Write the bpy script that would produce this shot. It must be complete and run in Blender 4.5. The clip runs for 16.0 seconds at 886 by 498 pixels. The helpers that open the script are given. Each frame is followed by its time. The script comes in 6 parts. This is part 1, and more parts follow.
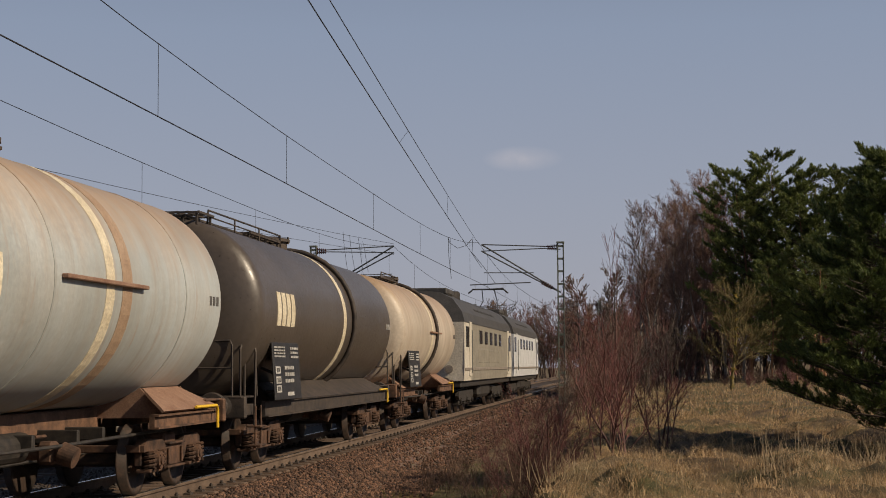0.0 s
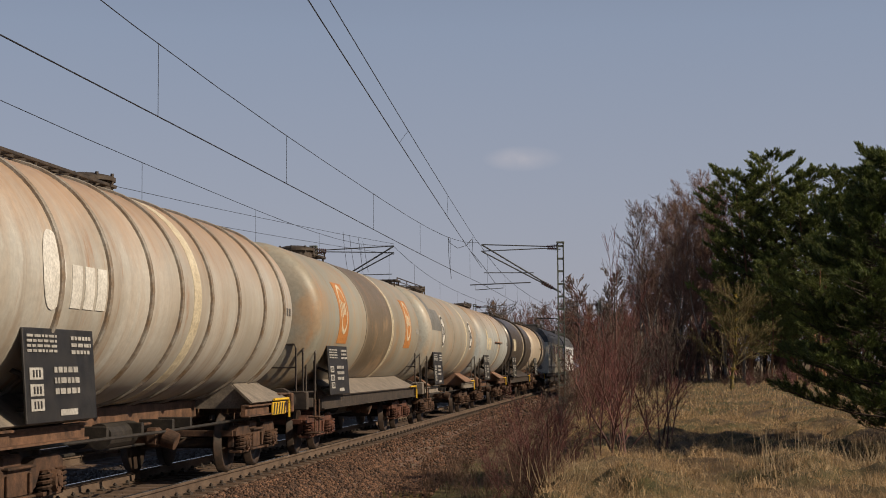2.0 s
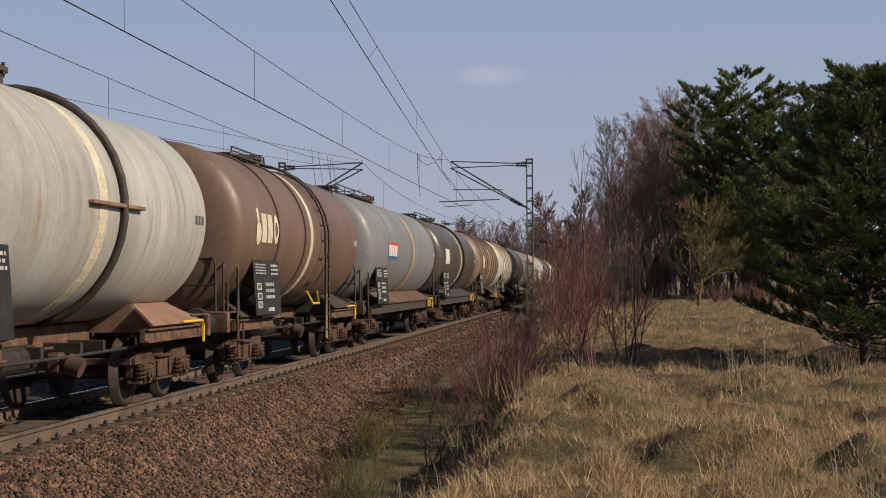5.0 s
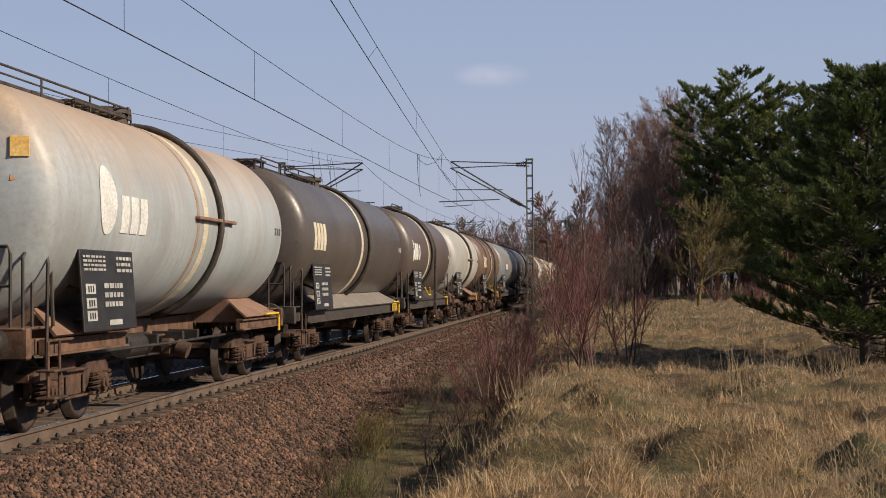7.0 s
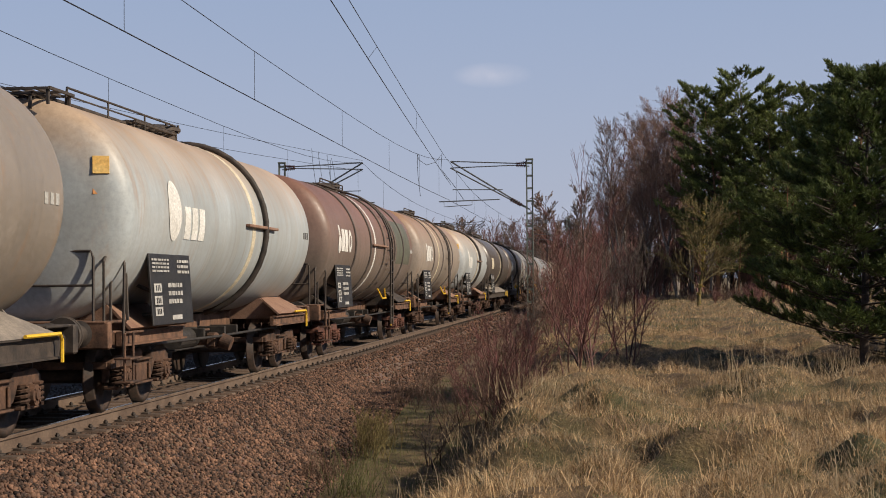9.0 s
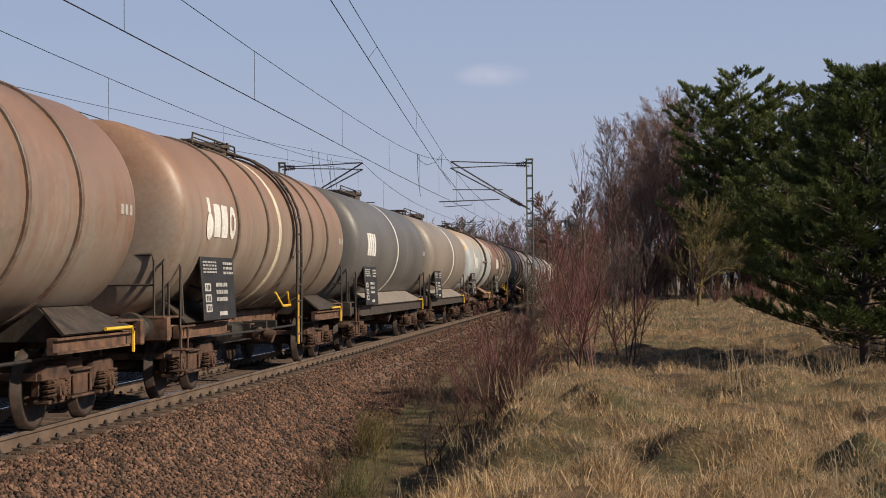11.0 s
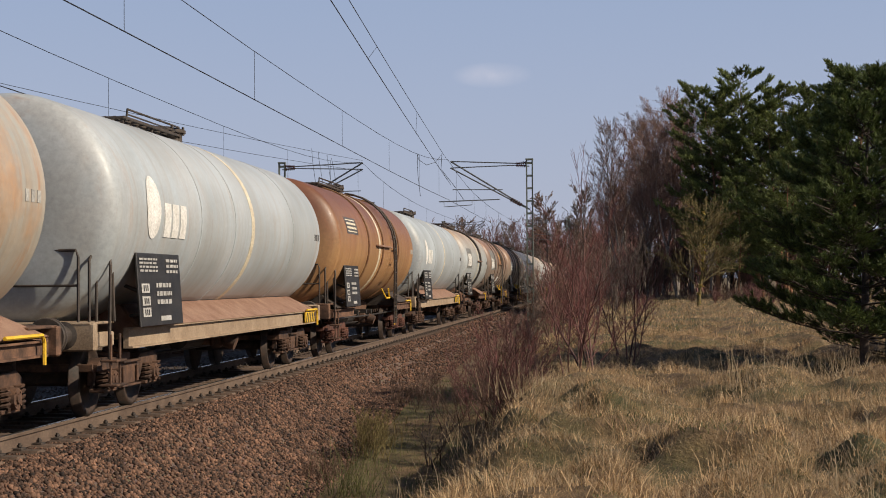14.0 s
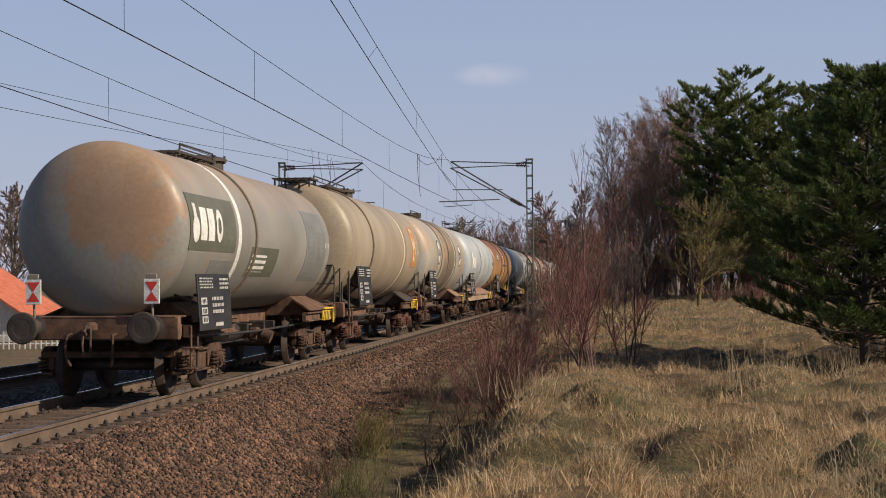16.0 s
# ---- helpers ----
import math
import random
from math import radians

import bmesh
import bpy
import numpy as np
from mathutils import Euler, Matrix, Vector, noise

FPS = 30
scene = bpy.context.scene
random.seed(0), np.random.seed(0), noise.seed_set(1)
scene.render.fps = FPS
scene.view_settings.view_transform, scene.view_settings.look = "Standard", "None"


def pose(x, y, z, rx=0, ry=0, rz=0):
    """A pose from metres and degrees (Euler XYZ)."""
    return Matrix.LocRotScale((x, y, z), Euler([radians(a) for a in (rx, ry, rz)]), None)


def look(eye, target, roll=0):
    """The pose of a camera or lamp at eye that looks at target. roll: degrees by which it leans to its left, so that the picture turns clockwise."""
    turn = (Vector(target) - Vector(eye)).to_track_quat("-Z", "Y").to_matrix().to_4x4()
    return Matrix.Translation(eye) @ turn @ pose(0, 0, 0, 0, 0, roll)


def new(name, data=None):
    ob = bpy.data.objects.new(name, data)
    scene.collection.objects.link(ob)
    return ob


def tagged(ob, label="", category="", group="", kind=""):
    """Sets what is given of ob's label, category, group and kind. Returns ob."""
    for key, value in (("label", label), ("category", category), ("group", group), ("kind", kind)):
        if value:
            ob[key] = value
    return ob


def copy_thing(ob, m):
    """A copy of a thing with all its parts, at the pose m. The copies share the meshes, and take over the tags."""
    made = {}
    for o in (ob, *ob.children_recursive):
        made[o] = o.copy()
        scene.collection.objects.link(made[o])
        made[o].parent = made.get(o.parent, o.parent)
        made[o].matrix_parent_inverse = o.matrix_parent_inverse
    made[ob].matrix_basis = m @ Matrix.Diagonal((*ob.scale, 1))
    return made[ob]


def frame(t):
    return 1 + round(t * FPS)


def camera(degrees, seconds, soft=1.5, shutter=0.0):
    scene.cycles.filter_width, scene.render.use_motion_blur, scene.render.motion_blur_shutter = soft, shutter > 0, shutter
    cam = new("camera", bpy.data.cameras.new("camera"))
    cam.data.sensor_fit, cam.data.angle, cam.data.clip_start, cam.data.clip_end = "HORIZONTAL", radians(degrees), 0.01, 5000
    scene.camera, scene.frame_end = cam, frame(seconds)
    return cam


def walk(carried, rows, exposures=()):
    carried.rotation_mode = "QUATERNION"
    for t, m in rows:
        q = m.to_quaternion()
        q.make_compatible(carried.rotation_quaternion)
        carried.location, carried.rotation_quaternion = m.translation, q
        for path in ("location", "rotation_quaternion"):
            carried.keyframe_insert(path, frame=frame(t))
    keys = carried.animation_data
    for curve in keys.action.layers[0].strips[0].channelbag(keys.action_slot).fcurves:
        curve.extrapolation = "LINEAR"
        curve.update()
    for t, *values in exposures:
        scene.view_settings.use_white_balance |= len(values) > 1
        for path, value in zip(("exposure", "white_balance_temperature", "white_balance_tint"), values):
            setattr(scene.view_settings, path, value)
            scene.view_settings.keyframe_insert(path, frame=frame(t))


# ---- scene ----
cam = camera(31.4, 16.0, 0.95)

# ---- camera ----
EYE = (7.386, 0.0, 1.657)
F_PX = 2790.0


def aim(dx, dy):
    """The camera's turn when the picture stands dx to the right of and dy below its resting place."""
    yaw, pitch = 5.9995 + math.degrees(dx / F_PX), 1.2192 + math.degrees(dy / F_PX)
    a, b = radians(yaw), radians(pitch)
    way = Vector((-math.sin(a) * math.cos(b), math.cos(a) * math.cos(b), math.sin(b)))
    return look(EYE, Vector(EYE) + way * 10, -0.396)


walk(cam, [(0.0, aim(54, 147.5)), (1.0, aim(54, 147.5)), (2.8, aim(54, 147.5)), (3.0, aim(52, 145)), (3.1, aim(49, 143)),
           (3.2, aim(37, 131)), (3.3, aim(33, 120)), (3.4, aim(22, 90)), (3.5, aim(4, 16)), (3.6, aim(-12, -22)),
           (3.7, aim(-4, -5)), (3.8, aim(0, 0)), (5.0, aim(0, 0)), (10.0, aim(0, 0)), (16.0, aim(0, 0))],
     exposures=[(0.0, -0.36, 7050, 12), (2.9, -0.36, 7050, 12), (3.6, -0.36, 6850, 11.5), (4.2, -0.3, 6650, 11), (6.3, 0.0, 6450, 11.5), (16.0, 0.0, 6450, 11.5)])

# ---- world and sun ----
SUN_AZ, SUN_EL = radians(102), radians(33.5)      # clockwise from +y
world = bpy.data.worlds.new("sky")
scene.world = world
world.use_nodes = True
wn, wl = world.node_tree.nodes, world.node_tree.links
wn.clear()
w_out = wn.new("ShaderNodeOutputWorld")
w_bg = wn.new("ShaderNodeBackground")
w_sky = wn.new("ShaderNodeTexSky")
w_sky.sky_type = "NISHITA"
w_sky.sun_disc = False
w_sky.sun_elevation, w_sky.sun_rotation = SUN_EL, SUN_AZ
w_sky.air_density, w_sky.dust_density, w_sky.ozone_density = 1.0, 1.2, 2.0
w_bg.inputs["Strength"].default_value = 0.11
# one faint cloud
w_map = wn.new("ShaderNodeVectorMath")
w_map.operation = "SUBTRACT"
CLOUD = Vector((-0.0722, 0.9888, 0.1305)).normalized()
w_scl = wn.new("ShaderNodeVectorMath")
w_scl.operation = "MULTIPLY"
w_scl.inputs[1].default_value = (38, 38, 120)
w_add = wn.new("ShaderNodeVectorMath")
w_add.operation = "LENGTH"
w_noise = wn.new("ShaderNodeTexNoise")
w_noise.inputs["Scale"].default_value = 55
w_noise.inputs["Detail"].default_value = 4
w_m1 = wn.new("ShaderNodeMapRange")
w_m1.inputs["From Min"].default_value, w_m1.inputs["From Max"].default_value = 1.0, 0.1
w_m1.inputs["To Max"].default_value = 0.5
w_mul = wn.new("ShaderNodeMath")
w_mul.operation = "MULTIPLY"
w_mix = wn.new("ShaderNodeMixRGB")
w_mix.inputs[2].default_value = (8.0, 7.4, 7.6, 1)
w_tc = wn.new("ShaderNodeTexCoord")
wl.new(w_tc.outputs["Generated"], w_map.inputs[0])
w_map.inputs[1].default_value = CLOUD
wl.new(w_map.outputs[0], w_scl.inputs[0])
wl.new(w_scl.outputs[0], w_add.inputs[0])
wl.new(w_add.outputs["Value"], w_m1.inputs["Value"])
wl.new(w_tc.outputs["Generated"], w_noise.inputs["Vector"])
wl.new(w_m1.outputs[0], w_mul.inputs[0])
wl.new(w_noise.outputs["Fac"], w_mul.inputs[1])
wl.new(w_mul.outputs[0], w_mix.inputs[0])
# pale lavender haze, thicker towards the horizon
w_sep = wn.new("ShaderNodeSeparateXYZ")
wl.new(w_tc.outputs["Generated"], w_sep.inputs[0])
w_haze = wn.new("ShaderNodeValToRGB")
for w_pos, w_col in ((0.21, (0.295, 0.372, 0.53, 1)), (0.36, (0.15, 0.21, 0.335, 1)), (0.6, (0.06, 0.092, 0.18, 1))):
    w_haze.color_ramp.elements.new(w_pos).color = w_col
w_haze.color_ramp.elements[0].color = (0.41, 0.435, 0.55, 1)
w_haze.color_ramp.elements[4].color = (0.035, 0.06, 0.125, 1)
w_gain = wn.new("ShaderNodeVectorMath")
w_gain.operation = "SCALE"
w_gain.inputs["Scale"].default_value = 10.0
wl.new(w_sep.outputs["Z"], w_haze.inputs[0])
wl.new(w_haze.outputs[0], w_gain.inputs[0])
w_veil = wn.new("ShaderNodeMixRGB")
w_veil.inputs[0].default_value = 0.85
wl.new(w_sky.outputs[0], w_veil.inputs[1])
wl.new(w_gain.outputs[0], w_veil.inputs[2])
wl.new(w_veil.outputs[0], w_mix.inputs[1])
wl.new(w_mix.outputs[0], w_bg.inputs["Color"])
wl.new(w_bg.outputs[0], w_out.inputs["Surface"])

sun = new("sun", bpy.data.lights.new("sun", "SUN"))
sun.data.energy, sun.data.angle, sun.data.color = 5.5, radians(0.55), (1.0, 0.865, 0.675)
to_sun = Vector((math.sin(SUN_AZ) * math.cos(SUN_EL), math.cos(SUN_AZ) * math.cos(SUN_EL), math.sin(SUN_EL)))
sun.matrix_world = look(to_sun * 100, (0, 0, 0))


# ---- materials ----
def mat_base(name, rough=0.7, metal=0.0):
    m = bpy.data.materials.new(name)
    m.use_nodes = True
    b = m.node_tree.nodes["Principled BSDF"]
    b.inputs["Roughness"].default_value, b.inputs["Metallic"].default_value = rough, metal
    return m, m.node_tree.nodes, m.node_tree.links, b


def rgba(c):
    return (c[0], c[1], c[2], 1)


def mapped(n, l, coord, scale):
    tc, mp = n.new("ShaderNodeTexCoord"), n.new("ShaderNodeMapping")
    mp.inputs["Scale"].default_value = scale
    l.new(tc.outputs[coord], mp.inputs["Vector"])
    return mp.outputs[0]


def noise_tex(n, l, vec, scale, detail=4, rough=0.6):
    t = n.new("ShaderNodeTexNoise")
    t.inputs["Scale"].default_value, t.inputs["Detail"].default_value, t.inputs["Roughness"].default_value = scale, detail, rough
    if vec is not None:
        l.new(vec, t.inputs["Vector"])
    return t.outputs["Fac"]


def ramp(n, l, fac, stops):
    r = n.new("ShaderNodeValToRGB")
    e = r.color_ramp.elements
    while len(e) < len(stops):
        e.new(0.5)
    for q, (p, c) in zip(e, stops):
        q.position, q.color = p, rgba(c)
    l.new(fac, r.inputs[0])
    return r.outputs[0]


def mix(n, l, fac, a, b, mode="MIX"):
    x = n.new("ShaderNodeMixRGB")
    x.blend_type = mode
    for i, v in ((0, fac), (1, a), (2, b)):
        if isinstance(v, (int, float)):
            x.inputs[i].default_value = v
        elif isinstance(v, tuple):
            x.inputs[i].default_value = rgba(v)
        else:
            l.new(v, x.inputs[i])
    return x.outputs[0]


def bump(n, l, b, height, strength, dist):
    u = n.new("ShaderNodeBump")
    u.inputs["Strength"].default_value, u.inputs["Distance"].default_value = strength, dist
    l.new(height, u.inputs["Height"])
    l.new(u.outputs[0], b.inputs["Normal"])


def worn(name, a, b, scale=6, rough=0.7, metal=0.0, fine=40, relief=0.3, island=0.0, thing=0.0):
    """A surface of two colours in blotches and grain."""
    m, n, l, p = mat_base(name, rough, metal)
    v = mapped(n, l, "Object", (1, 1, 1))
    f1, f2 = noise_tex(n, l, v, scale, 5), noise_tex(n, l, v, fine, 3)
    c = ramp(n, l, f1, [(0.35, a), (0.68, b)])
    g = ramp(n, l, f2, [(0.3, (0.72, 0.72, 0.72)), (0.7, (1.18, 1.18, 1.18))])
    c = mix(n, l, 1.0, c, g, "MULTIPLY")
    if island or thing:
        if island:
            info = n.new("ShaderNodeNewGeometry").outputs["Random Per Island"]
        else:
            info = n.new("ShaderNodeObjectInfo").outputs["Random"]
        k = max(island, thing)
        vary = ramp(n, l, info, [(0.0, (1 - k, 1 - k, 1 - k)), (1.0, (1 + k, 1 + k * 0.9, 1 + k * 0.8))])
        c = mix(n, l, 1.0, c, vary, "MULTIPLY")
    l.new(c, p.inputs["Base Color"])
    if relief:
        bump(n, l, p, f2, relief, 0.01)
    return m


def tank_paint(name, base, dirt, amount, rough=0.42, top=None, seed=0.0, middle=None, blotch=None, spot=None, crown=(3.3, 4.25)):
    """Old tank paint: streaks running round the shell, blotches, and dust that has settled on the crown."""
    m, n, l, p = mat_base(name, rough)
    tc = n.new("ShaderNodeTexCoord")
    off = n.new("ShaderNodeVectorMath")
    off.inputs[1].default_value = (seed * 3.1, seed * 7.7, seed * 1.3)
    l.new(tc.outputs["Object"], off.inputs[0])
    mp = n.new("ShaderNodeMapping")
    mp.inputs["Scale"].default_value = (0.45, 2.6, 0.45)
    l.new(off.outputs[0], mp.inputs["Vector"])
    streak = noise_tex(n, l, mp.outputs[0], 1.4, 4, 0.6)
    blot = noise_tex(n, l, off.outputs[0], 0.9, 6, 0.6)
    grain = noise_tex(n, l, off.outputs[0], 14, 5, 0.7)
    sep = n.new("ShaderNodeSeparateXYZ")
    l.new(tc.outputs["Object"], sep.inputs[0])
    fs = ramp(n, l, streak, [(0.42, (0, 0, 0)), (0.72, (amount, amount, amount))])
    c = mix(n, l, fs, base, dirt)
    mp2 = n.new("ShaderNodeMapping")
    mp2.inputs["Scale"].default_value = (0.25, 5.5, 0.25)
    l.new(off.outputs[0], mp2.inputs["Vector"])
    drip = noise_tex(n, l, mp2.outputs[0], 1.2, 3, 0.5)
    fd = ramp(n, l, drip, [(0.52, (0, 0, 0)), (0.78, (amount, amount, amount))])
    c = mix(n, l, fd, c, tuple(0.62 * x for x in dirt))
    fb = ramp(n, l, blot, [(0.42, (0, 0, 0)), (0.66, (amount, amount, amount))])
    c = mix(n, l, fb, c, tuple(0.5 * (x + y) for x, y in zip(base, dirt)))
    if middle:
        y0, y1, col = middle
        r = n.new("ShaderNodeMapRange")
        r.inputs["From Min"].default_value, r.inputs["From Max"].default_value = y0, y0 + 0.25
        r2 = n.new("ShaderNodeMapRange")
        r2.inputs["From Min"].default_value, r2.inputs["From Max"].default_value = y1, y1 - 0.25
        l.new(sep.outputs["Y"], r.inputs["Value"])
        l.new(sep.outputs["Y"], r2.inputs["Value"])
        k = n.new("ShaderNodeMath")
        k.operation = "MULTIPLY"
        l.new(r.outputs[0], k.inputs[0])
        l.new(r2.outputs[0], k.inputs[1])
        c = mix(n, l, k.outputs[0], c, col)
    if blotch:
        thr, col = blotch
        b2 = noise_tex(n, l, off.outputs[0], 0.75, 5, 0.6)
        c = mix(n, l, ramp(n, l, b2, [(thr, (0, 0, 0)), (thr + 0.13, (0.8, 0.8, 0.8))]), c, col)
    if spot:
        centre, radius, col = spot
        ds = n.new("ShaderNodeVectorMath")
        ds.operation = "DISTANCE"
        ds.inputs[1].default_value = centre
        l.new(tc.outputs["Object"], ds.inputs[0])
        wv = n.new("ShaderNodeMath")
        wv.operation = "MULTIPLY_ADD"
        wv.inputs[1].default_value = 1.3
        l.new(noise_tex(n, l, off.outputs[0], 1.9, 5, 0.6), wv.inputs[0])
        l.new(ds.outputs["Value"], wv.inputs[2])
        sr = n.new("ShaderNodeMapRange")
        sr.inputs["From Min"].default_value, sr.inputs["From Max"].default_value = radius + 0.75, radius + 0.6
        sr.inputs["To Max"].default_value = 0.8
        l.new(wv.outputs[0], sr.inputs["Value"])
        c = mix(n, l, sr.outputs[0], c, col)
    if top:
        add = n.new("ShaderNodeMath")
        add.operation = "MULTIPLY_ADD"
        add.inputs[1].default_value = 0.9
        l.new(streak, add.inputs[0])
        l.new(sep.outputs["Z"], add.inputs[2])
        r = n.new("ShaderNodeMapRange")
        r.inputs["From Min"].default_value, r.inputs["From Max"].default_value = crown
        r.inputs["To Max"].default_value = 0.85
        l.new(add.outputs[0], r.inputs["Value"])
        c = mix(n, l, r.outputs[0], c, top)
    # broad faded patches, and rust that has bled in ragged spots and runs
    fade = noise_tex(n, l, off.outputs[0], 0.55, 3, 0.5)
    c = mix(n, l, 1.0, c, ramp(n, l, fade, [(0.3, (0.8, 0.79, 0.77)), (0.7, (1.16, 1.16, 1.17))]), "MULTIPLY")
    mp3 = n.new("ShaderNodeMapping")
    mp3.inputs["Scale"].default_value = (1.0, 3.2, 0.55)
    l.new(off.outputs[0], mp3.inputs["Vector"])
    bleed = noise_tex(n, l, mp3.outputs[0], 1.3, 7, 0.68)
    c = mix(n, l, ramp(n, l, bleed, [(0.57, (0, 0, 0)), (0.7, (min(0.75, amount * 1.3),) * 3)]), c, tuple(x * k for x, k in zip(dirt, (0.95, 0.72, 0.55))))
    g = ramp(n, l, grain, [(0.25, (0.8, 0.8, 0.8)), (0.75, (1.13, 1.13, 1.13))])
    c = mix(n, l, 1.0, c, g, "MULTIPLY")
    l.new(c, p.inputs["Base Color"])
    l.new(ramp(n, l, grain, [(0.3, (rough - 0.08,) * 3), (0.7, (rough + 0.15,) * 3)]), p.inputs["Roughness"])
    bump(n, l, p, blot, 0.12, 0.03)
    return m


RUSTY = worn("rusty_steel", (0.19, 0.1, 0.065), (0.29, 0.18, 0.125), 3, 0.8, 0.0, 60)
BOGIE_BROWN = worn("bogie_grime", (0.022, 0.012, 0.008), (0.13, 0.067, 0.039), 4, 0.8, 0.0, 50)
BOGIE_RED = worn("bogie_red_oxide", (0.04, 0.016, 0.011), (0.16, 0.062, 0.038), 4, 0.8, 0.0, 50)
BLACK_STEEL = worn("black_steel", (0.015, 0.013, 0.012), (0.045, 0.037, 0.03), 8, 0.65, 0.0, 60)
WHEEL_STEEL = worn("wheel_steel", (0.015, 0.011, 0.008), (0.055, 0.031, 0.02), 8, 0.7, 0.0, 60)
DARK_FRAME = worn("dark_frame", (0.025, 0.02, 0.017), (0.075, 0.056, 0.043), 4, 0.7, 0.0, 40)
RUST_DARK = worn("rust_dark", (0.055, 0.03, 0.019), (0.2, 0.105, 0.062), 4, 0.8, 0.0, 40)
TAN_FRAME = worn("tan_frame", (0.24, 0.17, 0.11), (0.38, 0.29, 0.2), 2, 0.7, 0.0, 40)
GREY_FRAME = worn("grey_frame", (0.16, 0.14, 0.12), (0.28, 0.24, 0.2), 4, 0.7, 0.0, 40)
BOARD_BLACK = worn("board_black", (0.012, 0.012, 0.013), (0.035, 0.032, 0.03), 5, 0.5, 0.0, 60)
WHITE_PAINT = worn("white_paint", (0.62, 0.6, 0.55), (0.8, 0.79, 0.75), 3, 0.5, 0.0, 30, 0.1)
CREAM_PAINT = worn("cream_paint", (0.55, 0.47, 0.33), (0.75, 0.68, 0.52), 3, 0.5, 0.0, 30, 0.1)
AMBER_PAINT = worn("amber_paint", (0.55, 0.3, 0.06), (0.7, 0.48, 0.16), 3, 0.5, 0.0, 30, 0.1)
YELLOW_PAINT = worn("yellow_paint", (0.7, 0.42, 0.02), (0.8, 0.52, 0.05), 4, 0.5, 0.0, 40, 0.1)
ORANGE_PAINT = worn("orange_paint", (0.45, 0.17, 0.04), (0.55, 0.25, 0.08), 3, 0.55, 0.0, 40, 0.1)
RED_PAINT = worn("red_paint", (0.55, 0.03, 0.02), (0.65, 0.05, 0.03), 4, 0.5, 0.0, 40, 0.1)
BLUE_PAINT = worn("blue_paint", (0.03, 0.08, 0.25), (0.05, 0.12, 0.32), 4, 0.5, 0.0, 40, 0.1)
DARK_PAINT = worn("dark_paint", (0.07, 0.065, 0.06), (0.11, 0.1, 0.09), 3, 0.5, 0.0, 40, 0.1)
OLIVE_PAINT = worn("olive_patch", (0.085, 0.088, 0.062), (0.13, 0.13, 0.095), 2, 0.55, 0.0, 40, 0.1)
GREY_PAINT = worn("grey_paint", (0.15, 0.15, 0.14), (0.22, 0.215, 0.2), 3, 0.5, 0.0, 40, 0.1)
BROWN_PAINT = worn("brown_patch", (0.3, 0.2, 0.13), (0.4, 0.29, 0.2), 3, 0.6, 0.0, 40, 0.1)
RAIL_SIDE = worn("rail_rust", (0.085, 0.055, 0.038), (0.15, 0.105, 0.075), 2, 0.85, 0.0, 40)
RAIL_TOP = worn("rail_head", (0.35, 0.34, 0.33), (0.5, 0.49, 0.47), 2, 0.25, 0.9, 30, 0.05)
SLEEPER = worn("sleeper_dusty", (0.075, 0.05, 0.036), (0.15, 0.1, 0.07), 4, 0.9, 0.0, 50, 0.4, thing=0.2)
BALLAST_BED = worn("ballast_bed", (0.072, 0.042, 0.027), (0.2, 0.125, 0.085), 14, 0.95, 0.0, 60, 1.0)
WRITING = worn("board_writing", (0.3, 0.29, 0.27), (0.5, 0.49, 0.46), 3, 0.6, 0.0, 30, 0.0)
STONE = worn("ballast_stone", (0.048, 0.026, 0.017), (0.165, 0.094, 0.062), 3, 0.9, 0.0, 50, 0.3, island=0.9)
# stones under the wagons, their colour darkened to carry the shade there
STONE_DARK = worn("shaded_stone", (0.035, 0.024, 0.017), (0.085, 0.058, 0.042), 3, 0.9, 0.0, 50, 0.3, island=0.4)
WIRE = worn("wire_copper", (0.015, 0.014, 0.015), (0.03, 0.028, 0.028), 3, 0.6, 0.4, 40, 0.0)
MAST_GREEN = worn("mast_paint", (0.1, 0.115, 0.095), (0.17, 0.185, 0.155), 3, 0.65, 0.1, 40)
INSULATOR = worn("insulator_glaze", (0.05, 0.018, 0.012), (0.09, 0.03, 0.02), 3, 0.25, 0.0, 40, 0.0)
GALV = worn("galvanised_tube", (0.1, 0.105, 0.105), (0.18, 0.185, 0.18), 5, 0.5, 0.5, 40, 0.1)


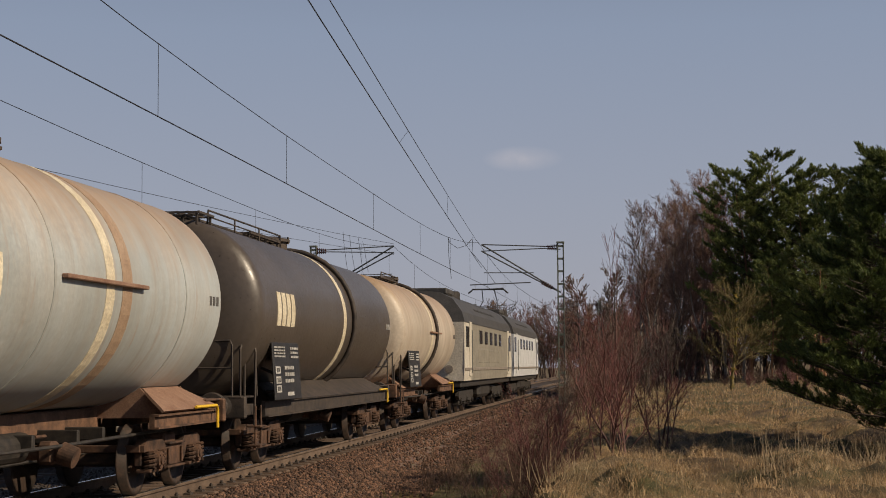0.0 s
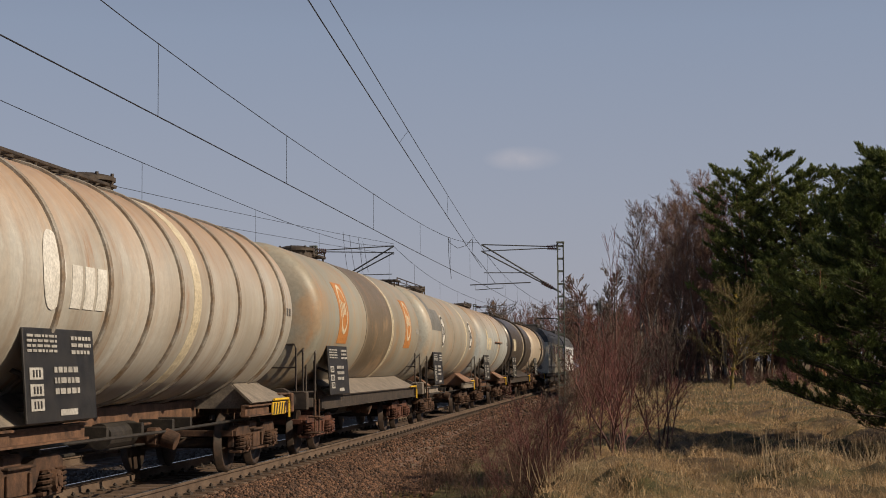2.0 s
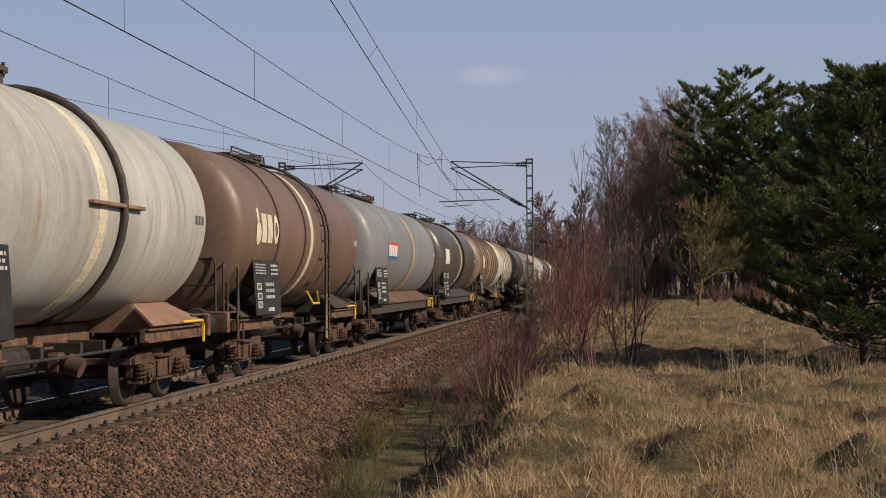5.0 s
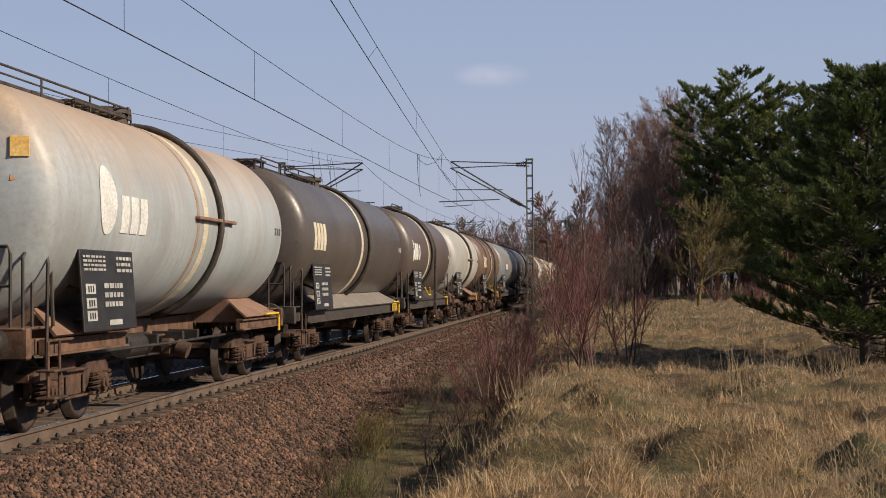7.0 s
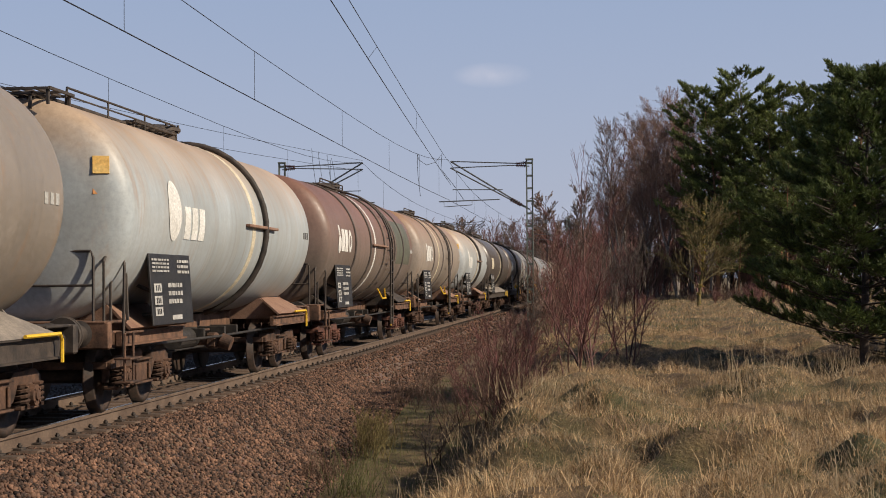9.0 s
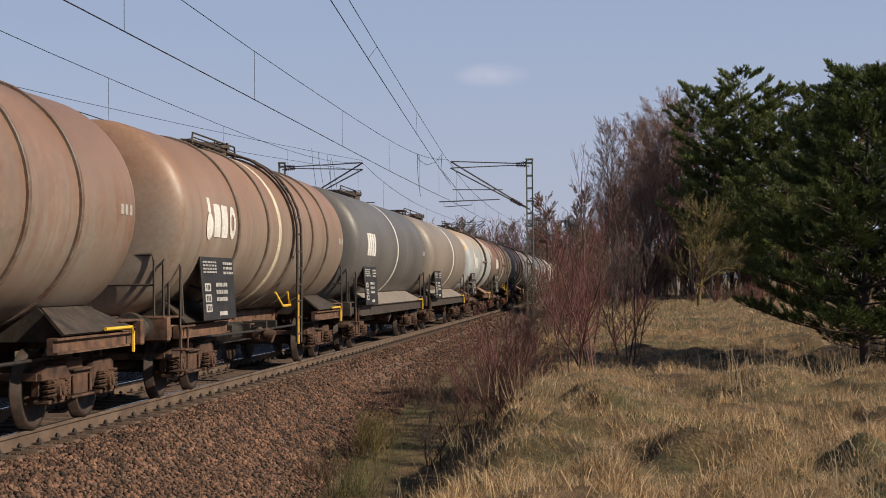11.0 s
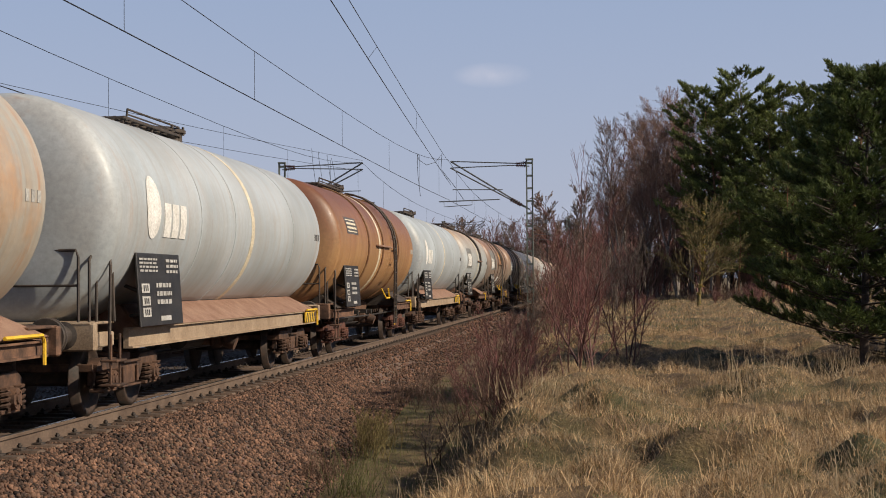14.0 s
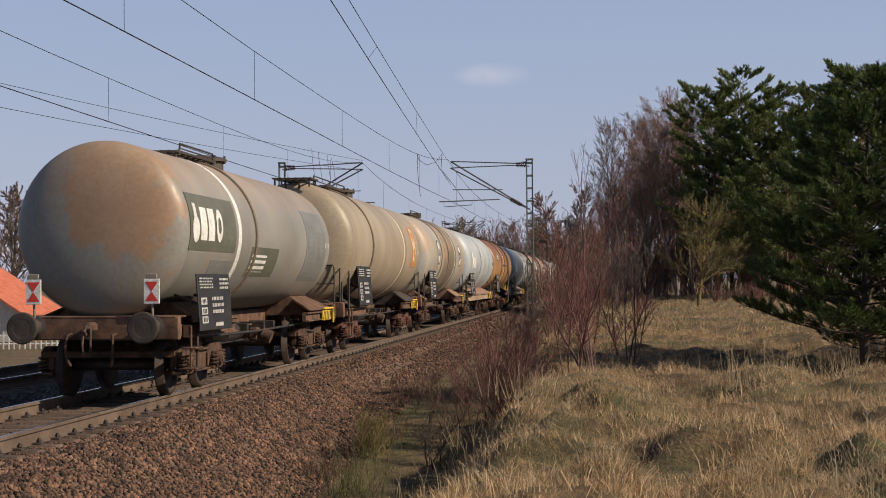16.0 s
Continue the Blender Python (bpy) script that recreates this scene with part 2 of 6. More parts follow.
# ---- mesh building ----
class Shape:
    """Collects vertices and faces of one mesh."""

    def __init__(self):
        self.v, self.f = [], []

    def add(self, vs, fs):
        k = len(self.v)
        self.v += [tuple(p) for p in vs]
        self.f += [tuple(i + k for i in q) for q in fs]
        return self

    def box(self, c, s, ch=0.012, m=None):
        """A box with chamfered edges, centre c and full size s, turned by m about its centre."""
        h = [x / 2 for x in s]
        ch = min(ch, min(h) * 0.6)
        vs, idx = [], {}
        for sx in (-1, 1):
            for sy in (-1, 1):
                for sz in (-1, 1):
                    for ax in range(3):
                        p = [sx * (h[0] - ch), sy * (h[1] - ch), sz * (h[2] - ch)]
                        p[ax] = (sx, sy, sz)[ax] * h[ax]
                        idx[sx, sy, sz, ax] = len(vs)
                        vs.append(Vector(p))
        fs = []
        for ax in range(3):
            b, d = (ax + 1) % 3, (ax + 2) % 3
            for s0 in (-1, 1):
                q = []
                for t0, t1 in ((-1, -1), (1, -1), (1, 1), (-1, 1)):
                    k = [0, 0, 0]
                    k[ax], k[b], k[d] = s0, t0, t1
                    q.append(idx[k[0], k[1], k[2], ax])
                fs.append(q if s0 > 0 else q[::-1])
            for s0 in (-1, 1):
                for s1 in (-1, 1):
                    k0, k1 = [0, 0, 0], [0, 0, 0]
                    k0[b], k0[d], k0[ax] = s0, s1, -1
                    k1[b], k1[d], k1[ax] = s0, s1, 1
                    q = [idx[(*k0, b)], idx[(*k1, b)], idx[(*k1, d)], idx[(*k0, d)]]
                    fs.append(q if s0 * s1 < 0 else q[::-1])
        for sx in (-1, 1):
            for sy in (-1, 1):
                for sz in (-1, 1):
                    q = [idx[sx, sy, sz, a] for a in range(3)]
                    fs.append(q if sx * sy * sz > 0 else q[::-1])
        c = Vector(c)
        return self.add([(m @ p if m else p) + c for p in vs], fs)

    def tube(self, p0, p1, r0, r1=None, n=8, caps=True):
        p0, p1 = Vector(p0), Vector(p1)
        r1 = r0 if r1 is None else r1
        d = p1 - p0
        if d.length < 1e-6:
            return self
        d.normalize()
        a = d.orthogonal().normalized()
        b = d.cross(a)
        vs = []
        for p, r in ((p0, r0), (p1, r1)):
            for i in range(n):
                t = 2 * math.pi * i / n
                vs.append(p + a * (r * math.cos(t)) + b * (r * math.sin(t)))
        fs = [(i, (i + 1) % n, n + (i + 1) % n, n + i) for i in range(n)]
        if caps:
            fs += [tuple(range(n))[::-1], tuple(range(n, 2 * n))]
        return self.add(vs, fs)

    def pipe(self, pts, r, n=6):
        """A round bar bent through pts."""
        pts = [Vector(p) for p in pts]
        rings = []
        for i, p in enumerate(pts):
            d = (pts[min(i + 1, len(pts) - 1)] - pts[max(i - 1, 0)]).normalized()
            if i == 0:
                a = d.orthogonal().normalized()
            else:
                a = (a - d * a.dot(d)).normalized()
            b = d.cross(a)
            rings.append([p + a * (r * math.cos(2 * math.pi * k / n)) + b * (r * math.sin(2 * math.pi * k / n)) for k in range(n)])
        vs = [q for g in rings for q in g]
        fs = [(j * n + k, j * n + (k + 1) % n, (j + 1) * n + (k + 1) % n, (j + 1) * n + k) for j in range(len(pts) - 1) for k in range(n)]
        fs += [tuple(range(n))[::-1], tuple(range(len(vs) - n, len(vs)))]
        return self.add(vs, fs)

    def lathe(self, prof, axis="y", n=48, centre=(0, 0, 0)):
        """Turns the profile (along, radius) about an axis."""
        vs, fs = [], []
        cx, cy, cz = centre
        for a, r in prof:
            for i in range(n):
                t = 2 * math.pi * i / n
                u, w = r * math.cos(t), r * math.sin(t)
                vs.append({"y": (cx + u, cy + a, cz + w), "x": (cx + a, cy + u, cz + w), "z": (cx + u, cy + w, cz + a)}[axis])
        for j in range(len(prof) - 1):
            for i in range(n):
                q = (j * n + i, j * n + (i + 1) % n, (j + 1) * n + (i + 1) % n, (j + 1) * n + i)
                fs.append(q if axis != "y" else q[::-1])
        return self.add(vs, fs)

    def prism(self, poly, x0, x1):
        """A plate whose outline (y, z) is cut through from x0 to x1."""
        n = len(poly)
        vs = [(x0, y, z) for y, z in poly] + [(x1, y, z) for y, z in poly]
        fs = [tuple(range(n))[::-1], tuple(range(n, 2 * n))]
        fs += [(i, (i + 1) % n, n + (i + 1) % n, n + i) for i in range(n)]
        return self.add(vs, fs)

    def mesh(self, name, mat, smooth=False):
        me = bpy.data.meshes.new(name)
        me.from_pydata(self.v, [], self.f)
        me.materials.append(mat)
        if smooth:
            me.shade_smooth()
        me.update()
        return me


CACHE = {}


def part(name, shape, mat, parent, label="", smooth=False, at=None, kind=""):
    """Links a shape (or a finished mesh) as one mesh object under parent."""
    me = shape if isinstance(shape, bpy.types.Mesh) else shape.mesh(name, mat, smooth)
    ob = new(name, me)
    ob.parent = parent
    if at is not None:
        ob.matrix_basis = at
    return tagged(ob, label, kind=kind)


def shared(key, make, mat, smooth=False):
    """A mesh that is made once for each key and material."""
    k = (key, mat.name)
    if k not in CACHE:
        CACHE[k] = make().mesh(key, mat, smooth)
    return CACHE[k]


def empty(name, m, label, category, group="", kind=""):
    ob = new(name)
    ob.matrix_basis = m
    return tagged(ob, label, category, group, kind)


# ---- ground ----
def smooth_step(a, b, x):
    t = min(1.0, max(0.0, (x - a) / (b - a)))
    return t * t * (3 - 2 * t)


# tussocky hummocks, steep on the side of the line: x, y, height, half width
HUMMOCKS = ((7.75, 14.4, 0.2, 0.6), (9.3, 13.9, 0.11, 0.9), (9.55, 12.6, 0.12, 0.6), (7.0, 18.6, 0.13, 0.9), (8.4, 18.3, 0.13, 0.9), (6.5, 16.2, 0.13, 0.8), (10.1, 18.4, 0.2, 1.1), (7.1, 13.2, 0.13, 0.5), (8.9, 22.0, 0.14, 1.0), (6.75, 21.0, 0.12, 0.7))


def bank(x, y):
    """Height of the ground beside and under the tracks."""
    if x < -6.2:
        z = -0.42 - 0.9 * smooth_step(-6.4, -8.6, x) - 1.0 * smooth_step(-11, -18, x)
        return z + 0.15 * noise.noise((x * 0.1, y * 0.1, 0))
    if x < 1.75:
        return -0.197 - 0.043 * smooth_step(1.3, 1.75, x)
    slope = -0.24 - (x - 1.75) * 0.66
    edge = 6.35 + 0.35 * noise.noise((y * 0.13, 1.7, 0)) - 0.6 * smooth_step(16, 9, y)
    ditch = -1.22 + 0.62 * smooth_step(20, 33, y) + 0.25 * smooth_step(33, 50, y)
    hill = 0.05 + 0.0075 * max(0.0, y - 22) + 0.010 * max(0.0, x - 9)
    hill = min(hill, 0.9 + 0.002 * y)
    hill += 1.2 * (0.2 * noise.noise((x * 0.7, y * 0.5, 3.3)) + 0.17 * noise.noise((x * 1.7, y * 1.2, 5.1)) + 0.07 * noise.noise((x * 4.0, y * 3.2, 9.1))) * smooth_step(70, 30, y)
    hill -= 0.26 * math.exp(-((y - 27.5 - 0.10 * (x - 8)) / 2.0) ** 2) * smooth_step(6, 7.5, x) * smooth_step(14.5, 11.5, x)
    hill += 0.12 * math.exp(-((y - 23.5) / 2.2) ** 2) * smooth_step(6, 7.5, x)
    for hx, hy, high, wide in HUMMOCKS:
        u = x - hx - 0.25 * noise.noise((y * 1.3, hx, 2.0))
        hill += high * (smooth_step(-0.1, 0.28, u) * smooth_step(1.9, 0.3, u) - 0.45 * math.exp(-((u + 0.22) / 0.3) ** 2)) * math.exp(-((y - hy) / wide) ** 2)
    floor = max(slope, ditch + 0.06 * noise.noise((x, y * 0.5, 7)))
    k = smooth_step(edge - 1.1, edge + 0.2, x)
    return floor * (1 - k) + hill * k if floor < hill else floor


def steps(stops):
    out = []
    for (a, b, d) in stops:
        k = max(1, round((b - a) / d))
        out += [a + (b - a) * i / k for i in range(k)]
    return out + [stops[-1][1]]


def ground_material():
    m, n, l, p = mat_base("meadow_soil", 0.95)
    tc = n.new("ShaderNodeTexCoord")
    v = tc.outputs["Object"]
    f1, f2, f3 = noise_tex(n, l, v, 0.35, 5), noise_tex(n, l, v, 3.0, 5), noise_tex(n, l, v, 30, 4)
    dry = ramp(n, l, f2, [(0.3, (0.06, 0.035, 0.016)), (0.7, (0.21, 0.135, 0.065))])
    green = ramp(n, l, f2, [(0.3, (0.03, 0.036, 0.01)), (0.7, (0.085, 0.09, 0.026))])
    c = mix(n, l, ramp(n, l, f1, [(0.45, (0, 0, 0)), (0.62, (0.8, 0.8, 0.8))]), dry, green)
    c = mix(n, l, 1.0, c, ramp(n, l, f3, [(0.25, (0.6, 0.6, 0.6)), (0.75, (1.25, 1.25, 1.25))]), "MULTIPLY")
    sep = n.new("ShaderNodeSeparateXYZ")
    l.new(v, sep.inputs[0])
    wob = n.new("ShaderNodeMath")
    wob.operation = "MULTIPLY_ADD"
    wob.inputs[1].default_value = 0.9
    l.new(f2, wob.inputs[0])
    l.new(sep.outputs["X"], wob.inputs[2])
    right = n.new("ShaderNodeMapRange")
    right.inputs["From Min"].default_value, right.inputs["From Max"].default_value = 3.25, 3.6
    l.new(wob.outputs[0], right.inputs["Value"])
    left = n.new("ShaderNodeMapRange")
    left.inputs["From Min"].default_value, left.inputs["From Max"].default_value = -7.4, -7.9
    l.new(wob.outputs[0], left.inputs["Value"])
    both = n.new("ShaderNodeMath")
    both.operation = "MAXIMUM"
    l.new(right.outputs[0], both.inputs[0])
    l.new(left.outputs[0], both.inputs[1])
    vo = n.new("ShaderNodeTexVoronoi")
    vo.inputs["Scale"].default_value = 16
    l.new(v, vo.inputs["Vector"])
    grit = mix(n, l, 0.65, (0.15, 0.1, 0.075), vo.outputs["Color"], "MULTIPLY")
    grit = mix(n, l, f3, grit, (0.15, 0.1, 0.075))
    # the train's shade put into the bed's colour, from the near rail leftwards
    bed_shade = n.new("ShaderNodeMapRange")
    bed_shade.inputs["From Min"].default_value, bed_shade.inputs["From Max"].default_value = 1.15, 0.95
    l.new(wob.outputs[0], bed_shade.inputs["Value"])
    grit = mix(n, l, bed_shade.outputs[0], grit, (0.045, 0.031, 0.023))
    c = mix(n, l, both.outputs[0], grit, c)
    l.new(c, p.inputs["Base Color"])
    bump(n, l, p, f3, 0.8, 0.04)
    return m


def make_ground():
    xs = steps([(-900, -60, 60), (-60, -10, 5), (-10, -6, 0.4), (-6, 1.5, 1.5), (1.5, 12, 0.14), (12, 20, 0.4), (20, 60, 4), (60, 900, 60)])
    ys = steps([(-60, 6, 6), (6, 40, 0.18), (40, 90, 0.7), (90, 200, 8), (200, 2500, 150)])
    vs = [(x, y, bank(x, y)) for y in ys for x in xs]
    k = len(xs)
    fs = [(j * k + i, j * k + i + 1, (j + 1) * k + i + 1, (j + 1) * k + i) for j in range(len(ys) - 1) for i in range(k - 1)]
    g = Shape()
    g.v, g.f = vs, fs
    ob = new("ground", g.mesh("ground", ground_material(), True))
    tagged(ob, "rough meadow of dry tan grass with a ballast bed", "ground", kind="structure")


make_ground()

# ---- track ----
GAUGE = 0.753
RAIL_PROFILE = [(-0.07, -0.172), (0.07, -0.172), (0.07, -0.162), (0.012, -0.14), (0.009, -0.045), (0.036, -0.035), (0.036, -0.006), (0.028, 0.0),
                (-0.028, 0.0), (-0.036, -0.006), (-0.036, -0.035), (-0.009, -0.045), (-0.012, -0.14), (-0.07, -0.162)]


def rail_shape(x, y0, y1):
    g, n = Shape(), len(RAIL_PROFILE)
    g.v = [(x + a, y, z) for y in (y0, y1) for a, z in RAIL_PROFILE]
    g.f = [(i, n + i, n + (i + 1) % n, (i + 1) % n) for i in range(n)] + [tuple(range(n)), tuple(range(2 * n - 1, n - 1, -1))]
    return g


def make_track(name, xc, label):
    tr = empty(name, pose(xc, 0, 0), label, "railway track", kind="structure")
    for s in (-1, 1):
        part("rail", rail_shape(s * GAUGE, -60, 1500), RAIL_SIDE, tr, "brown rusty rail")
        part("rail_head", Shape().box((s * GAUGE, 720, 0.0015), (0.05, 1560, 0.007), 0.002), RAIL_TOP, tr, "bright worn rail head")
    return tr


def clip_shape():
    g = Shape()
    g.box((0, 0, 0.012), (0.1, 0.15, 0.024), 0.004)
    g.tube((0.0, 0, 0.0), (0.0, 0, 0.075), 0.02, n=6)
    g.tube((0.0, 0, 0.035), (0.0, 0, 0.055), 0.034, n=6)
    return g


near_track = make_track("track_near", 0.0, "railway track with rusty rails on dark oiled sleepers")
far_track = make_track("track_far", -4.1, "second railway track with rusty rails")


def ballast(name, x0, x1, y0, y1, count, size, label, seed, zoff=0.0, fade=1.0, mat=None):
    """Loose broken stones, each with its own shape and turn, as one heap."""
    rng = np.random.default_rng(seed)
    base = np.array([(0, 0, 1.0), (0.95, 0, -0.05), (0.2, 0.9, 0.1), (-0.85, 0.45, -0.1), (-0.7, -0.6, 0.05), (0.35, -0.9, -0.05), (0, 0, -0.8)])
    tri = np.array([(0, 1, 2), (0, 2, 3), (0, 3, 4), (0, 4, 5), (0, 5, 1), (6, 2, 1), (6, 3, 2), (6, 4, 3), (6, 5, 4), (6, 1, 5)])
    u = rng.random(count) ** fade
    x, y = x0 + (x1 - x0) * rng.random(count), y0 + (y1 - y0) * u
    z = np.array([bank(a, b) for a, b in zip(x, y)]) + zoff
    s = size * (0.55 + 0.75 * rng.random(count))
    q = rng.normal(size=(count, 4))
    q /= np.linalg.norm(q, axis=1)[:, None]
    w, i, j, k = q.T
    rot = np.stack([np.stack([1 - 2 * (j * j + k * k), 2 * (i * j - k * w), 2 * (i * k + j * w)], 1),
                    np.stack([2 * (i * j + k * w), 1 - 2 * (i * i + k * k), 2 * (j * k - i * w)], 1),
                    np.stack([2 * (i * k - j * w), 2 * (j * k + i * w), 1 - 2 * (i * i + j * j)], 1)], 1)
    b = base[None] * (0.7 + 0.6 * rng.random((count, 7, 1)))
    v = np.einsum("nab,nvb->nva", rot, b) * s[:, None, None] * 0.5 + np.stack([x, y, z + s * 0.18], 1)[:, None]
    f = tri[None] + (np.arange(count) * 7)[:, None, None]
    raw_mesh(name, v.reshape(-1, 3), f.reshape(-1, 3), mat or STONE, label, "ballast")


def raw_mesh(name, v, f, mat, label, category, parent=None, kind="stuff"):
    me = bpy.data.meshes.new(name)
    k = f.shape[1]
    me.vertices.add(len(v))
    me.vertices.foreach_set("co", np.asarray(v, dtype=np.float32).ravel())
    me.loops.add(f.size)
    me.loops.foreach_set("vertex_index", f.astype(np.int32).ravel())
    me.polygons.add(len(f))
    me.polygons.foreach_set("loop_start", np.arange(0, f.size, k, dtype=np.int32))
    me.materials.append(mat)
    me.update(calc_edges=True)
    me.validate()
    ob = new(name, me)
    if parent:
        ob.parent = parent
        return tagged(ob, label)
    return tagged(ob, label, category, kind=kind)


ballast("ballast", 1.22, 3.5, 12.5, 34, 33000, 0.06, "reddish brown broken ballast stones beside the rail", 3, fade=1.25)
ballast("ballast_further", 1.15, 3.5, 33, 64, 9000, 0.066, "reddish brown broken ballast stones along the rail", 13, fade=1.3)
ballast("ballast_grit", 0.85, 1.3, 12.5, 32, 3000, 0.03, "small dusty stones beside the rail foot", 14, fade=1.2)
ballast("ballast_between", -2.6, 0.72, 12, 40, 6000, 0.045, "dusty ballast stones between the rails, coloured dark for shade", 4, fade=1.4, mat=STONE_DARK)
ballast("ballast_far", 1.0, 3.4, 62, 150, 4000, 0.11, "brown ballast stones along the distant track", 5, fade=1.5)



# ---- grass ----
def blades(name, spots, height, width, lean, mats, label, seed, segs=1):
    """Single blades of grass with a bend, at the spots (x, y, height factor)."""
    rng = np.random.default_rng(seed)
    n = len(spots)
    x, y, hf = spots.T
    z = np.array([bank(a, b) for a, b in zip(x, y)]) - 0.02
    h = height * hf * (0.6 + 0.7 * rng.random(n))
    a = rng.random(n) * 2 * np.pi
    d = rng.normal(size=(n, 2)) * lean * h[:, None]
    w = width * (0.6 + 0.8 * rng.random(n))
    bx, by = np.cos(a) * w / 2, np.sin(a) * w / 2
    p0 = np.stack([x - bx, y - by, z], 1)
    p1 = np.stack([x + bx, y + by, z], 1)
    m0 = np.stack([x - bx * 0.7 + d[:, 0] * 0.35, y - by * 0.7 + d[:, 1] * 0.35, z + h * 0.55], 1)
    m1 = np.stack([x + bx * 0.7 + d[:, 0] * 0.35, y + by * 0.7 + d[:, 1] * 0.35, z + h * 0.55], 1)
    t = np.stack([x + d[:, 0], y + d[:, 1], z + h * (1 - 0.3 * np.hypot(d[:, 0], d[:, 1]) / np.maximum(h, 1e-3))], 1)
    v = np.stack([p0, p1, m0, m1, t], 1).reshape(-1, 3)
    f = (np.array([(0, 1, 3), (0, 3, 2), (2, 3, 4)])[None] + (np.arange(n) * 5)[:, None, None]).reshape(-1, 3)
    return raw_mesh(name, v, f, mats, label, "grass")


def leaf_mat(name, a, b, rough=0.7, trans=0.25, knee=0.0):
    m, n, l, p = mat_base(name, rough)
    r = n.new("ShaderNodeNewGeometry").outputs["Random Per Island"]
    v = mapped(n, l, "Object", (1, 1, 1))
    c = ramp(n, l, r, [(knee, a), (1.0, b)])
    c = mix(n, l, 1.0, c, ramp(n, l, noise_tex(n, l, v, 1.2, 4), [(0.3, (0.65, 0.65, 0.65)), (0.7, (1.25, 1.25, 1.25))]), "MULTIPLY")
    l.new(c, p.inputs["Base Color"])
    p.inputs["Specular IOR Level"].default_value = 0.25
    t = n.new("ShaderNodeBsdfTranslucent")
    l.new(c, t.inputs["Color"])
    s = n.new("ShaderNodeMixShader")
    s.inputs[0].default_value = trans
    l.new(p.outputs[0], s.inputs[1])
    l.new(t.outputs[0], s.inputs[2])
    l.new(s.outputs[0], n["Material Output"].inputs["Surface"])
    return m


DRY = leaf_mat("dry_grass", (0.17, 0.097, 0.042), (0.78, 0.56, 0.32))
FRESH = leaf_mat("fresh_grass", (0.06, 0.075, 0.025), (0.17, 0.185, 0.075))
STRAW = leaf_mat("straw_stalk", (0.34, 0.25, 0.15), (0.62, 0.5, 0.33))


def scatter(seed, n, x0, x1, y0, y1, keep, fade=1.0):
    rng = np.random.default_rng(seed)
    u = rng.random(n) ** fade
    x, y = x0 + (x1 - x0) * rng.random(n), y0 + (y1 - y0) * u
    out = []
    for a, b, r in zip(x, y, rng.random(n)):
        k = keep(a, b)
        if r < k:
            out.append((a, b, 0.6 + 0.6 * k))
    return np.array(out)


def tussock_spots(seed, n):
    """Blades gathered into tussocks."""
    rng = np.random.default_rng(seed)
    out = []
    while len(out) < n * 70:
        b = 10 + 34 * rng.random() ** 1.4
        a = 5.5 + rng.random() * (2.4 + 0.19 * b)
        s = 0.7 + 0.8 * rng.random()
        for _ in range(70):
            out.append((a + rng.normal() * 0.1 * s, b + rng.normal() * 0.12 * s, s))
    return np.array(out)


def in_view(a, b):
    """The wedge of ground between the ballast and the trees."""
    return a < 7.4 + 0.185 * b + 0.5


def dry_keep(a, b):
    if a < 3.1 or not in_view(a, b):
        return 0
    n1 = noise.noise((a * 0.9, b * 0.7, 11)) + 0.6 * noise.noise((a * 2.5, b * 2.5, 4))
    k = 0.62 + 0.9 * n1
    if a < 5.6:
        k *= 0.25 + 0.5 * smooth_step(4.3, 5.6, a)
    return min(1, max(0.05, k))


def green_keep(a, b):
    if a < 3.2 or not in_view(a, b):
        return 0
    n1 = noise.noise((a * 0.7, b * 0.5, 31)) + 0.5 * noise.noise((a * 2.1, b * 2.1, 14))
    k = 0.3 + 1.3 * n1 + 0.9 * math.exp(-((a - 8.1) / 0.9) ** 2 - ((b - 15.5) / 1.8) ** 2)
    if a < 5.6:
        k += 0.35
    return min(1, max(0.0, k))


def wedge(seed, n, y0, y1, left, keep, fade):
    """Spots spread over the strip of meadow from x = left to the edge of the wedge."""
    rng = np.random.default_rng(seed)
    y = y0 + (y1 - y0) * rng.random(n) ** fade
    x = left + (8.1 + 0.185 * y - left) * rng.random(n)
    r = rng.random(n)
    k = np.array([keep(a, b) for a, b in zip(x, y)])
    ok = r < k
    return np.stack([x[ok], y[ok], 0.55 + 0.6 * k[ok]], 1)


blades("dry_grass", wedge(1, 125000, 10.5, 44, 4.6, dry_keep, 1.35), 0.115, 0.0055, 1.15, DRY, "matted dry tan meadow grass", 21)
blades("pale_grass", wedge(6, 26000, 10.5, 30, 5.6, dry_keep, 1.2), 0.16, 0.0045, 0.75, STRAW, "thin bleached grass stems in the meadow", 28)
blades("dry_grass_far", wedge(2, 50000, 42, 105, 4.0, dry_keep, 1.3), 0.17, 0.014, 0.8, DRY, "pale dry grass on the far meadow", 22)
blades("ditch_grass", scatter(7, 26000, 3.2, 5.9, 13, 36, lambda a, b: 0.35 + 0.65 * max(0, noise.noise((a * 1.2, b * 0.8, 55))), 1.2), 0.12, 0.007, 0.6, FRESH, "green grass in the ditch", 27)
blades("tussock_grass", tussock_spots(8, 420), 0.19, 0.0055, 0.7, DRY, "tussocks of dry tan grass", 26)
blades("green_grass", wedge(3, 60000, 10.5, 44, 4.6, green_keep, 1.35), 0.085, 0.006, 0.7, FRESH, "short fresh green grass in tufts", 23)
blades("green_grass_far", wedge(4, 18000, 42, 100, 4.0, green_keep, 1.3), 0.15, 0.014, 0.5, FRESH, "green grass patches on the far meadow", 24)
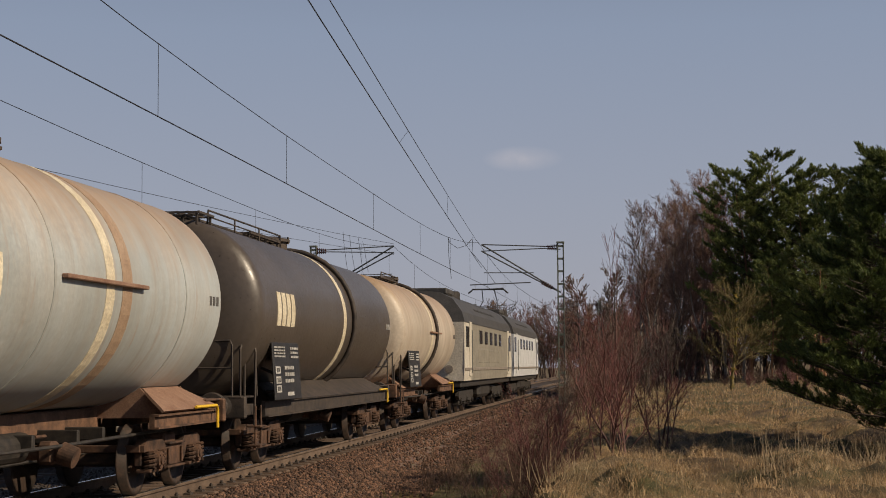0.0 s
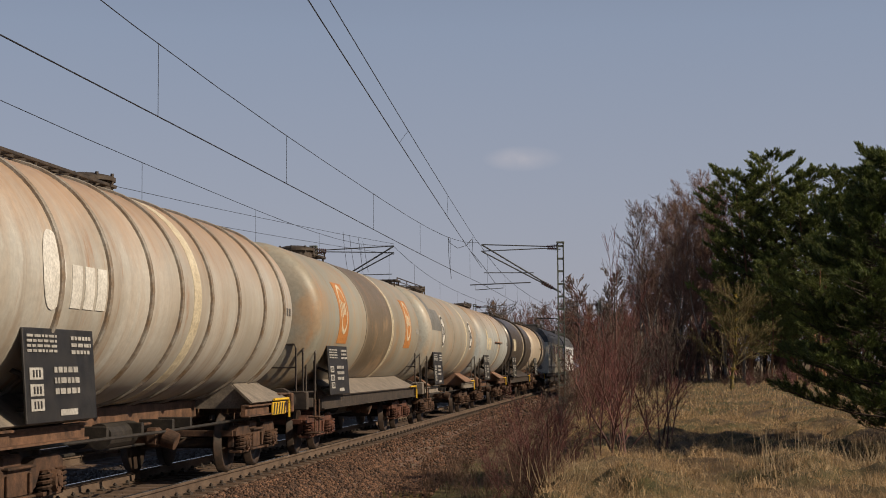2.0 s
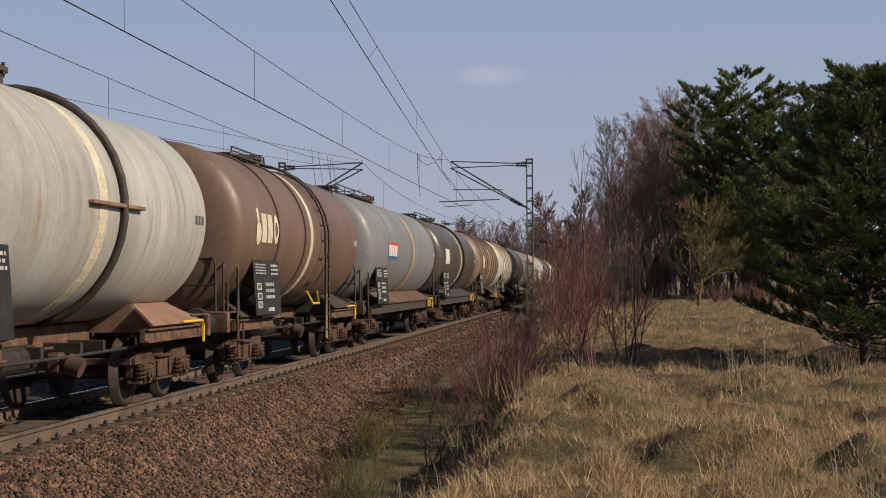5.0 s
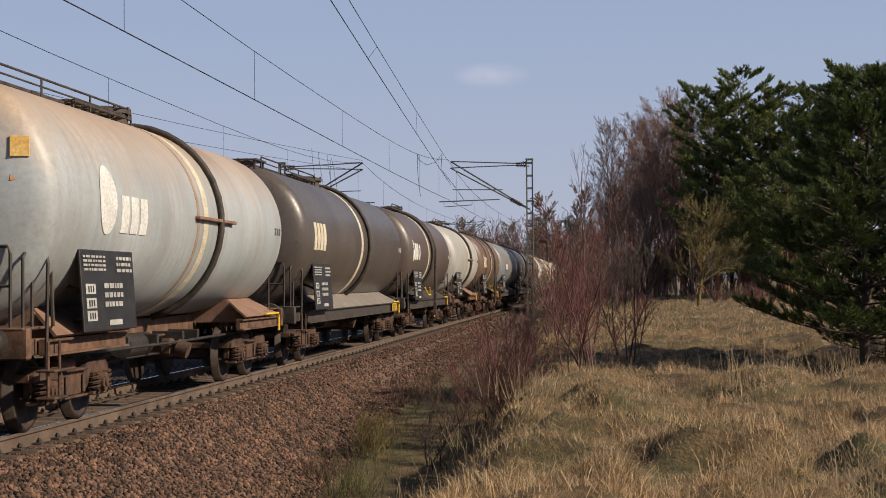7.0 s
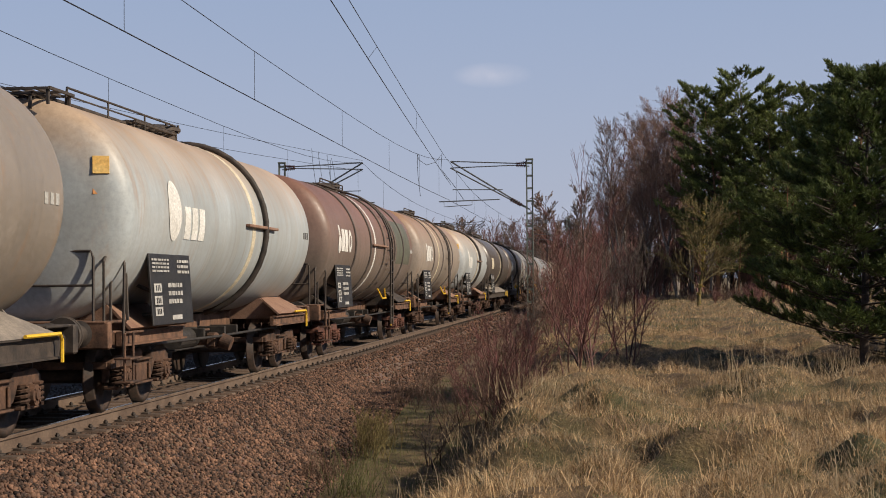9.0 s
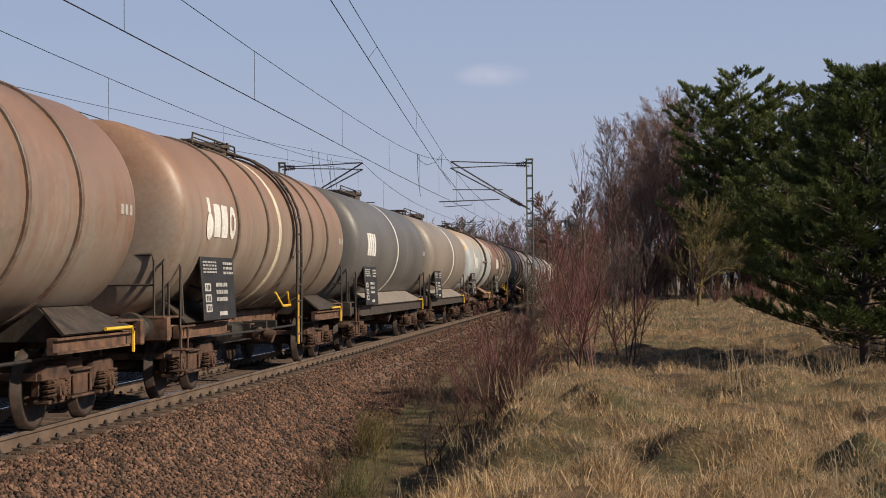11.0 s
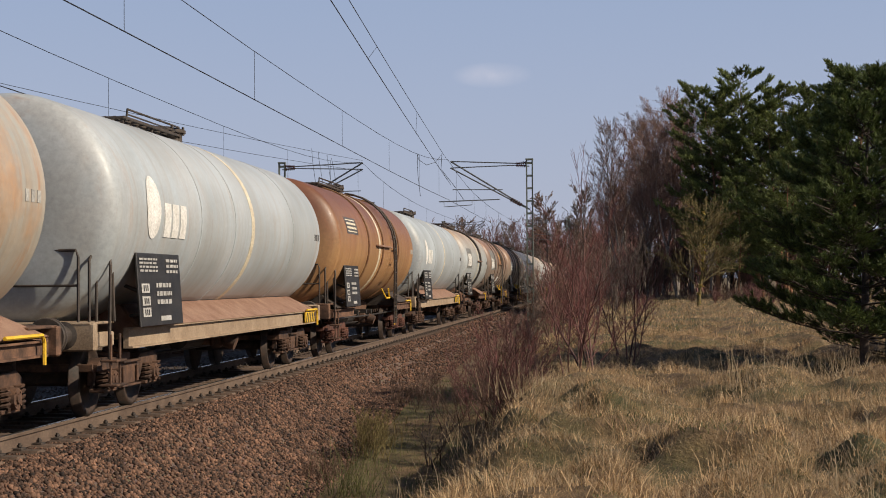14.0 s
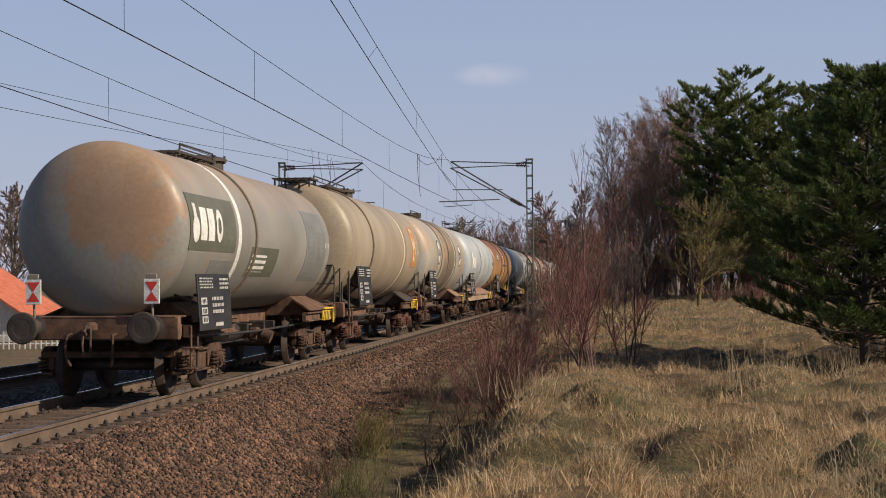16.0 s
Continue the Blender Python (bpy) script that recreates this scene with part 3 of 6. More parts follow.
blades("straw", wedge(5, 4200, 11, 38, 5.8, lambda a, b: min(1.0, max(0.04, noise.noise((a * 0.6, b * 0.45, 77)) * 1.8)), 1.3),
       0.4, 0.004, 0.2, STRAW, "tall dry straw stalks", 25)


def make_sleepers():
    """Sleepers of the near track, each with its four rail clips."""
    sl = Shape().box((0, 0, -0.265), (2.3, 0.26, 0.2), 0.03).mesh("sleeper", SLEEPER)
    cl = clip_shape().mesh("rail_clip", DARK_FRAME)
    for i in range(170):
        s = part("sleeper", sl, SLEEPER, near_track, at=pose(0, 9.11 + 0.6 * i, 0))
        for x in (-0.88, -0.63, 0.63, 0.88):
            part("rail_clip", cl, DARK_FRAME, s, at=pose(x, 0, -0.165))
    g = Shape()
    for i in range(200):
        g.box((0, 9.3 + 0.6 * i, -0.265), (2.6, 0.26, 0.2), 0.03)
    part("sleeper_row", g, SLEEPER, far_track, kind="stuff")


make_sleepers()


# ---- overhead line ----
MAST_Y = 73.0


def sag(y, y0=8.0, y1=73.0, mid=0.99, end=1.87):
    """Height of the catenary wire over the contact wire."""
    t = (2 * y - y0 - y1) / (y1 - y0)
    return mid + (end - mid) * abs(t) ** 3


def dip(y, y0=8.0, y1=73.0):
    """How far the contact wire hangs below its height at the masts."""
    return 0.1 * math.sin(math.pi * max(0.0, (y - y0) / (y1 - y0)) ** 1.6)


def make_wires():
    for xc, name in ((0.0, "near"), (-4.05, "far")):
        line = empty("overhead_line", pose(0, 0, 0), "dark copper contact wire hung under a catenary wire", "overhead line", "overhead lines")
        z = 5.53 if name == "near" else 5.45
        stag = lambda y: 0.12 * math.sin(y / 65 * math.pi)
        for k, (a, b) in enumerate(((8.0, 73.0), (73.0, 143.0), (143.0, 213.0), (213.0, 283.0))):
            n = 14
            ys = [a + (b - a) * i / n for i in range(n + 1)]
            part("contact_wire", Shape().pipe([(xc + stag(y), y, z - dip(y, a, b)) for y in ys], 0.0105 if k == 0 else 0.011, 5), WIRE, line)
            part("catenary_wire", Shape().pipe([(xc + stag(y), y, z - dip(y, a, b) + sag(y, a, b)) for y in ys], 0.008 if k == 0 else 0.011, 5), WIRE, line)
            for y in (a + 4.5, 23.2 - 8 + a, 32.0 - 8 + a, 42.9 - 8 + a, 52.5 - 8 + a, 61.5 - 8 + a, b - 4):
                if name == "far":
                    y += 2.9
                part("dropper", Shape().tube((xc + stag(y), y, z - dip(y, a, b)), (xc + stag(y), y, z - dip(y, a, b) + sag(y, a, b)), 0.005, n=5), WIRE, line)
    # wires that leave the near track towards their anchor
    line = empty("overhead_line", pose(0, 0, 0), "pair of dark wires led off to an anchor mast", "overhead line", "overhead lines")
    a0, a1 = Vector((-0.11, 75.0, 6.35)), Vector((2.24, 30.0, 7.02))
    b0, b1 = Vector((-0.25, 75.0, 7.5)), Vector((2.06, 33.0, 7.62))
    ends = []
    for p, q in ((a0, a1), (b0, b1)):
        pts = [p + (q - p) * (i / 10 * 1.75) for i in range(11)]
        for i, v in enumerate(pts):
            v.z -= 0.28 * (1 - (i / 10 * 2 - 1) ** 2) * 0.5
        ends.append(pts)
    part("contact_wire", Shape().pipe(ends[0], 0.0105, 5), WIRE, line)
    part("catenary_wire", Shape().pipe(ends[1], 0.009, 5), WIRE, line)
    for i in (3, 5):
        part("dropper", Shape().tube(ends[0][i], ends[1][i], 0.005, n=5), WIRE, line)
    part("jumper", Shape().pipe([(-0.25, 72, 7.5), (-0.45, 71.5, 7.15), (-0.8, 71, 7.0), (-1.1, 70.6, 7.2), (-1.15, 70.4, 7.45)], 0.012, 5), WIRE, line, "slack loop of cable")
    part("jumper", Shape().pipe([(-1.15, 70.4, 7.45), (-1.12, 70.3, 6.6), (-1.0, 70.2, 5.55)], 0.012, 5), WIRE, line)
    part("jumper", Shape().pipe([(-0.2, 72, 7.6), (-0.3, 72.5, 6.9), (0.1, 74, 6.3), (0.3, 78, 5.7)], 0.012, 5), WIRE, line)
    # the same over the far track
    line = empty("overhead_line", pose(0, 0, 0), "thin wires led off on the far side", "overhead line", "overhead lines")
    for p, q in (((-4.05, 73, 7.4), (-8.05, 40, 7.12)), ((-4.05, 73, 6.9), (-8.05, 40, 6.5))):
        p, q = Vector(p), Vector(q)
        part("anchor_wire", Shape().pipe([p + (q - p) * (i / 8 * 1.8) - Vector((0, 0, 0.25 * (1 - (i / 4 - 1) ** 2))) for i in range(9)], 0.008, 5), WIRE, line)
    for i, x in enumerate((-5.9, -5.6, -5.2, -5.0)):
        part("jumper", Shape().pipe([(x, 70, 7.75 - 0.15 * i), (x + 0.05, 70, 7.1), (x + 0.25, 70, 5.6 + 0.3 * (i % 2))], 0.009, 5), WIRE, line)


def lattice_mast_shape(h):
    """Two channel legs joined by batten plates."""
    g = Shape()
    for s in (-1, 1):
        g.box((s * 0.13, 0, h / 2 - 0.6), (0.055, 0.16, h + 1.2), 0.006)
        g.box((s * 0.155, 0, h / 2 - 0.6), (0.012, 0.2, h + 1.2), 0.003)
    return g


def make_mast(x, y, side, h=7.32, reach=3.68):
    """A lattice mast whose cantilever points to -x (side -1) or +x (side 1)."""
    m = empty("catenary_mast", pose(x, y, 0), "grey-green steel lattice mast with cantilever arm", "catenary mast", "masts along the line")
    part("mast_post", lattice_mast_shape(h), MAST_GREEN, m)
    for i in range(13):
        part("batten", Shape().box((0, 0, 0.15 + i * 0.585), (0.26, 0.17, 0.09), 0.006), MAST_GREEN, m)
    part("cap", Shape().box((0, 0, h + 0.02), (0.36, 0.24, 0.08), 0.01), MAST_GREEN, m)
    part("foundation", Shape().box((0, 0, -0.55), (0.8, 0.8, 0.9), 0.03), SLEEPER, m)
    s = side
    part("top_tie", Shape().pipe([(0, 0, h - 0.12), (s * 0.5, 0, h - 0.16), (s * reach, 0, h - 0.02)], 0.026, 8), GALV, m)
    part("top_tie", Shape().pipe([(0, 0, h - 0.3), (s * 0.5, 0, h - 0.24), (s * reach, 0, h - 0.33)], 0.024, 8), GALV, m)
    part("strut", Shape().pipe([(0, 0, 5.02), (s * reach, 0, h - 0.02)], 0.036, 8), GALV, m)
    part("strut", Shape().pipe([(s * 0.1, 0, 5.06), (s * reach, 0, h - 0.33)], 0.032, 8), GALV, m)
    for p, q in (((s * 0.14, h - 0.13), (s * 0.62, h - 0.17)), ((s * 0.16, h - 0.28), (s * 0.62, h - 0.25)), ((s * 0.35, 5.24), (s * 0.85, 5.53)), ((s * 0.4, 5.2), (s * 0.9, 5.46))):
        g = Shape()
        a, b = Vector((p[0], 0, p[1])), Vector((q[0], 0, q[1]))
        for i in range(5):
            c = a.lerp(b, (i + 0.5) / 5)
            d = (b - a).normalized() * 0.02
            g.tube(c - d, c + d, 0.075, n=12)
        g.tube(a, b, 0.03, n=8)
        part("insulator", g, INSULATOR, m, "brown ribbed insulator")
    part("registration_tube", Shape().pipe([(s * 1.4, 0, 5.9 - 0.4), (s * (reach + 0.55), 0, 5.42)], 0.026, 8), GALV, m)
    part("registration_tube", Shape().pipe([(s * 1.25, 0, 5.95), (s * (reach - 0.1), 0, 5.98)], 0.02, 8), GALV, m)
    part("steady_arm", Shape().pipe([(s * (reach - 1.0), 0, 5.42), (s * (reach - 1.0), 0, 5.26), (s * (reach + 0.3), 0, 5.10 + 0.08), (s * (reach + 0.32), 0, 5.42)], 0.018, 6), GALV, m)
    return m


make_wires()
make_mast(3.77, MAST_Y, -1)
make_mast(-7.89, MAST_Y, 1, 7.32, 3.85)
make_mast(3.77, 143.0, -1)
make_mast(-7.89, 146.0, 1, 7.32, 3.85)


# ---- plants ----
def bark(name, a, b):
    return worn(name, a, b, 5, 0.85, 0.0, 40, 0.5, island=0.25)


BARK_RED = bark("bark_red_brown", (0.1, 0.042, 0.037), (0.24, 0.115, 0.1))
BARK_TWIG = bark("bark_dark_red", (0.075, 0.024, 0.024), (0.21, 0.078, 0.07))
BARK_STEM = bark("bark_sapling", (0.05, 0.022, 0.02), (0.2, 0.105, 0.085))
BARK_PINE = bark("bark_pine_orange", (0.14, 0.07, 0.035), (0.3, 0.15, 0.075))
BIRCH_TWIG = bark("birch_twig", (0.13, 0.07, 0.05), (0.32, 0.2, 0.155))
BARK_GREY = bark("bark_grey_brown", (0.075, 0.055, 0.045), (0.17, 0.13, 0.11))
BARK_BROWN = bark("bark_brown", (0.085, 0.05, 0.035), (0.19, 0.12, 0.085))
BARK_DARK = bark("bark_dark", (0.03, 0.022, 0.017), (0.07, 0.05, 0.04))
BARK_OLIVE = bark("bark_olive", (0.10, 0.075, 0.025), (0.2, 0.16, 0.06))
BARK_BIRCH = worn("bark_birch", (0.10, 0.075, 0.06), (0.42, 0.38, 0.34), 9, 0.8, 0.0, 40, 0.3)
# random needle tones here mix in lit tips and the crown's shaded inside
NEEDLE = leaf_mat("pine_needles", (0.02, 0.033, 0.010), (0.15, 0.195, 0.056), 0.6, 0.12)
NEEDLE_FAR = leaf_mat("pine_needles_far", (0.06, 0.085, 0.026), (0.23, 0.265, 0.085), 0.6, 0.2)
CATKIN = leaf_mat("yellow_buds", (0.24, 0.17, 0.035), (0.46, 0.36, 0.09), 0.7, 0.3)
RUSH = leaf_mat("rush_stalk", (0.05, 0.065, 0.02), (0.2, 0.19, 0.08), 0.6, 0.2)


def grow(rng, p, d, length, r, level, out, spread, up, kids, wob=0.22, shrink=0.5, tip=3):
    """Adds one bough and, with fewer levels left, its twigs; out takes (start, end, r0, r1, level)."""
    n = 5 if level > 1 else (4 if level else tip)
    step = length / n
    for i in range(n):
        d = d + np.array([rng.normal() * wob, rng.normal() * wob, rng.normal() * wob * 0.6 + up * 0.12])
        d /= np.linalg.norm(d)
        q = p + d * step
        r2 = r * (1 - 0.8 * (i + 1) / n) + 0.08 * r
        r1 = r * (1 - 0.8 * i / n) + 0.08 * r
        out.append((p, q, r1, r2, level))
        if level and i >= 1:
            for _ in range(kids[level - 1]):
                s = rng.normal(size=3)
                s -= d * s.dot(d)
                s /= np.linalg.norm(s) + 1e-6
                c = d * math.cos(spread) + s * math.sin(spread)
                c[2] += up * 0.3
                c /= np.linalg.norm(c)
                t = rng.random()
                grow(rng, p + (q - p) * t, c, length * shrink * (0.6 + 0.6 * rng.random()) * (1 - 0.45 * i / n), max(r1 * 0.5, 0.002), level - 1, out, spread, up, kids, wob, shrink, tip)
        p = q


def stick_mesh(name, segs, mat, sides=3, rmin=0.003):
    """All the given pieces of bough as tapered sticks in one mesh."""
    a = np.array([s[0] for s in segs])
    b = np.array([s[1] for s in segs])
    r0 = np.maximum([s[2] for s in segs], rmin)
    r1 = np.maximum([s[3] for s in segs], rmin * 0.8)
    d = b - a
    d /= np.linalg.norm(d, axis=1)[:, None] + 1e-9
    ref = np.where(np.abs(d[:, 2:3]) > 0.9, np.array([[1.0, 0, 0]]), np.array([[0, 0, 1.0]]))
    u = np.cross(d, ref)
    u /= np.linalg.norm(u, axis=1)[:, None]
    w = np.cross(d, u)
    vs = []
    for p, r in ((a, r0), (b, r1)):
        for i in range(sides):
            t = 2 * math.pi * i / sides
            vs.append(p + u * (r * math.cos(t))[:, None] + w * (r * math.sin(t))[:, None])
    v = np.stack(vs, 1).reshape(-1, 3)
    quads = np.array([(i, (i + 1) % sides, sides + (i + 1) % sides, sides + i) for i in range(sides)])
    f = (quads[None] + (np.arange(len(segs)) * 2 * sides)[:, None, None]).reshape(-1, 4)
    me = bpy.data.meshes.new(name)
    me.vertices.add(len(v))
    me.vertices.foreach_set("co", v.astype(np.float32).ravel())
    me.loops.add(f.size)
    me.loops.foreach_set("vertex_index", f.astype(np.int32).ravel())
    me.polygons.add(len(f))
    me.polygons.foreach_set("loop_start", np.arange(0, f.size, 4, dtype=np.int32))
    me.materials.append(mat)
    me.update(calc_edges=True)
    return me


def tuft_mesh(name, tips, dirs, count, length, width, mat, seed, droop=0.0):
    """Needles or buds standing out round every tip."""
    rng = np.random.default_rng(seed)
    n = len(tips)
    base = np.repeat(np.array(tips), count, 0) + np.repeat(np.array(dirs), count, 0) * (rng.random((n * count, 1)) - 0.6) * length * 1.6
    d = rng.normal(size=(n * count, 3)) + np.repeat(np.array(dirs), count, 0) * 1.1
    d[:, 2] += 0.35 - droop
    d /= np.linalg.norm(d, axis=1)[:, None]
    w = np.cross(d, rng.normal(size=d.shape))
    w /= np.linalg.norm(w, axis=1)[:, None] + 1e-9
    k = length * (0.6 + 0.7 * rng.random((n * count, 1)))
    v = np.stack([base - w * width / 2, base + w * width / 2, base + d * k + w * width * 0.15, base + d * k - w * width * 0.15], 1).reshape(-1, 3)
    f = (np.array([(0, 1, 2, 3)])[None] + (np.arange(n * count) * 4)[:, None, None]).reshape(-1, 4)
    me = bpy.data.meshes.new(name)
    me.vertices.add(len(v))
    me.vertices.foreach_set("co", v.astype(np.float32).ravel())
    me.loops.add(f.size)
    me.loops.foreach_set("vertex_index", f.astype(np.int32).ravel())
    me.polygons.add(len(f))
    me.polygons.foreach_set("loop_start", np.arange(0, f.size, 4, dtype=np.int32))
    me.materials.append(mat)
    me.update(calc_edges=True)
    return me


def bare_shrub(name, x, y, height, stems, lean, mat, label, seed, kids=(3, 3), fine=0.0035, group="", levels=2, stem_mat=None, r=0.018, z=None, spread=0.6, wob=0.12, up=0.5, tip=2, wide=0.12, shrink=0.42):
    """A leafless shrub of many stems from one stool."""
    rng = np.random.default_rng(seed)
    segs = []
    for i in range(stems):
        a = rng.random() * 2 * math.pi
        k = lean * (0.2 + 0.9 * rng.random())
        d = np.array([math.cos(a) * k, math.sin(a) * k, 1.0])
        p = np.array([rng.normal() * wide, rng.normal() * wide * 1.4, -0.05])
        grow(rng, p, d / np.linalg.norm(d), height * (0.55 + 0.5 * rng.random()), r * (0.6 + 0.6 * rng.random()), levels, segs, spread, up, kids, wob, shrink, tip)
    ob = empty(name, pose(x, y, bank(x, y) if z is None else z), label, "shrub", group)
    big = [s for s in segs if s[4] == levels]
    part("stemwork", stick_mesh("stemwork", big, stem_mat or mat, 5, 0.006), mat, ob, kind="stuff")
    part("brushwood", stick_mesh("brushwood", [s for s in segs if s[4] < levels], mat, 3, fine), mat, ob, kind="stuff")
    return ob


def bare_tree(name, height, mat, twig_mat, seed, fine, kids=(3, 3, 3), r=0.13, crown=0.35, label="", spread=0.55, group="", limb=0.3, flare=0.75, up=0.35, tip=1):
    """A leafless tree: a tapered trunk, rising limbs and fine twigs."""
    rng = np.random.default_rng(seed)
    segs, p, d = [], np.array([0, 0, -0.2]), np.array([0, 0, 1.0])
    n = 12
    for i in range(n):
        d = d + rng.normal(size=3) * 0.05
        d[2] = abs(d[2])
        d /= np.linalg.norm(d)
        q = p + d * height / n
        segs.append((p, q, r * (1 - 0.9 * i / n), r * (1 - 0.9 * (i + 1) / n), 3))
        if i / n > crown * 0.6:
            for _ in range(2 if i / n < crown else 3):
                a = rng.random() * 2 * math.pi
                e = np.array([math.cos(a) * flare, math.sin(a) * flare, 0.75])
                grow(rng, p + (q - p) * rng.random(), e / np.linalg.norm(e), height * limb * (1.15 - 0.7 * i / n), r * 0.4 * (1 - 0.6 * i / n), 2, segs, spread, up, kids, 0.14, 0.5, tip)
        p = q
    ob = empty(name, pose(0, 0, 0), label, "tree", group)
    part("trunk", stick_mesh("trunk", [s for s in segs if s[4] == 3], mat, 8), mat, ob)
    part("crown", stick_mesh("crown", [s for s in segs if s[4] < 3], twig_mat, 3, fine), twig_mat, ob, kind="stuff")
    return ob


def brush_mesh(name, shoots, count, length, width, mat, seed):
    """Needles set all round every shoot (start, end), leaning towards its tip."""
    rng = np.random.default_rng(seed)
    a, b = np.array([q[0] for q in shoots]), np.array([q[1] for q in shoots])
    ax = b - a
    ax /= np.linalg.norm(ax, axis=1)[:, None] + 1e-9
    n = len(shoots) * count
    t = rng.random((n, 1)) ** 0.7
    base = np.repeat(a, count, 0) * (1 - t) + np.repeat(b, count, 0) * t
    ax = np.repeat(ax, count, 0)
    side = rng.normal(size=(n, 3))
    side -= ax * (side * ax).sum(1)[:, None]
    side /= np.linalg.norm(side, axis=1)[:, None] + 1e-9
    d = side * (0.95 - 0.45 * t) + ax * (0.55 + 0.5 * t) + np.array([0, 0, 0.12])
    d /= np.linalg.norm(d, axis=1)[:, None]
    w = np.cross(d, rng.normal(size=d.shape))
    w /= np.linalg.norm(w, axis=1)[:, None] + 1e-9
    k = length * (0.7 + 0.5 * rng.random((n, 1)))
    v = np.stack([base - w * width / 2, base + w * width / 2, base + d * k + w * width * 0.2, base + d * k - w * width * 0.2], 1).reshape(-1, 3)
    f = np.arange(n * 4).reshape(-1, 4)
    me = bpy.data.meshes.new(name)
    me.vertices.add(len(v))
    me.vertices.foreach_set("co", v.astype(np.float32).ravel())
    me.loops.add(f.size)
    me.loops.foreach_set("vertex_index", f.astype(np.int32).ravel())
    me.polygons.add(len(f))
    me.polygons.foreach_set("loop_start", np.arange(0, f.size, 4, dtype=np.int32))
    me.materials.append(mat)
    me.update(calc_edges=True)
    return me


def pine(name, height, seed, label, width=0.33, needles=26, length=0.08, nw=0.006, low=0.08, mat=None, fine=0.006, whorls=12, group="", twigs=9, trunk_r=0.1, shoot=0.3, full=0.7, trunk_mat=None):
    """A pine: a straight trunk, whorls of upcurved boughs, and twigs that end in brushes of needles."""
    rng = np.random.default_rng(seed)
    trunk, wood, shoots = [], [], []
    n = 14
    p, d = np.array([0, 0, -0.2]), np.array([0, 0, 1.0])
    for i in range(n):
        d = d + rng.normal(size=3) * np.array([0.03, 0.03, 0])
        d /= np.linalg.norm(d)
        q = p + d * (height / n)
        trunk.append((p, q, trunk_r * (1 - 0.93 * i / n), trunk_r * (1 - 0.93 * (i + 1) / n), 3))
        p = q
    for w in range(whorls):
        u0 = low + (0.985 - low) * w / (whorls - 1)
        turn = rng.random() * 6.3
        count = 5 if u0 < 0.9 else 3
        for k in range(count):
            u = min(0.99, max(low * 0.8, u0 + rng.normal() * 0.018))
            j = min(n - 1, int(u * n))
            b = trunk[j][0] + (trunk[j][1] - trunk[j][0]) * (u * n - j)
            a = turn + k * 2 * math.pi / count + rng.normal() * 0.25
            out = np.array([math.cos(a), math.sin(a), 0.0])
            across = np.array([-math.sin(a), math.cos(a), 0.0])
            reach = height * width * (1 - u) ** full * (0.5 + 0.65 * rng.random()) + 0.05 * height
            rise = -0.1 + 0.85 * u + rng.normal() * 0.1
            curl = 0.12 + 0.25 * rng.random()

            def on(t):
                return b + out * (reach * t) + across * (reach * 0.12 * math.sin(t * 3 + turn)) + np.array([0, 0, reach * (rise * t * 0.6 + curl * t * t)])

            r0 = 0.012 + 0.006 * reach
            for i in range(5):
                wood.append((on(i / 5), on((i + 1) / 5), r0 * (1 - 0.17 * i), r0 * (0.83 - 0.17 * i), 2))
            shoots.append((on(0.86), on(1.0) + np.array([0, 0, shoot * 0.5])))
            for i in range(twigs):
                t = 0.28 + 0.7 * (i + rng.random()) / twigs
                side = 1 if i % 2 else -1
                e = out * (0.5 + 0.3 * rng.random()) + across * side * (0.75 - 0.35 * t) + np.array([0, 0, 0.15 + 0.3 * rng.random()])
                e /= np.linalg.norm(e)
                long = (0.12 + 0.36 * reach * (1.15 - t)) * (0.7 + 0.5 * rng.random())
                p0, p1 = on(t), on(t) + e * long
                wood.append((p0, p1, r0 * 0.45, r0 * 0.25, 1))
                for h in range(max(2, int(long / shoot * 2.2))):
                    g = 0.35 + 0.65 * rng.random() if h else 1.0
                    c = e * 0.8 + across * rng.normal() * 0.5 + out * rng.normal() * 0.25 + np.array([0, 0, 0.45])
                    c /= np.linalg.norm(c)
                    p2 = p0 + (p1 - p0) * g
                    p3 = p2 + c * shoot * (0.6 + 0.7 * rng.random())
                    shoots.append((p2, p3))
                    wood.append((p2, p3, fine, fine * 0.6, 0))
    ob = empty(name, pose(0, 0, 0), label, "pine tree", group)
    part("trunk", stick_mesh("trunk", trunk, trunk_mat or BARK_DARK, 8), BARK_DARK, ob)
    part("branchwork", stick_mesh("branchwork", wood, BARK_DARK, 3, fine), BARK_DARK, ob, kind="stuff")
    part("crown", brush_mesh("crown", shoots, needles, length, nw, mat or NEEDLE, seed), NEEDLE, ob, kind="stuff")
    return ob


def put(ob, x, y, rz=0.0, s=1.0, dz=0.0):
    ob.matrix_basis = pose(x, y, bank(x, y) + dz, 0, 0, rz) @ Matrix.Diagonal((s, s, s, 1))
    return ob


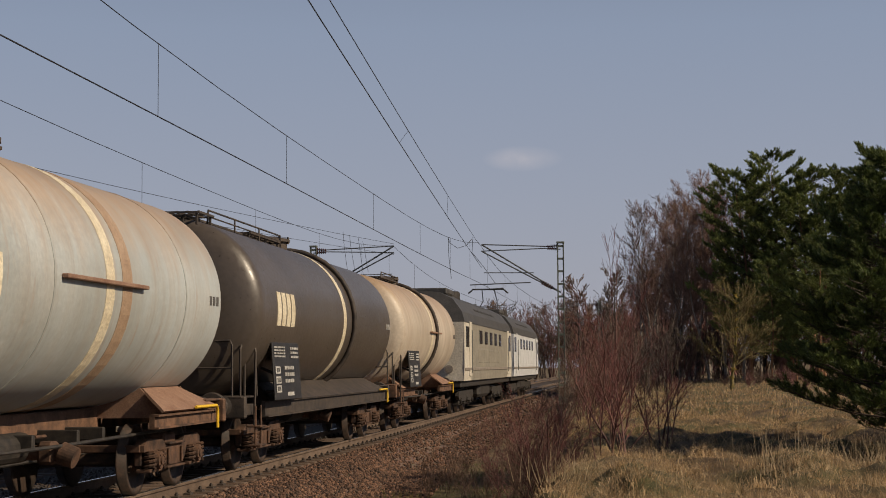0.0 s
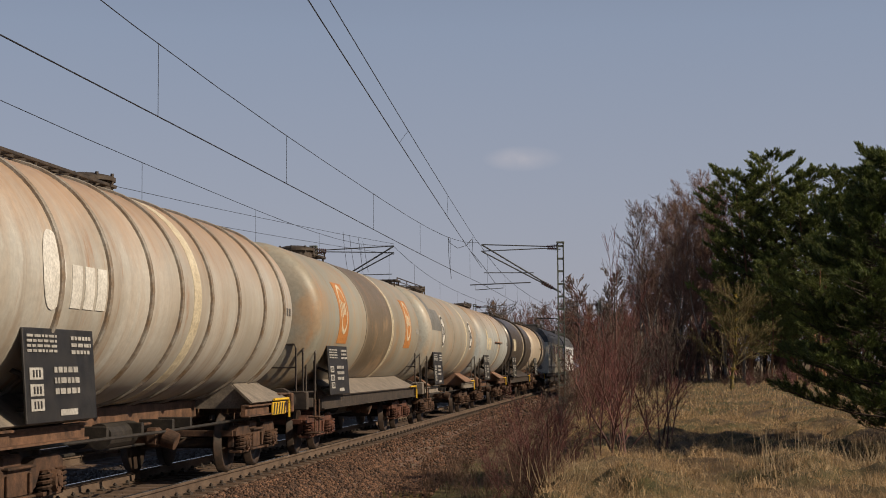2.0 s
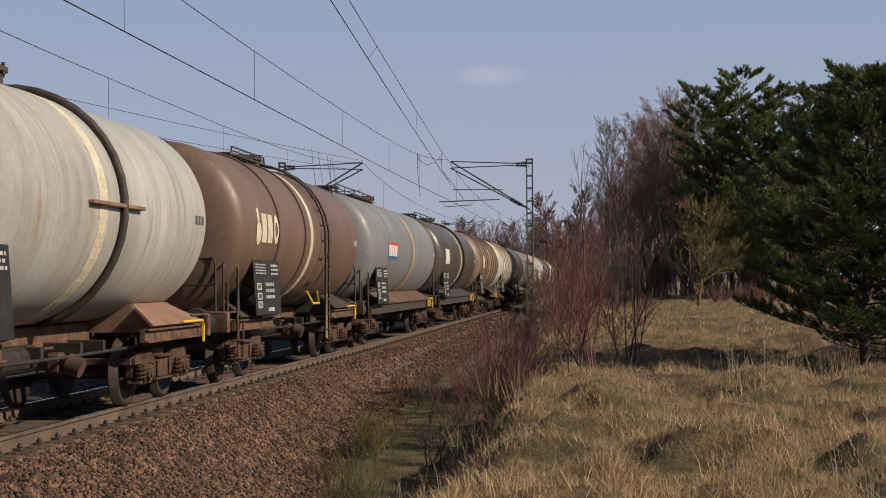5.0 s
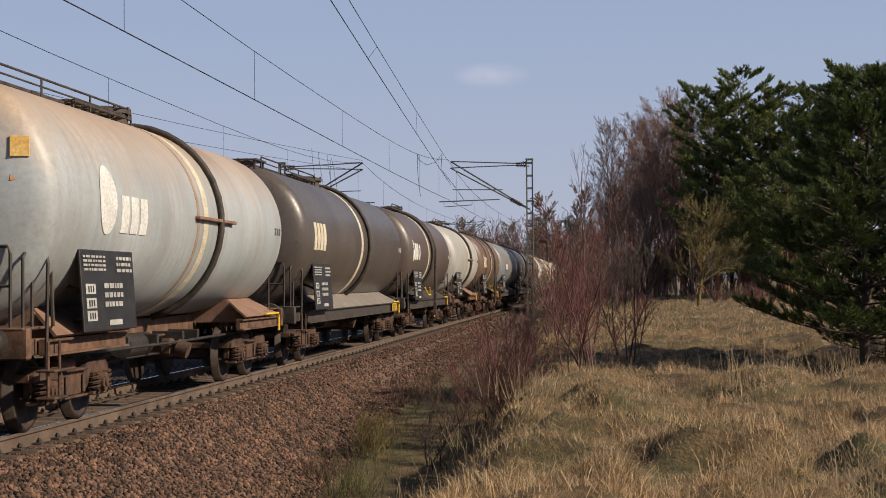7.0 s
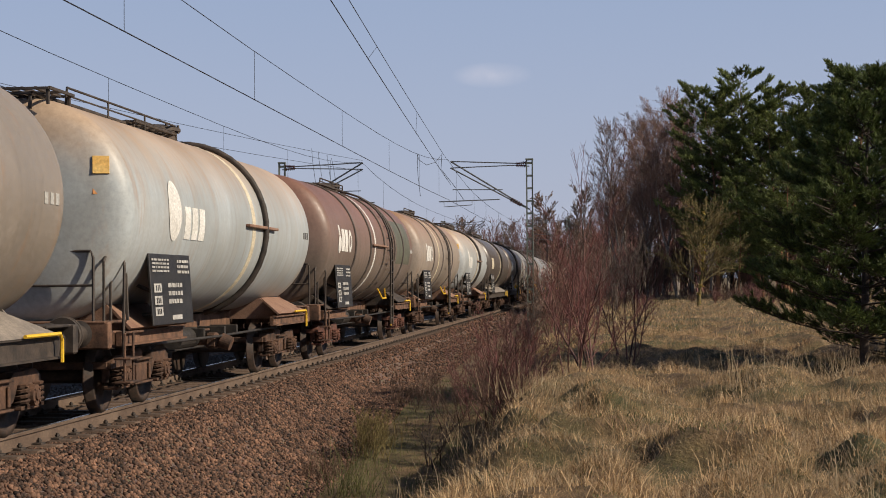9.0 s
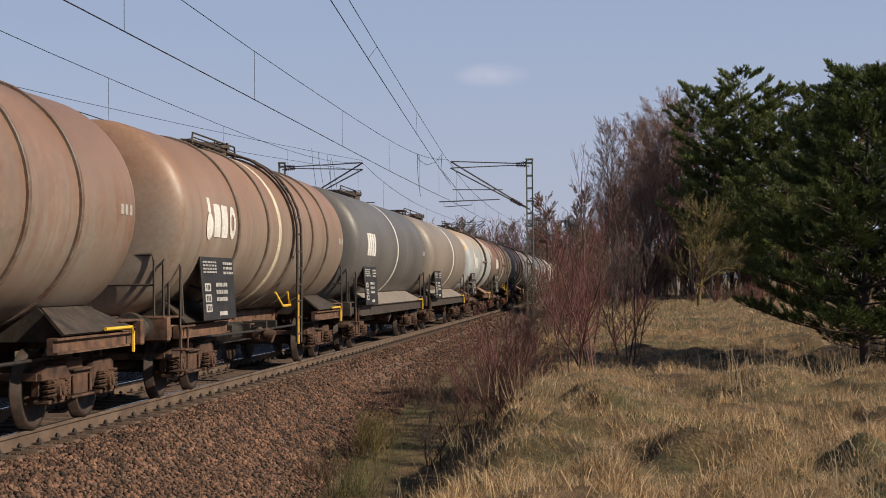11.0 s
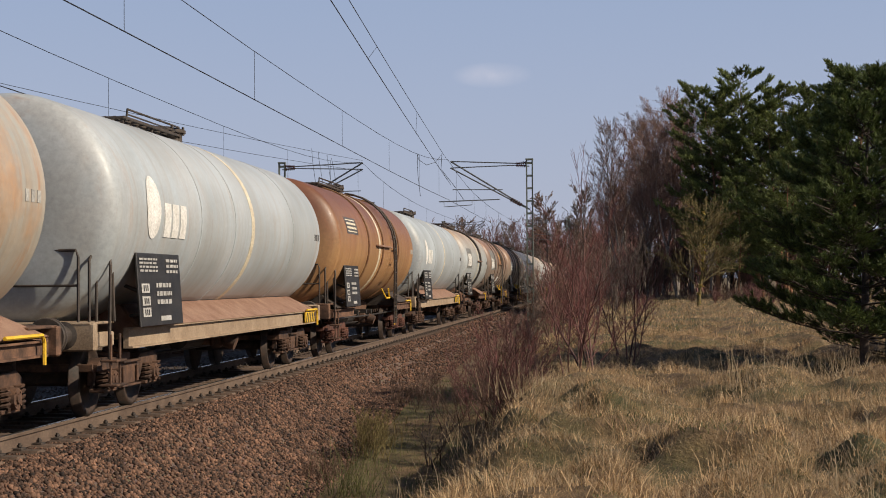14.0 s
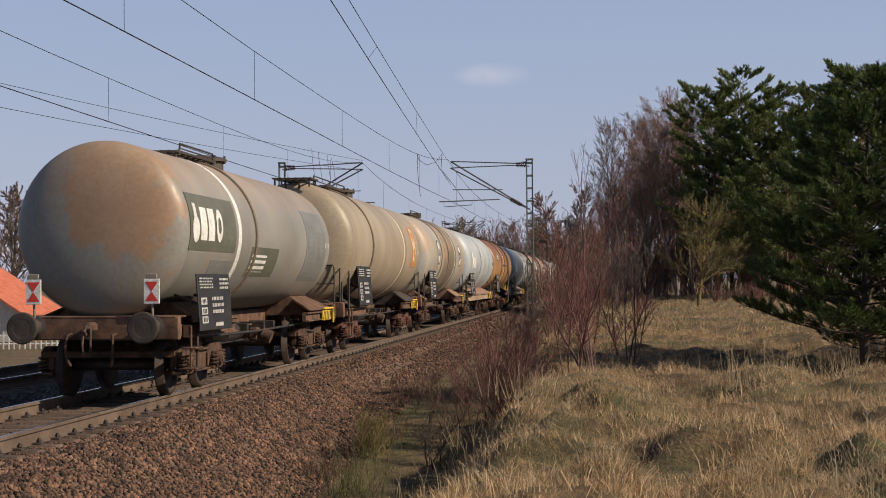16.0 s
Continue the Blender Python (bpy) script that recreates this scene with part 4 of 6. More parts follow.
def make_plants():
    # shrubs on the bank
    bare_shrub("birch_shrub", 6.95, 26.0, 2.7, 9, 0.8, BARK_TWIG, "leafless young birch clump with reddish twigs", 51, (3, 4), 0.0028, "shrubs on the bank", stem_mat=BARK_STEM, spread=0.62, wob=0.07, wide=0.26, up=0.25, r=0.018, shrink=0.36)
    bare_shrub("birch_shrub", 5.75, 25.0, 1.95, 7, 0.55, BARK_TWIG, "leafless reddish-brown birch saplings on the bank", 52, (3, 4), 0.0028, "shrubs on the bank", stem_mat=BARK_STEM, spread=0.62, wob=0.07, up=0.25, r=0.015, shrink=0.36)
    bare_shrub("birch_shrub", 6.7, 28.5, 3.7, 4, 0.2, BARK_TWIG, "tall thin leafless birch saplings", 53, (2, 2), 0.0028, "shrubs on the bank", stem_mat=BARK_STEM, wob=0.04, spread=0.4)
    bare_shrub("birch_shrub", 7.8, 31.5, 2.5, 6, 0.4, BARK_TWIG, "slender leafless birch saplings with red twigs", 58, (3, 3), 0.0026, "shrubs on the bank", stem_mat=BARK_STEM, wob=0.07, spread=0.6, up=0.25)
    bare_shrub("thicket", 5.1, 27.0, 1.4, 20, 0.95, BARK_BROWN, "low brown leafless thicket beside the ballast", 54, (2, 3), 0.0028, "shrubs on the bank", wob=0.1, r=0.011, wide=0.4)
    bare_shrub("thicket", 5.95, 25.4, 0.8, 14, 0.9, BARK_BROWN, "low tangled leafless brush on the bank", 60, (3, 3), 0.0026, "shrubs on the bank", wob=0.12, r=0.010, wide=0.35)
    bare_shrub("thicket", 5.3, 28.6, 1.3, 16, 0.9, BARK_RED, "low reddish leafless brush at the edge of the ditch", 61, (3, 3), 0.0026, "shrubs on the bank", wob=0.12, r=0.010, wide=0.35)
    bare_shrub("thicket", 5.5, 30.5, 1.6, 14, 0.7, BARK_RED, "reddish leafless brush beside the ballast", 62, (3, 3), 0.003, "shrubs on the bank", wob=0.1, r=0.011, wide=0.4)
    bare_shrub("thicket", 4.7, 23.6, 0.85, 6, 0.6, BARK_DARK, "small dark bare shrub in the ditch", 55, (2, 2), 0.0045, "shrubs on the bank", wob=0.2, r=0.014)
    bare_shrub("broom", 3.75, 24.3, 0.75, 34, 0.45, BARK_OLIVE, "dull green-brown broom bush at the ballast's foot", 56, (2, 2), 0.003, "shrubs on the bank", r=0.007, wide=0.2)
    bare_shrub("broom", 3.3, 22.4, 0.4, 26, 0.6, BARK_BROWN, "brown withered broom bush on the ballast slope", 57, (2, 2), 0.003, "shrubs on the bank", r=0.006, wide=0.2)
    bare_shrub("broom", 3.7, 30.0, 0.7, 24, 0.5, BARK_BROWN, "brown withered broom bush at the ballast's foot", 59, (2, 2), 0.0035, "shrubs on the bank", r=0.007, wide=0.3)
    rng = random.Random(9)
    for i, (x, y, h) in enumerate(((5.3, 36, 2.0), (6.2, 40, 2.5), (5.0, 46, 2.3), (6.6, 47, 3.0), (5.4, 54, 2.9), (6.9, 57, 3.4), (5.0, 62, 3.2), (6.1, 66, 4.0), (7.6, 68, 4.0), (5.2, 76, 4.0),
                                   (6.7, 80, 4.6), (8.6, 78, 4.2), (5.3, 88, 4.4), (7.2, 92, 5.0), (4.7, 98, 4.8), (6.2, 106, 5.6), (4.3, 112, 5.2), (5.2, 124, 6.0), (4.2, 134, 6.2), (5.8, 142, 6.6))):
        bare_shrub("roadside_shrub", x, y, h * (0.8 if y < 90 else 0.65), 6 if y < 70 else 7, 0.4, (BARK_RED, BARK_BROWN, BARK_GREY)[i % 3], "leafless brown shrub beside the railway line", 70 + i, (3, 3), 0.0026 + 0.00005 * y, "shrubs along the line", r=0.012 + 0.00015 * y, wob=0.09, spread=0.58, tip=1, up=0.3)
    # birch wood
    kinds = [bare_tree("birch_tree", h, BARK_BIRCH, m, 90 + i, 0.006, (3, 3), 0.11, 0.28, "tall leafless birch with reddish-brown twigs", 0.5, "trees of the wood", limb=0.27, flare=0.5, up=0.25) for i, (h, m) in enumerate(((12.6, BIRCH_TWIG), (11.8, BARK_BROWN), (12.9, BIRCH_TWIG), (11.4, BARK_RED)))]
    spots = [(7.75, 108, 0.93), (8.3, 113, 1.0), (9.1, 104, 0.93), (8.7, 119, 1.02), (9.9, 106, 0.99), (10.4, 111, 1.02), (10.9, 104, 0.97), (11.3, 116, 1.06), (12.0, 108, 1.0), (12.7, 102, 0.95), (13.2, 113, 1.03),
             (14.2, 106, 0.97), (8.1, 100, 0.62), (9.5, 98, 0.72), (11.5, 97, 0.75), (15.5, 110, 0.95), (17.0, 104, 0.9), (13.6, 98, 0.75), (10.4, 99, 0.78), (12.5, 119, 1.08), (14.8, 118, 1.02), (9.6, 121, 1.05), (7.5, 117, 0.93), (11.0, 122, 1.08)]
    for i, (x, y, s) in enumerate(spots):
        m = pose(x, y, bank(x, y), 0, 0, i * 77) @ Matrix.Diagonal((s, s, s, 1))
        if i < 4:
            kinds[i].matrix_basis = m
        else:
            t = copy_thing(kinds[i % 4], m)
            t.matrix_basis = m
    # undergrowth at the edge of the wood
    low = []
    for i, m in enumerate((BARK_BROWN, BARK_RED, BARK_DARK)):
        low.append(bare_shrub("undergrowth", 8.3 + i, 96, 3.0, 8, 0.45, m, "tangled leafless undergrowth at the edge of the wood", 300 + i, (2, 3), 0.010, "undergrowth of the wood", r=0.028, tip=1, wob=0.08, spread=0.45))
    for i in range(26):
        x, y = 8.0 + i * 0.62 + rng.uniform(-0.4, 0.4), 100 + rng.uniform(-6, 20) + 0.1 * i
        s = rng.uniform(0.8, 1.4)
        m = pose(x, y, bank(x, y), 0, 0, i * 53) @ Matrix.Diagonal((s, s, s, 1))
        t = copy_thing(low[i % 3], m)
        t.matrix_basis = m
    for i in range(22):
        x, y = 8.5 + i * 0.8 + rng.uniform(-0.4, 0.4), 124 + rng.uniform(-4, 10)
        s = rng.uniform(1.4, 2.0)
        m = pose(x, y, bank(x, y), 0, 0, i * 59) @ Matrix.Diagonal((s * 1.3, s * 1.3, s, 1))
        t = copy_thing(low[i % 3], m)
        t.matrix_basis = m
    for i in range(26):
        x, y = 7.2 + rng.random() * 9.5, 66 + rng.random() * 30
        s = rng.uniform(0.16, 0.34)
        if abs(x - 11.8) < 1.5 and y < 76:
            continue
        m = pose(x, y, bank(x, y), 0, 0, i * 53) @ Matrix.Diagonal((s * 1.8, s * 1.8, s, 1))
        t = copy_thing(low[i % 2], m)
        t.matrix_basis = m
        tagged(t, "low rust-brown bramble on the meadow", "bramble", "brambles on the meadow")
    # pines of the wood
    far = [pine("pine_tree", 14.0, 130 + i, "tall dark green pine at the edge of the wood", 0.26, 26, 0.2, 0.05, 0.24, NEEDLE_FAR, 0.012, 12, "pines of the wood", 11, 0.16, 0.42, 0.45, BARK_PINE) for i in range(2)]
    for i, (x, y, s) in enumerate(((13.9, 96, 0.89), (16.4, 96, 0.96), (15.2, 101, 0.86), (18.3, 97, 0.87), (19.8, 99, 0.9), (21.8, 97, 0.95), (23.5, 101, 1.0), (17.7, 94, 0.8), (17.4, 90, 0.55), (14.8, 92, 0.48), (16.1, 91, 0.4))):
        m = pose(x, y, bank(x, y), 0, 0, i * 61) @ Matrix.Diagonal((s, s, s, 1))
        t = far[i] if i < 2 else copy_thing(far[i % 2], m)
        t.matrix_basis = m
    # yellow budding shrub
    yb = bare_tree("budding_shrub", 4.4, BARK_OLIVE, BARK_OLIVE, 150, 0.008, (2, 3), 0.08, 0.2, "young tree with yellow-green spring buds", 0.6, limb=0.5, flare=1.1)
    rng2 = np.random.default_rng(5)
    me = yb.children[1].data
    co = np.empty(len(me.vertices) * 3, dtype=np.float32)
    me.vertices.foreach_get("co", co)
    tips = co.reshape(-1, 6, 3)[:, 4][rng2.random(len(co) // 18) < 0.7]
    part("bud_mass", tuft_mesh("bud_mass", tips, np.tile(np.array([[0, 0, 0.3]]), (len(tips), 1)), 13, 0.13, 0.042, CATKIN, 6), CATKIN, yb, kind="stuff")
    put(yb, 11.55, 74.5, 0, 1.05)
    # pines on the meadow
    p1 = pine("young_pine", 5.5, 161, "dense dark green young pine on the meadow", 0.42, 66, 0.09, 0.012, 0.15, NEEDLE, 0.006, 17, "pines on the meadow", 14, 0.1, 0.25)
    put(p1, 12.0, 29.5, 20)
    p2 = pine("young_pine", 5.9, 162, "broad dark green young pine beside another", 0.42, 34, 0.1, 0.018, 0.05, NEEDLE, 0.007, 14, "pines on the meadow", 10, 0.1, 0.3)
    put(p2, 14.2, 31.4, 130)
    put(copy_thing(p2, pose(0, 0, 0)), 12.7, 31.0, 250, 0.58)
    # far trees across the line
    ft = [bare_tree("distant_tree", 12.0, BARK_GREY, m, 170 + i, 0.035, (2, 2), 0.2, 0.25, "hazy leafless tree in the distance", 0.6, "distant trees") for i, m in enumerate((BARK_GREY, BARK_BROWN))]
    far_spots = [(-41.3, 123, 0.92), (-42.5, 128, 0.98), (-44.0, 119, 0.85)] + [(-16 + 4.0 * i + rng.uniform(-1.5, 1.5), 300 + rng.uniform(-25, 40), 1.05 + rng.uniform(-0.2, 0.2)) for i in range(8)]
    far_spots += [(1 + 3.6 * i, 190 + rng.uniform(-20, 20), 0.95 + rng.uniform(-0.1, 0.12)) for i in range(6)]
    for i, (x, y, s) in enumerate(far_spots):
        m = pose(x, y, bank(x, y), 0, 0, i * 47) @ Matrix.Diagonal((s, s, s, 1))
        t = ft[i] if i < 2 else copy_thing(ft[i % 2], m)
        t.matrix_basis = m
    hedge = [bare_shrub("distant_thicket", -14.0 + 9 * i, 275, 9.5, 8, 0.5, m, "brown leafless thicket far along the line", 400 + i, (2, 3), 0.026, "distant thickets", r=0.08, tip=1, wob=0.08) for i, m in enumerate((BARK_BROWN, BARK_GREY, BARK_RED))]
    for i in range(24):
        x, y = -19 + 1.35 * i + rng.uniform(-0.8, 0.8), 255 + rng.uniform(-10, 45)
        s = rng.uniform(1.05, 1.35)
        m = pose(x, y, bank(x, y), 0, 0, i * 71) @ Matrix.Diagonal((s, s, s, 1))
        t = copy_thing(hedge[i % 3], m)
        t.matrix_basis = m
    # rushes and tall weeds
    for x, y, h, n, lean, lab in ((3.95, 21.0, 0.75, 90, 0.35, "tuft of long green-brown rushes in the ditch"), (5.7, 20.8, 0.5, 60, 0.3, "dry stalks on the edge of the bank"), (6.3, 21.6, 0.45, 70, 0.3, "dry stalks on the edge of the bank"),
                                  (9.15, 22.5, 0.75, 26, 0.18, "thin dry weed standing on the meadow"), (10.2, 26.5, 0.6, 70, 0.3, "dry stalks standing on the meadow"), (10.9, 25.0, 0.55, 80, 0.3, "dry stalks standing on the meadow")):
        rng3 = np.random.default_rng(int(x * 100 + y))
        segs = []
        for i in range(n):
            p = np.array([rng3.normal() * 0.22, rng3.normal() * 0.22, -0.03])
            grow(rng3, p, np.array([rng3.normal() * lean, rng3.normal() * lean, 1.0]) / 1.1, h * (0.5 + 0.7 * rng3.random()), 0.005, 0, segs, 0.5, 0.2, (), 0.08)
        ob = new("weed", stick_mesh("weed", segs, RUSH if "rush" in lab else STRAW, 3, 0.0022))
        ob.matrix_basis = pose(x, y, bank(x, y))
        tagged(ob, lab, "weed", kind="stuff")


make_plants()


# ---- house behind the line ----
def make_house():
    wall_m = worn("render_cream", (0.5, 0.45, 0.38), (0.62, 0.57, 0.5), 2, 0.9)
    roof_m = worn("roof_clay", (0.4, 0.1, 0.05), (0.55, 0.17, 0.09), 2, 0.85, 0.0, 30, 0.5)
    glass_m = worn("dark_pane", (0.02, 0.025, 0.03), (0.04, 0.045, 0.05), 2, 0.1, 0.0, 30, 0.0)
    h = empty("house", pose(-38.9, 112, -2.35), "small house with orange-red clay roof and pale walls", "house")
    part("wall", Shape().prism([(-4.0, 0), (4.0, 0), (4.0, 2.2), (-4.0, 2.2)], -4.6, 4.6), wall_m, h)
    g = Shape()
    for s in (-1, 1):
        g.add([(s * 5.3, -4.5, 1.95), (s * 5.3, 4.5, 1.95), (0, 4.5, 5.4), (0, -4.5, 5.4), (s * 5.3, -4.5, 1.8), (s * 5.3, 4.5, 1.8), (0, 4.5, 5.25), (0, -4.5, 5.25)],
              [(0, 1, 2, 3), (7, 6, 5, 4), (0, 4, 5, 1), (1, 5, 6, 2), (2, 6, 7, 3), (3, 7, 4, 0)])
    part("roof", g, roof_m, h)
    part("gable", Shape().add([(-4.6, -4.0, 2.2), (4.6, -4.0, 2.2), (0, -4.0, 5.2), (-4.6, -3.9, 2.2), (4.6, -3.9, 2.2), (0, -3.9, 5.2)], [(0, 1, 2), (5, 4, 3), (0, 2, 5, 3), (1, 4, 5, 2), (0, 3, 4, 1)]), wall_m, h)
    for x in (-2.6, 0.2, 2.8):
        wd = part("window", Shape().box((x, -4.02, 1.25), (1.1, 0.1, 1.1), 0.02), WHITE_PAINT, h)
        part("pane", Shape().box((x, -4.08, 1.25), (0.9, 0.03, 0.9), 0.01), glass_m, wd)
    for y in (-2.2, 1.8):
        wd = part("window", Shape().box((4.62, y, 1.2), (0.1, 1.1, 1.1), 0.02), WHITE_PAINT, h)
        part("pane", Shape().box((4.68, y, 1.2), (0.03, 0.9, 0.9), 0.01), glass_m, wd)
    part("chimney", Shape().box((0.6, 1.0, 5.6), (0.6, 0.6, 1.3), 0.03), roof_m, h)
    fence = empty("picket_fence", pose(-26.5, 92, -2.2), "pale picket fence beside the field", "fence")
    for i in range(40):
        part("picket", shared("picket", lambda: Shape().box((0, 0, 0.5), (0.09, 0.03, 1.1), 0.01), WHITE_PAINT), WHITE_PAINT, fence, at=pose(-10 + i * 0.32, i * 0.05, 0))
    for z in (0.3, 0.8):
        part("fence_rail", Shape().box((-3.8, 1.0, z), (12.9, 0.05, 0.08), 0.01, Matrix.Rotation(0.155, 3, "Z")), WHITE_PAINT, fence)


make_house()


# ---- train ----
SPEED = 24.467
BUFFER_Z = 1.05


def wheelset_shape():
    g = Shape()
    for s in (-1, 1):
        x = s * 0.753
        prof = [(-0.068, 0.10), (-0.068, 0.455), (-0.052, 0.485), (-0.040, 0.468), (0.062, 0.452), (0.066, 0.39), (0.03, 0.37), (0.012, 0.2), (0.05, 0.14), (0.06, 0.1)]
        prof = [(a * s, r) for a, r in prof]
        g.lathe(prof if s > 0 else prof, "x", 28, (x, 0, 0))
    g.tube((-1.05, 0, 0), (1.05, 0, 0), 0.085, n=12)
    return g


def side_frame_shape(side):
    """The pressed side frame of a two-axle bogie, with its upturned horns."""
    g = Shape()
    top = [(-1.3, 0.66), (-1.15, 0.74), (-0.5, 0.72), (-0.38, 0.63), (0.38, 0.63), (0.5, 0.72), (1.15, 0.74), (1.3, 0.66)]
    low = [(1.3, 0.58), (0.62, 0.58), (0.5, 0.42), (0.36, 0.36), (-0.36, 0.36), (-0.5, 0.42), (-0.62, 0.58), (-1.3, 0.58)]
    for s in (side,):
        g.prism(top + low, s * 0.98 - 0.07, s * 0.98 + 0.07)
        g.box((s * 1.0, 0, 0.335), (0.2, 0.8, 0.03))
        g.box((s * 1.0, 0, 0.65), (0.22, 0.72, 0.03))
        for y in (-0.62, 0.62, -1.16, 1.16):
            g.box((s * 0.93, y, 0.52), (0.1, 0.055, 0.26))
        for y in (-0.3, 0.3):
            g.box((s * 1.075, y, 0.48), (0.03, 0.06, 0.22))
    return g


def bolster_shape():
    g = Shape()
    g.box((0, 0, 0.68), (2.0, 0.52, 0.2), 0.03)
    g.box((0, 1.27, 0.62), (2.0, 0.08, 0.1))
    g.box((0, -1.27, 0.62), (2.0, 0.08, 0.1))
    g.tube((0, 0, 0.75), (0, 0, 0.98), 0.22, n=16)
    for s in (-1, 1):
        g.box((s * 0.82, 0, 0.8), (0.16, 0.34, 0.08))
        for y in (-0.38, 0.38):
            g.box((s * 0.753, y, 0.46), (0.09, 0.06, 0.32), 0.01, Matrix.Rotation(0.15 if y > 0 else -0.15, 3, "X"))
    return g


def axle_box_shape():
    g = Shape()
    g.box((1.0, 0, 0.46), (0.2, 0.3, 0.26), 0.04)
    g.box((1.0, 0, 0.33), (0.2, 0.56, 0.05), 0.012)
    g.tube((1.08, 0, 0.46), (1.16, 0, 0.46), 0.125, 0.115, n=16)
    g.tube((1.15, 0, 0.46), (1.18, 0, 0.46), 0.06, 0.055, n=10)
    for a in range(4):
        t = math.pi / 4 + a * math.pi / 2
        g.tube((1.155, 0.092 * math.cos(t), 0.46 + 0.092 * math.sin(t)), (1.172, 0.092 * math.cos(t), 0.46 + 0.092 * math.sin(t)), 0.014, n=6)
    return g


def spring_shape():
    g, pts = Shape(), []
    for i in range(4 * 9 + 1):
        t = i / 9 * 2 * math.pi
        pts.append((0.075 * math.cos(t), 0.075 * math.sin(t), 0.35 + 0.24 * i / 36))
    return g.pipe(pts, 0.02, 4)


def add_bogie(wagon, y, mat):
    b = part("bogie", shared("bolster", bolster_shape, mat), mat, wagon, at=pose(0, y, 0))
    for s in (-1, 1):
        part("side_frame", shared("side_frame%d" % s, lambda: side_frame_shape(s), mat), mat, b)
    for a in (-0.9, 0.9):
        part("wheelset", shared("wheelset", wheelset_shape, WHEEL_STEEL, True), WHEEL_STEEL, b, at=pose(0, a, 0.455))
        for s in (0, 180):
            part("axle_box", shared("axle_box", axle_box_shape, mat), mat, b, at=pose(0, a, 0, 0, 0, s))
        for s in (-1, 1):
            for d in (-0.21, 0.21):
                part("spring", shared("spring", spring_shape, mat), mat, b, at=pose(s * 1.07, a + d, 0))


def buffer_shape():
    g = Shape()
    prof = [(0.55, 0.0), (0.55, 0.16), (0.52, 0.17), (0.50, 0.12), (0.25, 0.115), (0.24, 0.09), (0.06, 0.085), (0.055, 0.22), (0.03, 0.23), (0.012, 0.225), (0.004, 0.205), (0.002, 0.15), (0.004, 0.12), (-0.002, 0.0)]
    g.lathe([(a, r) for a, r in prof[::-1]], "y", 28)
    return g


def coupling_shape():
    g = Shape()
    g.box((0, 0.4, 1.05), (0.12, 0.3, 0.14), 0.03)
    g.pipe([(0, 0.3, 1.05), (0, 0.16, 1.06), (0, 0.1, 1.0), (0, 0.16, 0.95)], 0.03, 8)
    for s in (-1, 1):
        g.pipe([(s * 0.05, 0.24, 1.03), (s * 0.06, 0.2, 0.8), (s * 0.05, 0.22, 0.62)], 0.018, 6)
    g.pipe([(-0.08, 0.22, 0.66), (0.08, 0.22, 0.66)], 0.025, 6)
    for x in (-0.32, 0.34):
        g.pipe([(x, 0.5, 0.95), (x, 0.34, 0.93), (x * 1.05, 0.28, 0.8), (x * 1.02, 0.3, 0.6), (x * 0.9, 0.36, 0.5)], 0.022, 6)
    return g


def shell_patch(R, zc, y0, y1, a0, a1, lift=0.006):
    """A painted field on the shell: y0 to y1 along, a0 to a1 degrees up from the level of the axis, on the side of +x."""
    g = Shape()
    na = max(2, int(abs(a1 - a0) / 5) + 1)
    ny = max(1, int((y1 - y0) / 0.6))
    for r in (R + lift, R - 0.01):
        for j in range(ny + 1):
            for i in range(na + 1):
                a = radians(a0 + (a1 - a0) * i / na)
                g.v.append((r * math.cos(a), y0 + (y1 - y0) * j / ny, zc + r * math.sin(a)))
    k = na + 1
    m = k * (ny + 1)
    for j in range(ny):
        for i in range(na):
            q = (j * k + i, (j + 1) * k + i, (j + 1) * k + i + 1, j * k + i + 1)
            g.f.append(q)
            g.f.append(tuple(x + m for x in q[::-1]))
    rim = [i for i in range(k)] + [j * k + na for j in range(1, ny + 1)] + [ny * k + i for i in range(na - 1, -1, -1)] + [j * k for j in range(ny - 1, 0, -1)]
    for a, b in zip(rim, rim[1:] + rim[:1]):
        g.f.append((a, b, b + m, a + m))
    return g


def shell_oval(R, zc, yc, ac, ry, rz, lift=0.009, hole=0.0):
    """An oval field, or an oval ring when hole is given, bent on to the shell."""
    g = Shape()
    n = 32
    rings = [1.0, hole] if hole else [1.0, 0.66, 0.33, 0.02]
    for k in rings:
        for i in range(n):
            t = 2 * math.pi * i / n
            a = radians(ac) + k * rz * math.sin(t) / R
            g.v.append(((R + lift) * math.cos(a), yc + k * ry * math.cos(t), zc + (R + lift) * math.sin(a)))
    for j in range(len(rings) - 1):
        for i in range(n):
            g.f.append((j * n + i, j * n + (i + 1) % n, (j + 1) * n + (i + 1) % n, (j + 1) * n + i))
    return g


def ring_shape(R, zc, w, lift, n=56):
    h = w / 2
    return Shape().lathe([(-h, R - 0.01), (-h, R + lift * 0.8), (-h * 0.7, R + lift), (h * 0.7, R + lift), (h, R + lift * 0.8), (h, R - 0.01)], "y", n, (0, 0, zc))


def bars(g, x, y0, z0, w, h, rows, seed):
    """Lines of unreadable writing as plain bars on a board that faces +x."""
    r = random.Random(seed)
    for i in range(rows):
        z = z0 + h - (i + 0.5) * h / rows
        y = y0
        while y < y0 + w - 0.03:
            k = min(r.uniform(0.05, 0.16), y0 + w - y)
            g.box((x, y + k / 2, z), (0.006, k * 0.9, h / rows * 0.55), 0.001)
            y += k + 0.02


